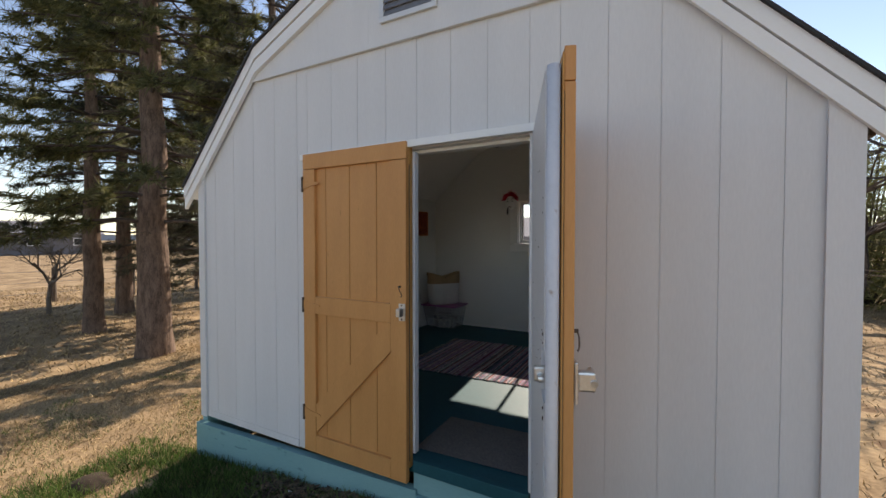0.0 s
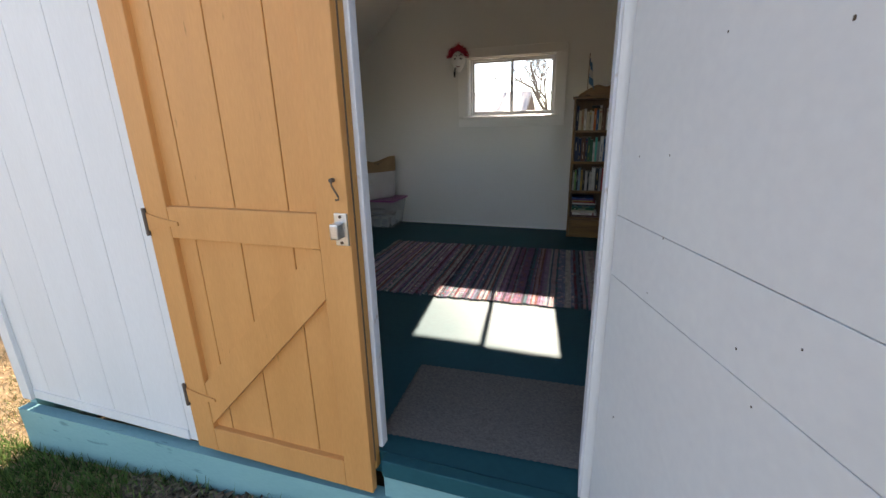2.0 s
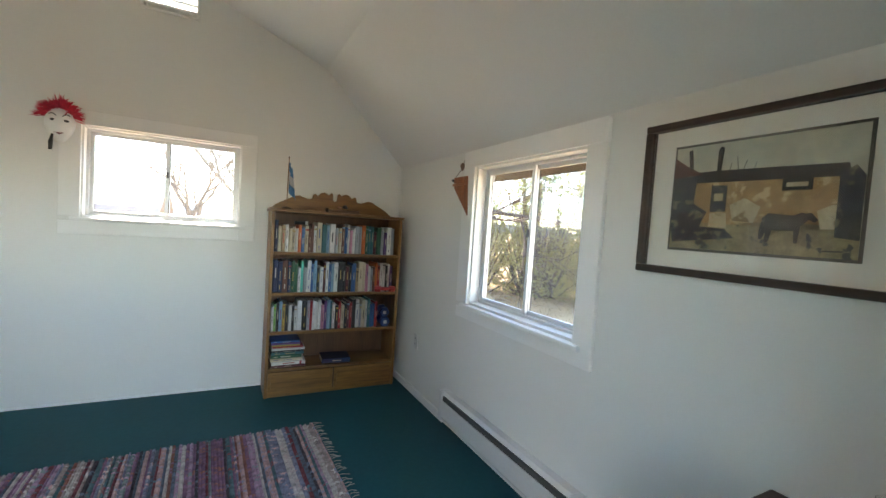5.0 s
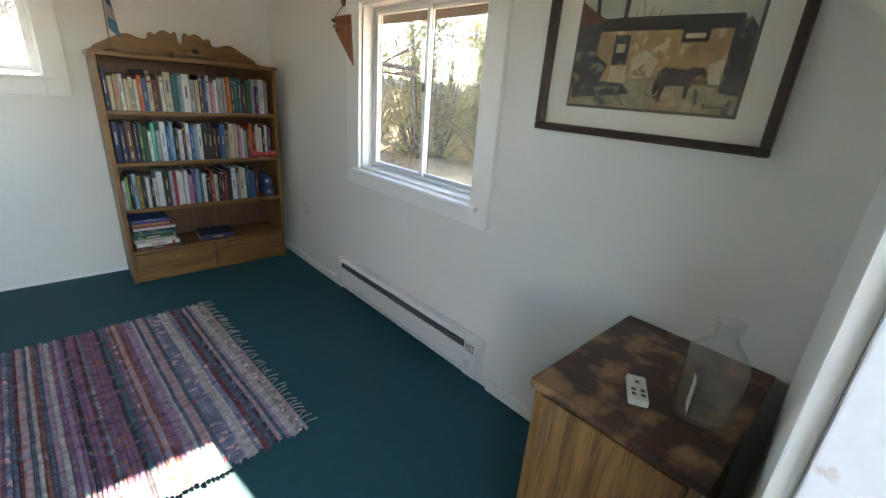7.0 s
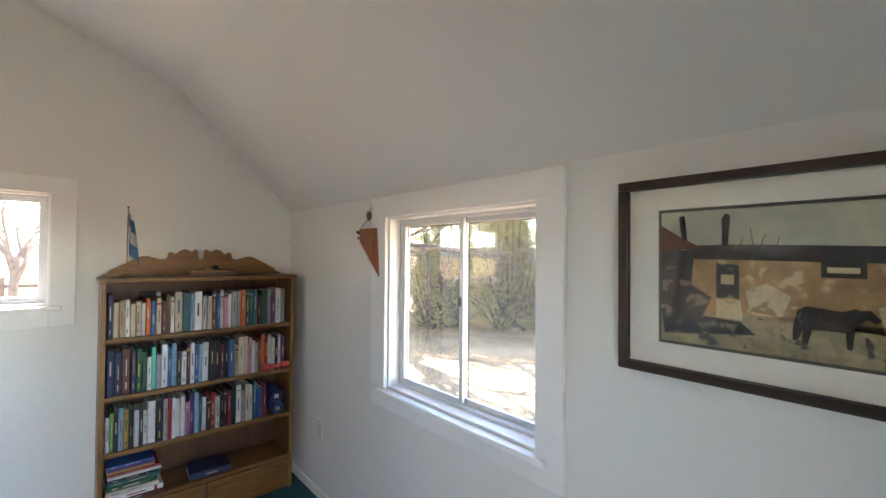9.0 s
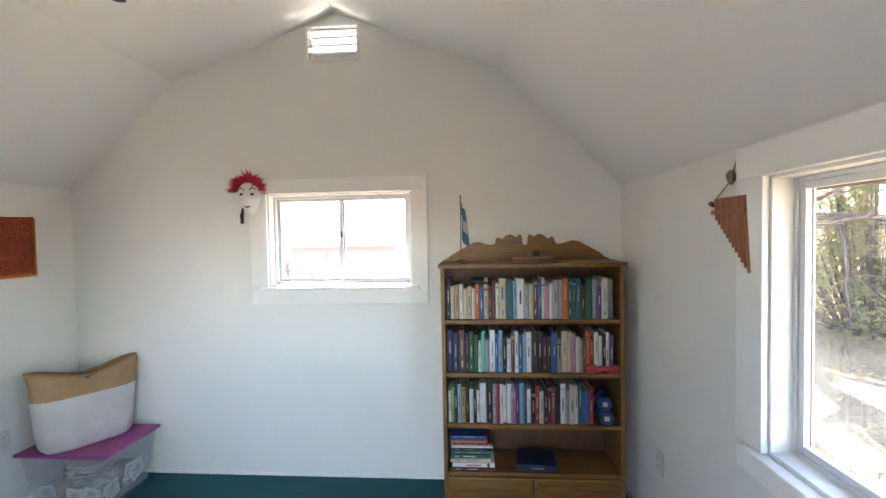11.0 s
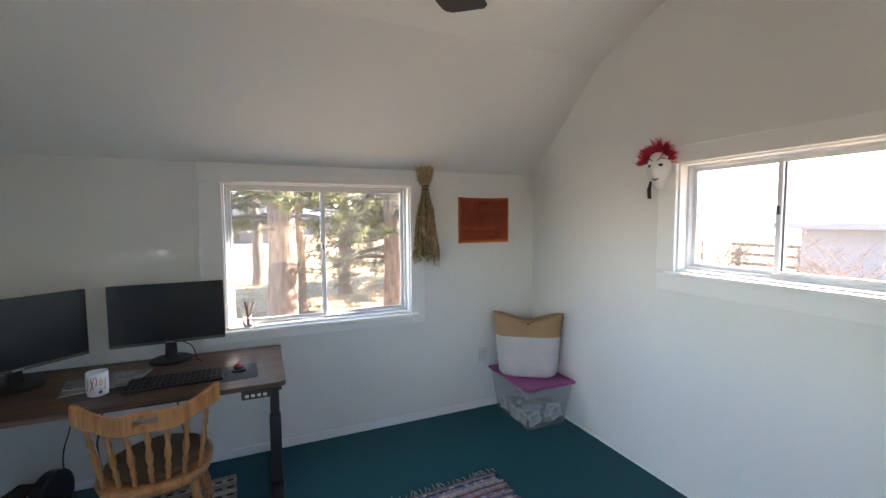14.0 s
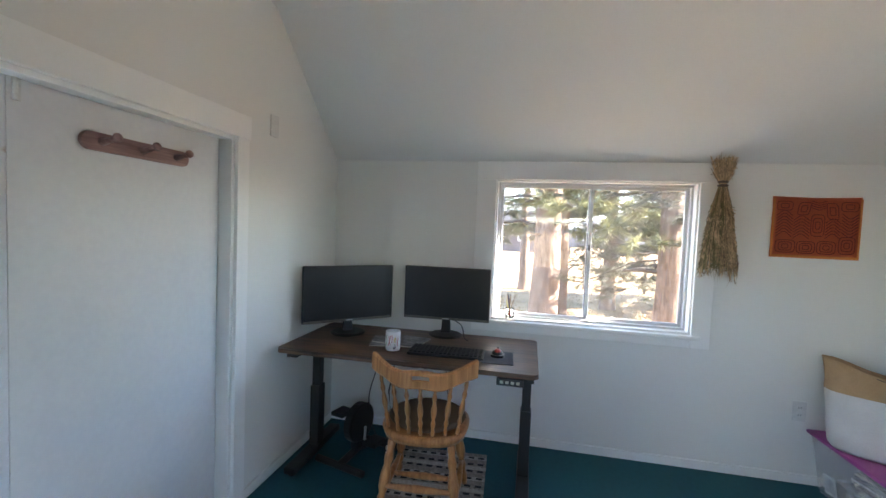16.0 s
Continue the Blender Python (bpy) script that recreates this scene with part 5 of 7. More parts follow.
# ---- ceiling fan ----
def ceiling_fan():
    ob = thing("ceiling_fan", "ceiling fan with three black blades and a frosted light", "fan", pose(0.09, 1.62, -0.088))
    part("canopy", lathe(bmesh.new(), [(0.015, 2.875), (0.06, 2.895), (0.07, 2.945), (0.07, 2.972)], 28), M_PEWTER, ob, smooth=True)
    part("downrod", tube(bmesh.new(), [(0, 0, 2.49), (0, 0, 2.88)], 0.012, 14), M_PEWTER, ob, smooth=True)
    part("motor_housing", lathe(bmesh.new(), [(0.03, 2.50), (0.075, 2.495), (0.095, 2.475), (0.10, 2.42), (0.118, 2.405), (0.118, 2.345), (0.125, 2.34), (0.125, 2.315), (0.115, 2.31)], 36), M_PEWTER, ob, smooth=False)
    part("trim_ring", lathe(bmesh.new(), [(0.121, 2.372), (0.126, 2.368), (0.126, 2.352), (0.121, 2.348)], 36), M_BLACK, ob)
    part("light_dome", lathe(bmesh.new(), [(0.114, 2.3098), (0.114, 2.295), (0.10, 2.262), (0.07, 2.238), (0.03, 2.226), (0.0, 2.224)], 36), M_FROST, ob, "unlit frosted glass dome", smooth=True)
    for a in (11, 131, 251):
        bm = bmesh.new()
        pts = [(0.10, -0.048), (0.20, -0.056), (0.55, -0.092), (0.596, -0.090), (0.614, -0.072), (0.632, 0.060), (0.622, 0.082), (0.600, 0.090), (0.55, 0.087), (0.20, 0.051), (0.10, 0.045)]
        prism(bm, pts, "z", -0.004, 0.004)
        b = part("blade", bm, M_FANBLADE, ob, "matt black fan blade", m=Matrix.Translation((0, 0, 2.385)) @ pose(0, 0, 0, 0, 0, a) @ pose(0, 0, 0, 9, 0, 0))
        part("blade_iron", cube((0.08, -0.02, -0.009), (0.19, 0.02, -0.0045), 0.003), M_PEWTER, b)
    return ob


ceiling_fan()


# ---- framed picture ----
def picture():
    y0, y1, z0, z1 = 0.304, 1.0, 1.197, 1.708
    ob = thing("framed_picture", "dark wooden framed print of an adobe house and a donkey", "picture", pose(XR - 0.001, 0, 0))
    M_FRAME = wood("dark_walnut_frame", (0.018, 0.009, 0.006), (0.045, 0.022, 0.014), rough=0.4, axis=1)
    M_MAT = surface("cream_mat_board", (0.85, 0.82, 0.75), (0.81, 0.78, 0.71), rough=0.85, scale=4, fine=200, bump=0.08)
    f = 0.024
    for lo, hi in (((y0, z0), (y1, z0 + f)), ((y0, z1 - f), (y1, z1)), ((y0, z0 + f), (y0 + f, z1 - f)), ((y1 - f, z0 + f), (y1, z1 - f))):
        part("frame_bar", cube((-0.030, lo[0], lo[1]), (0.0, hi[0], hi[1]), 0.005), M_FRAME, ob)
    part("mat_board", cube((-0.010, y0 + f - 0.002, z0 + f - 0.002), (-0.006, y1 - f + 0.002, z1 - f + 0.002)), M_MAT, ob, "cream mat board")
    a0, a1, b0, b1 = 0.408, 0.891, 1.288, 1.618
    M_LINE = surface("grey_inner_mat", (0.12, 0.11, 0.095), rough=0.8)
    part("inner_mat", cube((-0.0112, a0 - 0.008, b0 - 0.008), (-0.0101, a1 + 0.008, b1 + 0.008)), M_LINE, ob)
    art = part("print", cube((-0.0122, a0, b0), (-0.0113, a1, b1)), surface("print_sky", (0.60, 0.58, 0.46), (0.42, 0.43, 0.36), rough=0.7, scale=7, fine=40, bump=0.0), ob, "muted watercolour print")
    col = {n: surface("print_" + n, c, d, rough=0.7, scale=24, fine=110, bump=0.0, spots=s, spot_scale=30, spot_at=0.58)
           for n, c, d, s in (("adobe", (0.52, 0.33, 0.16), (0.32, 0.19, 0.09), (0.62, 0.47, 0.27)), ("roof", (0.035, 0.032, 0.03), (0.015, 0.014, 0.014), (0.07, 0.06, 0.05)), ("earth", (0.46, 0.37, 0.22), (0.20, 0.17, 0.11), (0.07, 0.07, 0.065)),
                              ("shade", (0.07, 0.075, 0.08), (0.025, 0.028, 0.034), (0.22, 0.19, 0.14)), ("rust", (0.16, 0.05, 0.03), (0.08, 0.03, 0.02), (0.03, 0.02, 0.02)), ("pale", (0.68, 0.60, 0.42), (0.50, 0.40, 0.24), (0.30, 0.21, 0.12)), ("donkey", (0.07, 0.055, 0.05), (0.03, 0.026, 0.026), (0.22, 0.18, 0.14)))}
    W, H = a1 - a0, b1 - b0

    def shape(n, pts, c, lay):
        # u to the right as one looks at the wall, v up, both 0 to 1
        q = [(a1 - W * u, b0 + H * v) for u, v in pts]
        part(n, prism(bmesh.new(), q, "x", -0.0122 - 0.0005 * lay, -0.0121 - 0.0005 * (lay - 1)), col[c], art)

    shape("painted_ground", [(0, 0), (1, 0), (1, 0.24), (0.6, 0.27), (0.3, 0.24), (0, 0.3)], "earth", 1)
    shape("painted_wall", [(0.14, 0.26), (0.92, 0.20), (0.92, 0.66), (0.14, 0.66)], "adobe", 1)
    shape("painted_roof", [(0.12, 0.64), (0.95, 0.62), (0.93, 0.72), (0.6, 0.735), (0.3, 0.745), (0.12, 0.74)], "roof", 2)
    shape("painted_eave", [(0.90, 0.16), (1.0, 0.14), (1.0, 0.62), (0.96, 0.70), (0.90, 0.64)], "shade", 3)
    shape("painted_shed", [(0, 0.28), (0.14, 0.26), (0.16, 0.70), (0, 0.72)], "shade", 3)
    shape("painted_shed_roof", [(0, 0.70), (0.20, 0.72), (0.10, 0.80), (0, 0.90)], "rust", 4)
    shape("painted_shadow", [(0.02, 0.06), (0.42, 0.12), (0.36, 0.20), (0.2, 0.22), (0.24, 0.36), (0.15, 0.44), (0, 0.24)], "shade", 4)
    shape("painted_window", [(0.26, 0.36), (0.355, 0.36), (0.355, 0.60), (0.26, 0.61)], "shade", 3)
    shape("painted_pane", [(0.28, 0.46), (0.335, 0.46), (0.335, 0.53), (0.28, 0.53)], "pale", 4)
    shape("painted_door", [(0.26, 0.22), (0.37, 0.21), (0.36, 0.35), (0.26, 0.35)], "pale", 3)
    shape("painted_window", [(0.65, 0.53), (0.79, 0.53), (0.79, 0.63), (0.65, 0.63)], "roof", 3)
    shape("painted_pane", [(0.67, 0.56), (0.77, 0.56), (0.77, 0.595), (0.67, 0.595)], "pale", 4)
    shape("painted_patch", [(0.40, 0.28), (0.52, 0.26), (0.55, 0.40), (0.46, 0.48), (0.38, 0.42)], "pale", 3)
    shape("painted_patch", [(0.84, 0.22), (0.90, 0.22), (0.90, 0.42), (0.82, 0.36)], "pale", 3)
    shape("painted_chimney", [(0.105, 0.78), (0.13, 0.77), (0.115, 0.97), (0.09, 0.96)], "roof", 5)
    shape("painted_chimney", [(0.285, 0.74), (0.31, 0.74), (0.32, 0.95), (0.30, 0.97), (0.285, 0.93)], "roof", 5)
    shape("painted_donkey", [(0.555, 0.20), (0.57, 0.31), (0.60, 0.345), (0.72, 0.325), (0.755, 0.35), (0.77, 0.34), (0.80, 0.345), (0.83, 0.29), (0.815, 0.27), (0.79, 0.29), (0.755, 0.24), (0.745, 0.10), (0.73, 0.10), (0.725, 0.20), (0.62, 0.20), (0.605, 0.10), (0.585, 0.10), (0.59, 0.19), (0.57, 0.12), (0.555, 0.12)], "donkey", 5)
    for x, dx, v in ((0.36, 0.012, 0.80), (0.41, -0.01, 0.86), (0.44, 0.02, 0.82), (0.50, 0.01, 0.79)):
        shape("painted_twig", [(x, 0.74), (x + 0.003, 0.74), (x + dx + 0.002, v), (x + dx, v)], "roof", 6)
    shape("painted_signature", [(0.86, 0.045), (0.97, 0.05), (0.97, 0.06), (0.86, 0.055)], "donkey", 5)
    g = part("glazing", sheet((-0.0185, y0 + f - 0.001, z0 + f - 0.001), (-0.0185, y1 - f + 0.001, z1 - f + 0.001)), M_CLEAR, ob, "reflecting picture glass")
    g.visible_shadow = False
    return ob


picture()


# ---- pan flute, plates, heater ----
M_CANE = wood("reddish_cane", (0.22, 0.065, 0.022), (0.40, 0.13, 0.045), rough=0.45, axis=2, rand=0.15)
pf = thing("pan_flute", "reddish cane pan flute hanging on a cord", "pan flute", pose(XR - 0.02, 2.335, 1.64))
for k in range(12):
    y, L = 0.085 - k * 0.0145, 0.075 + 0.0155 * k
    part("cane_pipe", tube(bmesh.new(), [(0, y - 0.02 * (L / 0.2), -L), (0, y, 0.0)], 0.0072, 10), M_CANE, pf)
part("binding", cube((-0.012, -0.085, -0.055), (0.012, 0.100, -0.040), 0.003), M_CANE, pf)
part("tail", tube(bmesh.new(), [(0, 0.10, -0.02), (0, 0.12, -0.014)], 0.009, 8), M_BLACK, pf)
part("cord", tube(bmesh.new(), [(0, 0.085, 0.0), (0.004, 0.01, 0.055), (0.012, -0.012, 0.125), (0.006, -0.03, 0.06), (0, -0.075, 0.0)], 0.0022, 6), surface("grey_cord", (0.2, 0.17, 0.14), rough=0.9), pf)
part("tassel", lathe(bmesh.new(), [(0.003, 0.04), (0.012, 0.055), (0.016, 0.075), (0.006, 0.09)], 10), surface("knotted_wool", (0.25, 0.15, 0.11), rough=0.95, fine=200, bump=0.6), pf)


def wall_plate(at, label, category, slots=True):
    ob = thing("wall_plate", label, category, at)
    part("plate", cube((-0.036, -0.006, -0.058), (0.036, 0.0, 0.058), 0.003), M_PLATE, ob)
    if slots:
        for z in (-0.022, 0.022):
            s = part("socket", rounded(bmesh.new(), -0.016, 0.016, -0.014, 0.014, 0, 0.002, 0.008), M_PLATE, ob, m=pose(0, -0.006, z, 90, 0, 0))
            for x in (-0.006, 0.006):
                part("slot", cube((x - 0.0012, -0.005, 0.0021), (x + 0.0012, 0.004, 0.0026)), M_TRACK, s)
    part("screw", tube(bmesh.new(), [(0, -0.0072, 0), (0, -0.0058, 0)], 0.003, 8), M_CHROME, ob)
    return ob


wall_plate(pose(XL + 0.0005, 2.972, 0.43, 0, 0, 90), "ivory electrical outlet on the wall", "outlet")
wall_plate(pose(XR - 0.0005, 2.918, 0.418, 0, 0, -90), "ivory electrical outlet on the wall", "outlet")
wall_plate(pose(-1.028, 0.0005, 1.93, 0, 0, 180), "blank ivory cover plate on the wall", "cover plate", False)


def heater():
    ob = thing("baseboard_heater", "long white electric baseboard heater", "heater", pose(XR - 0.0005, 1.115, 0.040))
    L = 1.245
    part("back_plate", cube((-0.012, 0, 0.022), (0.0, L, 0.205), 0.002), M_ENAMEL, ob)
    bm = bmesh.new()
    prism_pts = [(-0.012, 0.206), (-0.046, 0.206), (-0.062, 0.190), (-0.058, 0.186), (-0.044, 0.200), (-0.012, 0.200)]
    v0 = [bm.verts.new((x, 0.075, z)) for x, z in prism_pts]
    v1 = [bm.verts.new((x, L - 0.035, z)) for x, z in prism_pts]
    bm.faces.new(v0)
    bm.faces.new(v1[::-1])
    for i in range(6):
        bm.faces.new((v0[i], v1[i], v1[(i + 1) % 6], v0[(i + 1) % 6]))
    part("top_cover", bm, M_ENAMEL, ob)
    part("front_panel", cube((-0.066, 0.075, 0.045), (-0.058, L - 0.035, 0.150), 0.003), M_ENAMEL, ob)
    part("fin_pack", cube((-0.056, 0.075, 0.06), (-0.013, L - 0.035, 0.175)), M_TRACK, ob, "dark slot over the heating fins")
    part("lower_lip", cube((-0.058, 0.075, 0.022), (-0.012, L - 0.035, 0.032), 0.002), M_ENAMEL, ob)
    e = part("control_end", cube((-0.067, 0.0, 0.02), (-0.0125, 0.074, 0.207), 0.004), M_ENAMEL, ob)
    part("end_cap", cube((-0.067, L - 0.034, 0.02), (-0.0125, L, 0.207), 0.004), M_ENAMEL, ob)
    part("dial", tube(bmesh.new(), [(-0.068, 0.037, 0.085), (-0.08, 0.037, 0.085)], 0.018, 18), M_PLATE, e, "round thermostat dial")
    for i in range(3):
        for j in range(4):
            part("vent_slot", cube((-0.0685, 0.012 + 0.014 * j, 0.15 + 0.014 * i), (-0.0672, 0.021 + 0.014 * j, 0.158 + 0.014 * i)), M_TRACK, e)
    return ob


heater()


# ---- side cabinet, jug, remote ----
CT = 0.655
cb = thing("side_cabinet", "golden oak cabinet with a worn dark wooden top", "cabinet", pose(0, 0, 0))
part("top", cube((1.168, 0.130, CT - 0.024), (1.708, 0.530, CT), 0.006), M_CABTOP, cb, "scuffed dark walnut-stained top")
part("side_panel", cube((1.195, 0.500, 0.0), (1.70, 0.518, CT - 0.0245), 0.002), M_CABSIDE, cb)
part("side_panel", cube((1.195, 0.145, 0.0), (1.70, 0.163, CT - 0.0245), 0.002), M_CABSIDE, cb)
part("back_panel", cube((1.69, 0.164, 0.02), (1.70, 0.499, CT - 0.0245)), M_CABSIDE, cb)
d = part("door", cube((1.182, 0.167, 0.06), (1.1975, 0.496, CT - 0.04), 0.003), M_CABSIDE, cb)
part("knob", lathe(bmesh.new(), [(0.006, 0), (0.006, 0.012), (0.014, 0.018), (0.012, 0.028), (0, 0.03)], 14), M_OAK, d, m=pose(1.182, 0.195, 0.34, 0, -90, 0), smooth=True)
part("post", tube(bmesh.new(), [(1.192, 0.509, 0.0), (1.192, 0.509, CT - 0.025)], 0.012, 12), M_OAK, cb)
part("post", tube(bmesh.new(), [(1.192, 0.154, 0.0), (1.192, 0.154, CT - 0.025)], 0.012, 12), M_OAK, cb)
part("bottom", cube((1.20, 0.164, 0.04), (1.689, 0.499, 0.058)), M_CABSIDE, cb)
jg = thing("glass_jug", "old clear glass milk jug standing on the cabinet", "jug", pose(1.372, 0.215, CT + 0.0005, 0, 0, 20) @ Matrix.Scale(0.92, 4))
bm = bmesh.new()
out = [(0.05, 0), (0.062, 0.008), (0.064, 0.02), (0.064, 0.15), (0.058, 0.175), (0.038, 0.20), (0.026, 0.215), (0.025, 0.235), (0.029, 0.240), (0.030, 0.256), (0.027, 0.258), (0.024, 0.256), (0.0225, 0.236), (0.0235, 0.216), (0.035, 0.197), (0.055, 0.172), (0.060, 0.148), (0.060, 0.022), (0.052, 0.012), (0.0, 0.010)]
lathe(bm, out, 28)
for v in bm.verts:
    if v.co.z < 0.19:
        a = math.atan2(v.co.y, v.co.x)
        k = 1 + 0.10 * abs(math.sin(2 * a)) ** 2
        v.co.x, v.co.y = v.co.x * k, v.co.y * k
part("bottle", bm, pane_glass("jug_glass", 0.015, 0.05), jg, smooth=True)
part("paper_strip", cube((-0.030, 0.030, 0.011), (0.012, 0.0312, 0.10)), M_PAPER, jg)
rc = thing("remote_control", "small white remote control on the cabinet", "remote control", pose(1.325, 0.338, CT + 0.0005, 0, 0, 118))
part("case", cube((-0.022, -0.05, 0), (0.022, 0.05, 0.018), 0.005), M_PLATE, rc)
for k, (x, y) in enumerate(((-0.01, 0.03), (0.01, 0.03), (-0.01, 0.012), (0.01, 0.012), (0.0, -0.02))):
    part("button", cube((x - 0.005, y - 0.005, 0.0181), (x + 0.005, y + 0.005, 0.0195), 0.001), M_TRACK, rc)

# ---- storage tub and bag ----
M_TUB = surface("clear_cloudy_plastic", (0.78, 0.79, 0.80), (0.70, 0.71, 0.73), rough=0.22, scale=4, fine=60, bump=0.04)
see, blend = M_TUB.node_tree.nodes.new("ShaderNodeBsdfTransparent"), M_TUB.node_tree.nodes.new("ShaderNodeMixShader")
blend.inputs["Fac"].default_value = 0.17
M_TUB.node_tree.links.new(see.outputs["BSDF"], blend.inputs[1])
M_TUB.node_tree.links.new(M_TUB.node_tree.nodes["Principled BSDF"].outputs["BSDF"], blend.inputs[2])
M_TUB.node_tree.links.new(blend.outputs["Shader"], M_TUB.node_tree.nodes["Material Output"].inputs["Surface"])
M_LID = surface("magenta_plastic", (0.33, 0.055, 0.24), (0.28, 0.045, 0.20), rough=0.38, scale=4, fine=80, bump=0.06)
tb = thing("storage_tub", "clear plastic storage tub with a magenta lid full of papers", "storage tub", pose(-1.505, 3.222, 0.0))


def tub_shell(bm, xw, yw, z0, z1, k):
    t = 0.004
    outer0 = [bm.verts.new((sx * xw * k, sy * yw * k, z0)) for sx, sy in ((-1, -1), (1, -1), (1, 1), (-1, 1))]
    outer1 = [bm.verts.new((sx * xw, sy * yw, z1)) for sx, sy in ((-1, -1), (1, -1), (1, 1), (-1, 1))]
    in1 = [bm.verts.new((sx * (xw - t), sy * (yw - t), z1)) for sx, sy in ((-1, -1), (1, -1), (1, 1), (-1, 1))]
    in0 = [bm.verts.new((sx * (xw * k - t), sy * (yw * k - t), z0 + t)) for sx, sy in ((-1, -1), (1, -1), (1, 1), (-1, 1))]
    for a, b in ((outer0, outer1), (outer1, in1), (in1, in0)):
        for i in range(4):
            bm.faces.new((a[i], a[(i + 1) % 4], b[(i + 1) % 4], b[i]))
    bm.faces.new(in0)
    bm.faces.new(outer0[::-1])
    return bm


part("tub", tub_shell(bmesh.new(), 0.262, 0.192, 0.001, 0.312, 0.82), M_TUB, tb, "cloudy clear plastic tub")
part("lid", cube((-0.283, -0.208, 0.3125), (0.283, 0.208, 0.332), 0.008), M_LID, tb, "magenta plastic lid")
rng = random.Random(9)
M_PHOTO = surface("mixed_print", (0.72, 0.72, 0.70), (0.16, 0.18, 0.22), rough=0.5, scale=22, fine=70, bump=0.0)
M_CLUTTER = surface("mixed_papers", (0.52, 0.47, 0.42), (0.20, 0.19, 0.19), rough=0.8, scale=16, fine=60, bump=0.2)
for k in range(16):
    x, y = rng.uniform(-0.14, 0.14), rng.uniform(-0.09, 0.09)
    z = 0.006 + 0.011 * k
    part("paper_stack", cube((-rng.uniform(0.07, 0.11), -rng.uniform(0.05, 0.075), 0), (rng.uniform(0.07, 0.11), rng.uniform(0.05, 0.075), 0.010), 0.001), (M_CLUTTER, M_PHOTO, M_PAPER)[k % 3], tb, m=pose(x * 0.8, y * 0.8, z, 0, 0, rng.uniform(-30, 30)))
M_DARKBOX = surface("dark_card_box", (0.10, 0.105, 0.13), (0.06, 0.06, 0.08), rough=0.7, scale=12, fine=60, bump=0.1)
for lo, hi, mt in (((-0.18, -0.02, 0.006), (-0.02, 0.12, 0.16), M_DARKBOX), ((0.04, 0.02, 0.006), (0.17, 0.13, 0.14), M_CLUTTER), ((-0.14, -0.125, 0.006), (-0.06, -0.03, 0.11), M_CLUTTER)):
    part("packed_box", cube(lo, hi, 0.004), mt, tb)
for x, y, z, a, t in ((-0.125, -0.152, 0.03, 0, -9), (0.03, -0.150, 0.012, 0, 4), (0.125, -0.151, 0.022, 0, 12), (0.206, -0.09, 0.03, 90, -14), (0.207, 0.03, 0.07, 90, 8), (0.206, 0.10, 0.05, 90, -20)):
    ph = part("photo_mount", cube((-0.048, -0.001, 0.0), (0.048, 0.001, 0.105)), M_PLATE, tb, "white photo mount", m=pose(x, y, z, 0, 0, a) @ pose(0, 0, 0, 6, t, 0))
    part("photograph", cube((-0.036, -0.0022, 0.016), (0.036, -0.0012, 0.090)), M_PHOTO, ph)

M_CANVAS = surface("white_canvas", (0.66, 0.64, 0.62), (0.56, 0.54, 0.52), rough=0.9, scale=7, fine=230, bump=0.5, coarse_bump=0.5)
M_JUTE = surface("tan_jute", (0.42, 0.27, 0.145), (0.31, 0.195, 0.10), rough=0.95, scale=8, fine=230, bump=0.6, coarse_bump=0.4)


def tote():
    ob = thing("canvas_bag", "white canvas tote with a tan jute rim on the tub", "bag", pose(-1.525, 3.215, 0.3325, 0, 0, 56))
    n = 44

    def ring(bm, z, ax, ay, wob, ins=0.0, dip=0.0):
        vs = []
        for k in range(n):
            a = math.tau * k / n
            c, s = math.cos(a), math.sin(a)
            e = 0.62
            x = (ax - ins) * math.copysign(abs(c) ** e, c)
            y = (ay - ins) * math.copysign(abs(s) ** e, s)
            w = wob * noise.noise(Vector((c * 2, s * 2, z * 9)))
            zz = z - dip * max(0.0, 1 - (abs(c) / 0.75)) ** 1.5 + dip * 0.12 * abs(c) ** 4
            vs.append(bm.verts.new((x * (1 + w), y * (1 + w), zz)))
        return vs

    def skin(bm, rings):
        for a, b in zip(rings, rings[1:]):
            for k in range(n):
                bm.faces.new((a[k], a[(k + 1) % n], b[(k + 1) % n], b[k]))

    bm = bmesh.new()
    r = [ring(bm, z, ax, ay, 0.05) for z, ax, ay in ((0.004, 0.17, 0.085), (0.0, 0.20, 0.11), (0.02, 0.218, 0.125), (0.10, 0.23, 0.13), (0.20, 0.238, 0.122), (0.305, 0.246, 0.112))]
    skin(bm, r)
    bm.faces.new(r[0][::-1])
    part("canvas_body", bm, M_CANVAS, ob, "white canvas body", smooth=True)
    bm = bmesh.new()
    r = [ring(bm, 0.302, 0.245, 0.112, 0.05), ring(bm, 0.36, 0.252, 0.098, 0.05, dip=0.01), ring(bm, 0.43, 0.262, 0.066, 0.05, dip=0.038), ring(bm, 0.462, 0.266, 0.05, 0.04, dip=0.055),
         ring(bm, 0.460, 0.260, 0.044, 0.04, dip=0.055), ring(bm, 0.40, 0.248, 0.06, 0.05, dip=0.038), ring(bm, 0.32, 0.235, 0.09, 0.05)]
    skin(bm, r)
    part("jute_rim", bm, M_JUTE, ob, "tan jute rim", smooth=True)
    part("tie", tube(bmesh.new(), [(-0.05, -0.055, 0.405), (0.0, -0.062, 0.392), (0.05, -0.055, 0.41)], 0.004, 6), M_NAIL, ob)
    part("tie_knot", lathe(bmesh.new(), [(0.002, -0.01), (0.011, 0), (0.002, 0.012)], 8, (0, -0.064, 0.39)), M_NAIL, ob)
    return ob


tote()

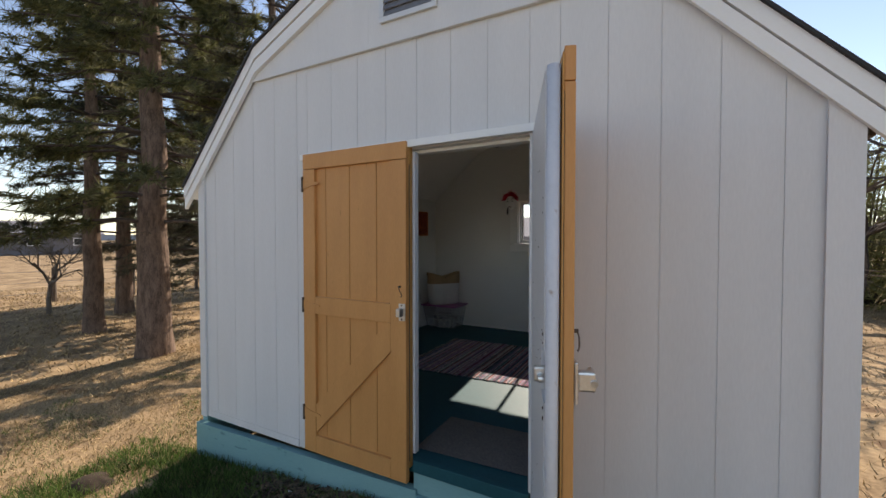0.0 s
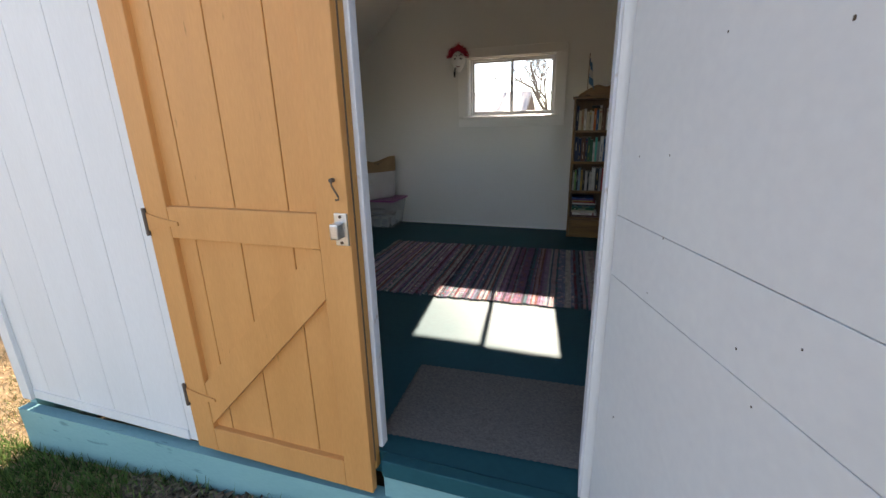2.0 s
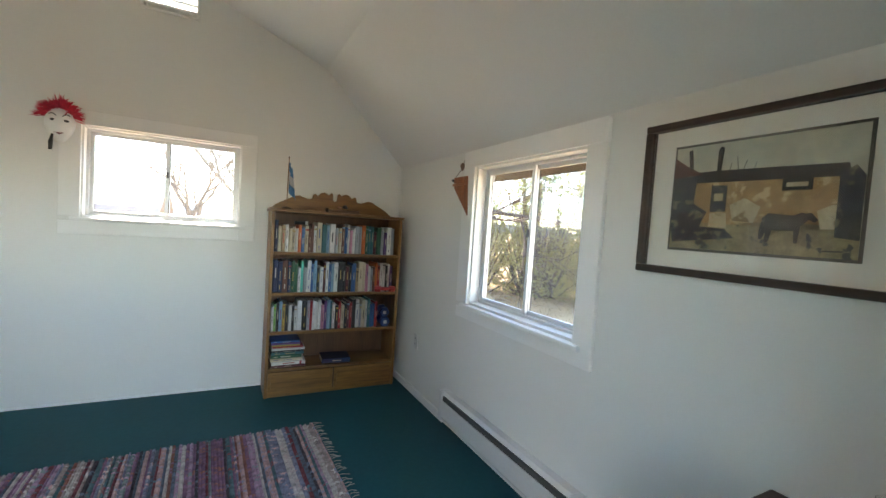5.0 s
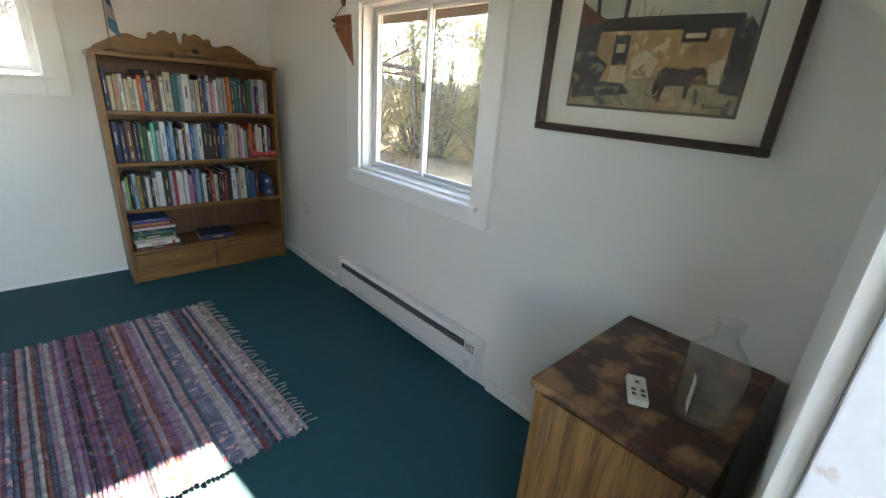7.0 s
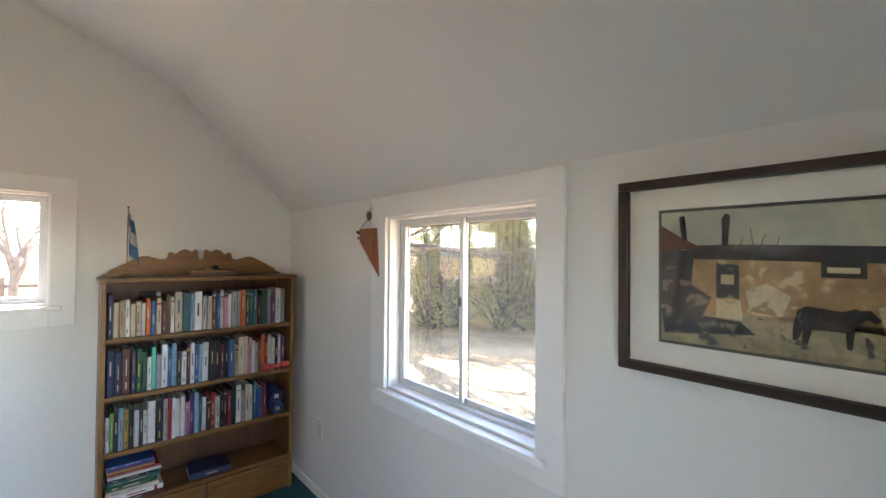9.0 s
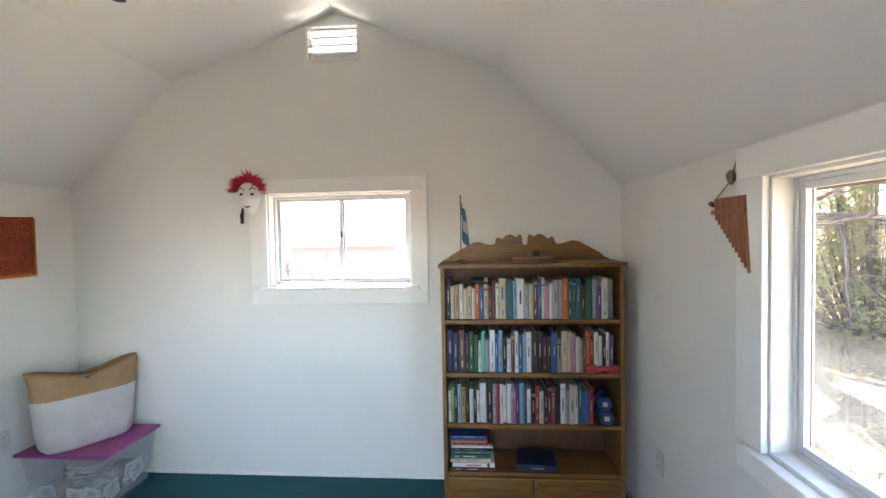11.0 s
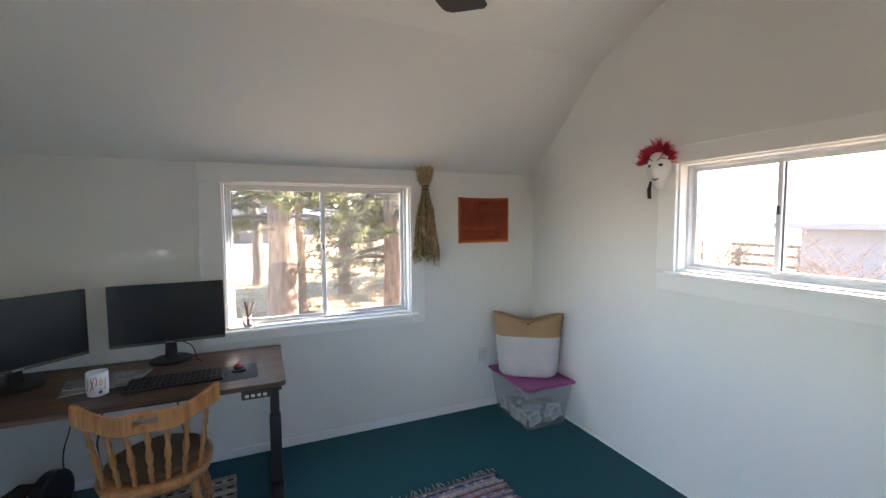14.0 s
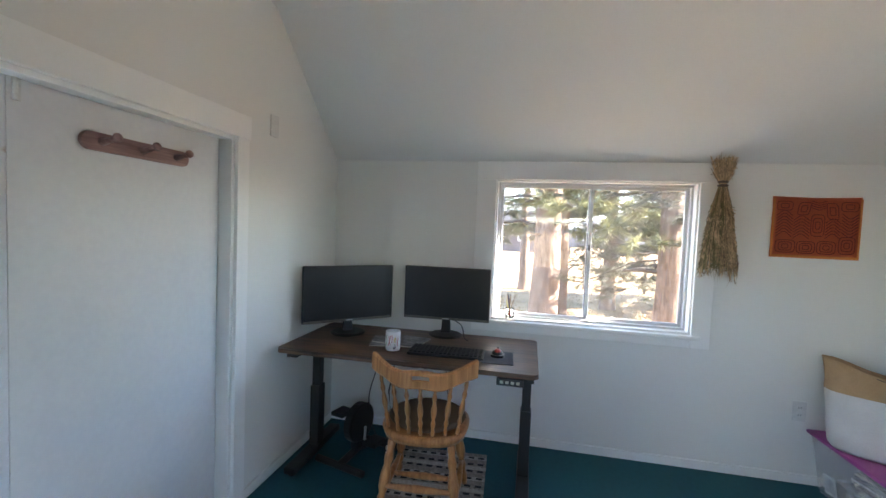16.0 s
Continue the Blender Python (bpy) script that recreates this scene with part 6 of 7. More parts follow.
# ---- wall hangings ----
M_STRAW = surface("dry_wheat_straw", (0.62, 0.47, 0.29), (0.34, 0.23, 0.135), rough=0.9, scale=20, fine=60, bump=0.3, island=0.6)
M_STRAWG = surface("dry_green_straw", (0.22, 0.20, 0.09), (0.13, 0.12, 0.05), rough=0.9, scale=20, fine=60, bump=0.3, island=0.3)
br = thing("wheat_bundle", "tied bundle of dried wheat hanging upside down", "dried wheat", pose(XL + 0.055, 2.462, 1.745))
rng = random.Random(21)
bm, bm2, bm3 = bmesh.new(), bmesh.new(), bmesh.new()
for k in range(300):
    a = rng.uniform(0, math.tau)
    rr = math.sqrt(rng.random())
    ex, ey = 0.055 * rr * math.cos(a), 0.118 * rr * math.sin(a) + rng.uniform(-0.016, 0.016)
    L = rng.choice((rng.uniform(0.24, 0.40), rng.uniform(0.36, 0.50), rng.uniform(0.42, 0.52), rng.uniform(0.44, 0.58)))
    p0 = Vector((0.016 * rr * math.cos(a), 0.02 * rr * math.sin(a), 0))
    p2 = Vector((ex, ey * (L / 0.55), -L))
    p1 = p0.lerp(p2, 0.5) + Vector((rng.uniform(-.01, .01), ey * 0.12, 0))
    t = bm2 if (ey < -0.01 and k % 2 == 0) or k % 9 == 0 else bm
    tube(t, [p0, p1, p2], [0.0015, 0.0016, 0.0012], 3, False)
    # the ear
    d = (p2 - p1).normalized()
    tube(t, [p2 - d * 0.10, p2 - d * 0.05 + Vector((rng.uniform(-.006, .006), rng.uniform(-.006, .006), 0)), p2], [0.0015, rng.uniform(0.002, 0.005), 0.001], 4, False)
    for _ in range(20):
        q = p0.lerp(p1, rng.uniform(0.5, 1.0)) if rng.random() < 0.2 else p1.lerp(p2, rng.random() ** 0.8)
        e = q + Vector((rng.uniform(-.020, .020), rng.gauss(0, 0.009), -rng.uniform(0.002, 0.034)))
        tube(t, [q, q.lerp(e, 0.5) + Vector((rng.uniform(-.005, .005), rng.uniform(-.006, .006), 0)), e], [0.0026, 0.0022, 0.0006], 3, False)
    if k % 3 == 0:
        tube(t, [p2, p2 + d * rng.uniform(0.03, 0.07) + Vector((0, rng.uniform(-.03, .03), 0))], [0.001, 0.0004], 3, False)
    up = p0 + Vector((p0.x * 1.5 + rng.uniform(-.012, .012), p0.y * 1.9 + rng.uniform(-.022, .022), rng.uniform(0.06, 0.165)))
    tube(bm3, [p0, up], [0.0018, 0.0014], 3, False)
    for _ in range(4):
        q = p0.lerp(up, rng.uniform(0.5, 1.0))
        tube(bm3, [q, q + Vector((rng.uniform(-.014, .014), rng.uniform(-.018, .018), rng.uniform(-0.008, 0.022)))], [0.0018, 0.0006], 3, False)
part("straw", bm, M_STRAW, br)["kind"] = "stuff"
part("green_straw", bm2, M_STRAWG, br, "greener dry stalks")["kind"] = "stuff"
part("cut_straw", bm3, M_STRAW, br)["kind"] = "stuff"
for z in (-0.010, 0.012):
    part("tie", lathe(bmesh.new(), [(0.020, z - 0.007), (0.027, z - 0.004), (0.028, z + 0.004), (0.020, z + 0.007)], 16), M_NAIL, br, "dark string tie")

M_BATIK = surface("rust_cloth", (0.68, 0.165, 0.075), (0.58, 0.13, 0.06), rough=0.92, scale=6, fine=260, bump=0.3)
M_BATIK_D = surface("dark_red_stitch", (0.27, 0.040, 0.032), (0.20, 0.030, 0.025), rough=0.92, scale=12, fine=200, bump=0.3)
M_BATIK_O = surface("orange_hem", (0.68, 0.24, 0.06), (0.58, 0.18, 0.045), rough=0.92, scale=6, fine=260, bump=0.3)
bt = thing("wall_hanging", "rust red stitched cloth panel with maze lines", "wall hanging", pose(XL + 0.0015, 2.75, 1.332))
BW_, BH_ = 0.445, 0.355
bm = bmesh.new()
N = 14
grid = [[bm.verts.new((0.004 + 0.004 * noise.noise(Vector((i * 0.5, j * 0.5, 0))), BW_ * i / N + 0.003 * noise.noise(Vector((j * 0.7, 9, 0))), BH_ * j / N + 0.006 * math.sin(i / N * 3.1) * (-1 if j == N else 0))) for i in range(N + 1)] for j in range(N + 1)]
for j in range(N):
    for i in range(N):
        bm.faces.new((grid[j][i], grid[j][i + 1], grid[j + 1][i + 1], grid[j + 1][i]))
bmesh.ops.solidify(bm, geom=list(bm.faces), thickness=0.002)
part("cloth", bm, M_BATIK, bt, smooth=True)
for lo, hi in (((0, 0), (BW_, 0.016)), ((0, 0.016), (0.012, BH_ - 0.01)), ((BW_ - 0.01, 0.016), (BW_, BH_ - 0.01))):
    part("hem", cube((0.009, lo[0], lo[1]), (0.0115, hi[0], hi[1]), 0.001), M_BATIK_O, bt, "orange hem")


def stitch(cy, cz, w, h, n, bend=0.0):
    """Nested outlines of stitching."""
    for k in range(n):
        f = 1 - k / n
        pts = []
        for i in range(25):
            a = math.tau * i / 24
            c, s = math.cos(a), math.sin(a)
            e = 0.45
            pts.append((0.0098, cy + w * f * math.copysign(abs(c) ** e, c) + bend * s * f, cz + h * f * math.copysign(abs(s) ** e, s)))
        bm = bmesh.new()
        tube(bm, pts, 0.0019, 4, False)
        part("stitch_line", bm, M_BATIK_D, bt)


def stitch_line(pts):
    part("stitch_line", tube(bmesh.new(), [(0.0098, y, z) for y, z in pts], 0.0019, 4, False), M_BATIK_D, bt)


def zigzags(y0, y1, z0, n, rise, step):
    """A column of nested chevrons, one over the other."""
    m = (y0 + y1) / 2
    for k in range(n):
        z = z0 + step * k
        stitch_line([(y0, z), (m - 0.008, z + rise), (m + 0.008, z + rise), (y1, z)])


stitch(0.075, 0.066, 0.050, 0.036, 3)
stitch(0.180, 0.062, 0.046, 0.034, 3)
stitch(0.282, 0.064, 0.046, 0.036, 3)
stitch(0.382, 0.080, 0.040, 0.048, 3)
stitch(0.062, 0.300, 0.040, 0.026, 2)
stitch(0.385, 0.300, 0.042, 0.026, 2)
stitch(0.232, 0.190, 0.034, 0.062, 3)
zigzags(0.022, 0.105, 0.120, 8, 0.030, 0.0175)
zigzags(0.110, 0.192, 0.112, 7, 0.026, 0.0175)
zigzags(0.272, 0.345, 0.118, 6, 0.026, 0.0175)
zigzags(0.350, 0.430, 0.155, 7, -0.026, 0.0175)
stitch(0.160, 0.285, 0.030, 0.036, 2, 0.01)
stitch(0.302, 0.272, 0.028, 0.046, 2, -0.01)
for k in range(4):
    stitch_line([(0.195, 0.330 - 0.013 * k), (0.232, 0.318 - 0.013 * k), (0.268, 0.330 - 0.013 * k)])


def jester_mask():
    ob = thing("mask", "white jester mask with a red feather crest hanging on the wall", "mask", pose(-0.562, Y1 - 0.002, 1.792, 0, 0, 8) @ Matrix.Scale(1.16, 4))
    bm = bmesh.new()
    bmesh.ops.create_uvsphere(bm, u_segments=28, v_segments=18, radius=1)
    for v in bm.verts:
        x, y, z = v.co
        w = 0.068 * (1 - 0.32 * max(0, -z) ** 1.4)
        yy = -0.062 * max(0, -y) if y < 0 else 0.0
        nose = math.exp(-((x / 0.2) ** 2 + ((z + 0.1) / 0.22) ** 2)) * 0.022 if y < 0 else 0
        v.co = Vector((x * w, yy - nose - 0.002, z * 0.105))
    part("face", bm, M_TRIM, ob, "glossy white mask face", smooth=True)
    for s in (-1, 1):
        part("eye_opening", lathe(bmesh.new(), [(0.001, 0), (0.012, 0.001), (0.0, 0.004)], 12), M_BLACK, ob, m=pose(s * 0.027, -0.0585, 0.012, 90, 0, s * 14) @ Matrix.Diagonal((1.0, 0.55, 1, 1)))
        part("brow", tube(bmesh.new(), [(s * 0.012, -0.062, 0.034), (s * 0.028, -0.060, 0.046), (s * 0.044, -0.050, 0.040)], 0.0022, 5), M_BLACK, ob)
    part("mouth", tube(bmesh.new(), [(-0.022, -0.050, -0.048), (0, -0.057, -0.056), (0.022, -0.050, -0.046)], [0.002, 0.005, 0.002], 6), surface("dark_red_lips", (0.20, 0.02, 0.03), rough=0.4), ob)
    part("black_tail", tube(bmesh.new(), [(-0.028, -0.045, -0.06), (-0.034, -0.048, -0.10), (-0.036, -0.04, -0.142)], [0.005, 0.010, 0.009], 8), M_BLACK, ob, "black ribbon tail")
    M_FEATHER = surface("red_feather", (0.62, 0.035, 0.075), (0.45, 0.02, 0.045), rough=0.85, scale=20, fine=90, bump=0.2, island=0.3)
    bm = bmesh.new()
    r = random.Random(2)
    for k in range(560):
        u = r.uniform(-1, 1)
        base = Vector((u * 0.062, -0.02 - 0.03 * r.random(), 0.075 - 0.05 * u * u + r.uniform(0, 0.02)))
        d = Vector((u * 0.9 + r.uniform(-.5, .5), r.uniform(-0.8, 0.1), r.uniform(-0.1, 1.0))).normalized()
        L = r.uniform(0.025, 0.070)
        tip = base + d * L - Vector((0, 0, 0.02 * abs(u)))
        sx = d.cross(Vector((0, 1, 0.3))).normalized() * 0.0022
        bm.faces.new([bm.verts.new(base - sx), bm.verts.new(base + sx), bm.verts.new(base.lerp(tip, 0.7) + sx * 1.3), bm.verts.new(tip)])
    part("feather_crest", bm, M_FEATHER, ob, "fluffy red feathers")
    return ob


jester_mask()

# ---- coat rack on the closed door, small hardware ----
M_ROSEWOOD = wood("pinkish_stained_wood", (0.21, 0.11, 0.10), (0.36, 0.22, 0.20), rough=0.4, axis=0)
cr = thing("coat_rack", "reddish wooden coat rack with three pegs on the door", "coat rack", pose(-0.292, -0.0635, 1.662, 0, 0, 180))
part("plate", rounded(bmesh.new(), -0.215, 0.215, -0.030, 0.030, 0, 0.016, 0.029), M_ROSEWOOD, cr, m=pose(0, 0.0, 0, 90, 0, 0))
for x in (-0.150, 0.0, 0.150):
    pg = part("peg", tube(bmesh.new(), [(x, -0.016, 0.0), (x, -0.05, 0.006), (x, -0.075, 0.014)], [0.013, 0.009, 0.011], 12), M_ROSEWOOD, cr, smooth=True)
    part("peg_knob", lathe(bmesh.new(), [(0.011, 0), (0.016, 0.005), (0.014, 0.014), (0, 0.017)], 14), M_ROSEWOOD, pg, m=pose(x, -0.073, 0.013, 75, 0, 0), smooth=True)
hg = thing("latch_plate", "zinc latch plate screwed to the top of the door", "latch", pose(0.095, -0.0635, 1.765, 0, 0, 180))
part("plate", cube((-0.018, -0.003, -0.035), (0.018, 0.0, 0.035), 0.001), M_CHROME, hg)
part("barrel", tube(bmesh.new(), [(0, -0.008, -0.035), (0, -0.008, 0.035)], 0.007, 10), M_CHROME, hg)


# ---- under the desk ----
def pedal_exerciser():
    ob = thing("pedal_exerciser", "black pedal exerciser standing under the desk", "pedal exerciser", pose(-1.36, 0.40, 0, 0, 0, -16))
    part("flywheel_housing", tube(bmesh.new(), [(0, -0.028, 0.215), (0, -0.022, 0.215), (0, 0.022, 0.215), (0, 0.028, 0.215)], [0.105, 0.118, 0.118, 0.105], 28), M_BLACK, ob)
    part("body", cube((-0.05, -0.026, 0.05), (0.05, 0.026, 0.16), 0.018), M_BLACK, ob)
    part("floor_bar", tube(bmesh.new(), [(-0.17, -0.17, 0.021), (-0.17, 0.17, 0.021)], 0.02, 12), M_BLACK, ob)
    part("floor_bar", tube(bmesh.new(), [(0.17, -0.17, 0.021), (0.17, 0.17, 0.021)], 0.02, 12), M_BLACK, ob)
    part("spine", tube(bmesh.new(), [(-0.17, 0, 0.025), (0, 0, 0.055), (0.17, 0, 0.025)], 0.022, 10), M_BLACK, ob)
    for s, z in ((-1, 0.25), (1, 0.13)):
        c = part("crank", tube(bmesh.new(), [(0, s * 0.05, 0.20), (0.02 * s, s * 0.06, z), (0.02 * s, s * 0.075, z)], 0.008, 8), M_CHROME, ob)
        part("pedal", cube((-0.045, min(s * 0.08, s * 0.17), z - 0.012), (0.065, max(s * 0.08, s * 0.17), z + 0.012), 0.005), M_BLACK, c)
    part("tension_knob", lathe(bmesh.new(), [(0.006, 0), (0.02, 0.01), (0.018, 0.025), (0, 0.028)], 12, (0.06, 0, 0.25)), M_BLACK, ob)
    return ob


pedal_exerciser()
ps = thing("power_strip", "black power strip hanging from its cable under the desk", "power strip", pose(-1.30, 0.62, 0.0))
part("strip", cube((-0.02, -0.03, 0.0), (0.02, 0.03, 0.17), 0.006), M_BLACK, ps)
for k in range(3):
    part("socket", cube((0.0202, -0.018, 0.03 + 0.04 * k), (0.0212, 0.018, 0.058 + 0.04 * k), 0.0005), M_LETTER, ps)
part("cable", tube(bmesh.new(), [(0, 0, 0.169), (0.01, 0.005, 0.3), (-0.01, -0.02, 0.45), (0, 0.01, 0.60), (-0.03, 0.02, DZ - 0.03)], 0.0045, 6), M_BLACK, ps)


def cable(pts, label):
    ob = thing("cable", label, "cable", pose(0, 0, 0), "cables behind the desk")
    sm = []
    pts = [Vector(p) for p in pts]
    for i in range(len(pts) - 1):
        p0, p1, p2, p3 = pts[max(i - 1, 0)], pts[i], pts[i + 1], pts[min(i + 2, len(pts) - 1)]
        for k in range(6):
            t = k / 6
            sm.append(0.5 * ((2 * p1) + (p2 - p0) * t + (2 * p0 - 5 * p1 + 4 * p2 - p3) * t * t + (3 * p1 - p0 - 3 * p2 + p3) * t ** 3))
    sm.append(pts[-1])
    part("wire", tube(bmesh.new(), sm, 0.0036, 6), M_BLACK, ob, smooth=True)


cable([(-1.70, 0.35, DZ - 0.04), (-1.72, 0.37, 0.45), (-1.70, 0.33, 0.25), (-1.66, 0.36, 0.10), (-1.62, 0.42, 0.006)], "thin black cable hanging behind the desk")
cable([(-1.38, 0.55, DZ - 0.07), (-1.30, 0.68, DZ - 0.11), (-1.36, 0.76, DZ - 0.06), (-1.28, 0.82, DZ - 0.12), (-1.37, 0.90, DZ - 0.07)], "tangled black cable under the desk top")
cable([(-1.37, 0.92, DZ - 0.07), (-1.40, 0.93, 0.50), (-1.45, 0.95, 0.30), (-1.5, 0.97, 0.15), (-1.55, 0.96, 0.006)], "black cable hanging to the floor")
cable([(-1.60, 0.93, DZ + 0.10), (-1.63, 0.97, DZ + 0.06), (-1.56, 1.0, DZ + 0.005), (-1.50, 1.03, DZ + 0.005)], "black cable behind the monitor on the desk")
adapter = thing("cable_adapter", "black power adapter under the desk top", "adapter", pose(-1.33, 0.72, DZ - 0.131))
part("adapter_body", cube((-0.03, -0.055, 0), (0.03, 0.055, 0.105), 0.006), M_BLACK, adapter)

# ---- outdoors ----
M_BARK = surface("pine_bark", (0.27, 0.19, 0.145), (0.09, 0.064, 0.05), rough=0.95, scale=7, fine=40, bump=0.9, stretch=(2.2, 2.2, 0.6), coarse_bump=1.0, spec=0.1)
M_BARK2 = surface("grey_bark", (0.14, 0.115, 0.10), (0.06, 0.048, 0.042), rough=0.95, scale=9, fine=50, bump=0.6, island=0.2, spec=0.1)
M_TWIG = surface("pale_dead_twigs", (0.25, 0.215, 0.18), (0.12, 0.10, 0.085), rough=0.95, scale=9, fine=50, bump=0.3, spec=0.1)
M_PINKTWIG = surface("pinkish_twigs", (0.30, 0.235, 0.20), (0.16, 0.12, 0.10), rough=0.9, scale=9, fine=50, bump=0.2, spec=0.1)
M_NEEDLE = surface("pine_needles", (0.19, 0.19, 0.080), (0.09, 0.10, 0.045), rough=0.7, scale=1.2, fine=9, bump=0.0, island=0.4, spec=0.3, thin=0.45)
M_SPRUCE = surface("spruce_needles", (0.15, 0.15, 0.105), (0.085, 0.085, 0.062), rough=0.75, scale=1.2, fine=9, bump=0.0, island=0.35, spec=0.25, thin=0.45)
M_JUNIPER = surface("juniper_leaves", (0.38, 0.36, 0.14), (0.20, 0.205, 0.08), rough=0.8, scale=1.5, fine=9, bump=0.0, island=0.4, spec=0.2, thin=0.5)


class Soup:
    """Loose triangles and tubes gathered for one mesh."""

    def __init__(self):
        self.v, self.f = [], []

    def tri(self, a, b, c):
        k = len(self.v)
        self.v += [tuple(a), tuple(b), tuple(c)]
        self.f.append((k, k + 1, k + 2))

    def stick(self, pts, radii, sides=4):
        k0 = len(self.v)
        for i, p in enumerate(pts):
            d = (pts[min(i + 1, len(pts) - 1)] - pts[max(i - 1, 0)])
            d = d.normalized() if d.length > 1e-9 else Vector((0, 0, 1))
            u = d.cross(Vector((0.3, 0.2, 1))).normalized()
            w = d.cross(u)
            for s in range(sides):
                a = math.tau * s / sides
                self.v.append(tuple(p + (u * math.cos(a) + w * math.sin(a)) * radii[i]))
        for i in range(len(pts) - 1):
            for s in range(sides):
                a, b = k0 + i * sides + s, k0 + i * sides + (s + 1) % sides
                self.f.append((a, b, b + sides, a + sides))

    def mesh(self, name, mat, smooth=False):
        me = bpy.data.meshes.new(name)
        me.from_pydata(self.v, [], self.f)
        me.materials.append(mat)
        if smooth:
            me.polygons.foreach_set("use_smooth", [True] * len(me.polygons))
        return me


def conifer(at, height_m, radius, label, seed, first=1.4, reach=2.6, whorls=26, needle=0.16, clumps=5, per=22, mat=None, droop=0.25, bare=0.35):
    """A tapered trunk, whorls of drooping limbs with side twigs, and bursts of needles along the twigs."""
    r = random.Random(seed)
    ob = thing("pine_tree", label, "tree", pose(*at))
    tr, cr_ = Soup(), Soup()
    n = 26
    pts = [Vector((0.10 * noise.noise(Vector((i * 0.3, seed, 0))), 0.10 * noise.noise(Vector((seed, i * 0.3, 5))), height_m * i / n)) for i in range(n + 1)]
    rad = [radius * (1 - 0.93 * i / n) * (1.25 if i == 0 else 1.0) for i in range(n + 1)]
    tr.stick(pts, rad, 14)
    for k in range(len(tr.v)):
        x, y, z = tr.v[k]
        q = 1 + 0.10 * noise.noise(Vector((x * 9, y * 9, z * 3)))
        c = pts[min(n, int(round(z / height_m * n)))]
        tr.v[k] = (c.x + (x - c.x) * q, c.y + (y - c.y) * q, z - (0.25 if k < 14 else 0))
    limbs = Soup()
    for wv in range(whorls):
        h = first + (height_m - first) * (wv / whorls) ** 0.9
        up = h / height_m
        for b in range(r.choice((3, 4, 4, 5))):
            a = r.uniform(0, math.tau)
            L = reach * (1 - 0.75 * up) * r.uniform(0.65, 1.15)
            d = Vector((math.cos(a), math.sin(a), 0))
            p0 = Vector((0, 0, h))
            ps = [p0 + d * (L * t) + Vector((0, 0, L * (0.18 * t - droop * 1.6 * t * t + 0.12 * t ** 3)) ) + Vector((r.uniform(-.05, .05), r.uniform(-.05, .05), r.uniform(-.04, .04))) * t for t in (0, 0.25, 0.5, 0.75, 1.0)]
            limbs.stick(ps, [0.035 * (1 - up * 0.6), 0.026, 0.018, 0.012, 0.005], 4)
            for c in range(clumps):
                t = r.uniform(bare, 1.0)
                i = min(3, int(t * 4))
                q = ps[i].lerp(ps[i + 1], t * 4 - i)
                side = Vector((-d.y, d.x, 0)) * r.choice((-1, 1))
                tw = q + (side * r.uniform(0.2, 0.55) + d * r.uniform(0.1, 0.4) + Vector((0, 0, r.uniform(-0.18, 0.12)))) * (0.45 + 0.4 * (1 - up))
                limbs.stick([q, tw], [0.008, 0.003], 3)
                for cl in (q.lerp(tw, 0.55), tw):
                    ax = (tw - q).normalized()
                    for s in range(per):
                        nd = (ax * r.uniform(0.1, 1.0) + Vector((r.gauss(0, 1), r.gauss(0, 1), r.gauss(0, 0.8))) * 0.62).normalized()
                        base = cl + ax * r.uniform(-0.08, 0.06)
                        wv_ = nd.cross(Vector((r.random(), r.random(), r.random()))).normalized() * (needle * 0.045)
                        tip = base + nd * needle * r.uniform(0.7, 1.15)
                        cr_.tri(base - wv_, base + wv_, tip)
        if r.random() < 0.7 and h < height_m * 0.45:
            a = r.uniform(0, math.tau)
            d = Vector((math.cos(a), math.sin(a), r.uniform(-0.3, 0.1)))
            p = Vector((0, 0, h - 0.2))
            ps = [p, p + d * 0.5, p + d * 0.9 + Vector((0, 0, r.uniform(-.2, .1))), p + d * 1.2 + Vector((0, 0, -0.2))]
            limbs.stick(ps, [0.018, 0.012, 0.007, 0.003], 3)
    part("trunk", tr.mesh("trunk", M_BARK, True), M_BARK, ob, "rough furrowed bark")
    part("limbwork", limbs.mesh("limbs", M_BARK2), M_BARK2, ob)
    part("crown", cr_.mesh("crown", mat or M_NEEDLE), mat or M_NEEDLE, ob, "tufts of long green needles")
    return ob


def gz(x, y):
    return (x, y, ground_z(x, y) - 0.02)


conifer(gz(-6.38, 1.68), 11.0, 0.27, "tall ponderosa pine with a thick furrowed trunk", 1, first=2.3, reach=2.8, whorls=28, needle=0.22, clumps=13, per=26, droop=0.28)
conifer(gz(-5.35, 3.30), 9.0, 0.19, "pine tree with grey-green drooping branches", 2, first=1.6, reach=2.0, whorls=24, needle=0.14, clumps=11, per=24, mat=M_SPRUCE, droop=0.32)
conifer(gz(-8.8, -1.3), 10.0, 0.24, "dark pine tree beside the lawn", 3, first=3.0, reach=3.0, whorls=24, needle=0.21, clumps=10, per=22, droop=0.22)
conifer(gz(-12.2, 3.75), 10.0, 0.22, "pine tree farther across the lawn", 4, first=1.9, reach=3.0, whorls=32, needle=0.26, clumps=13, per=20, mat=M_SPRUCE)
conifer(gz(-13.0, 6.8), 9.0, 0.2, "pine tree farther across the lawn", 5, first=1.4, reach=2.8, whorls=30, needle=0.26, clumps=13, per=20, mat=M_SPRUCE)
conifer(gz(-15.0, 12.5), 10.0, 0.2, "pine tree farther across the lawn", 6, first=1.4, reach=2.8, whorls=30, needle=0.26, clumps=13, per=20)
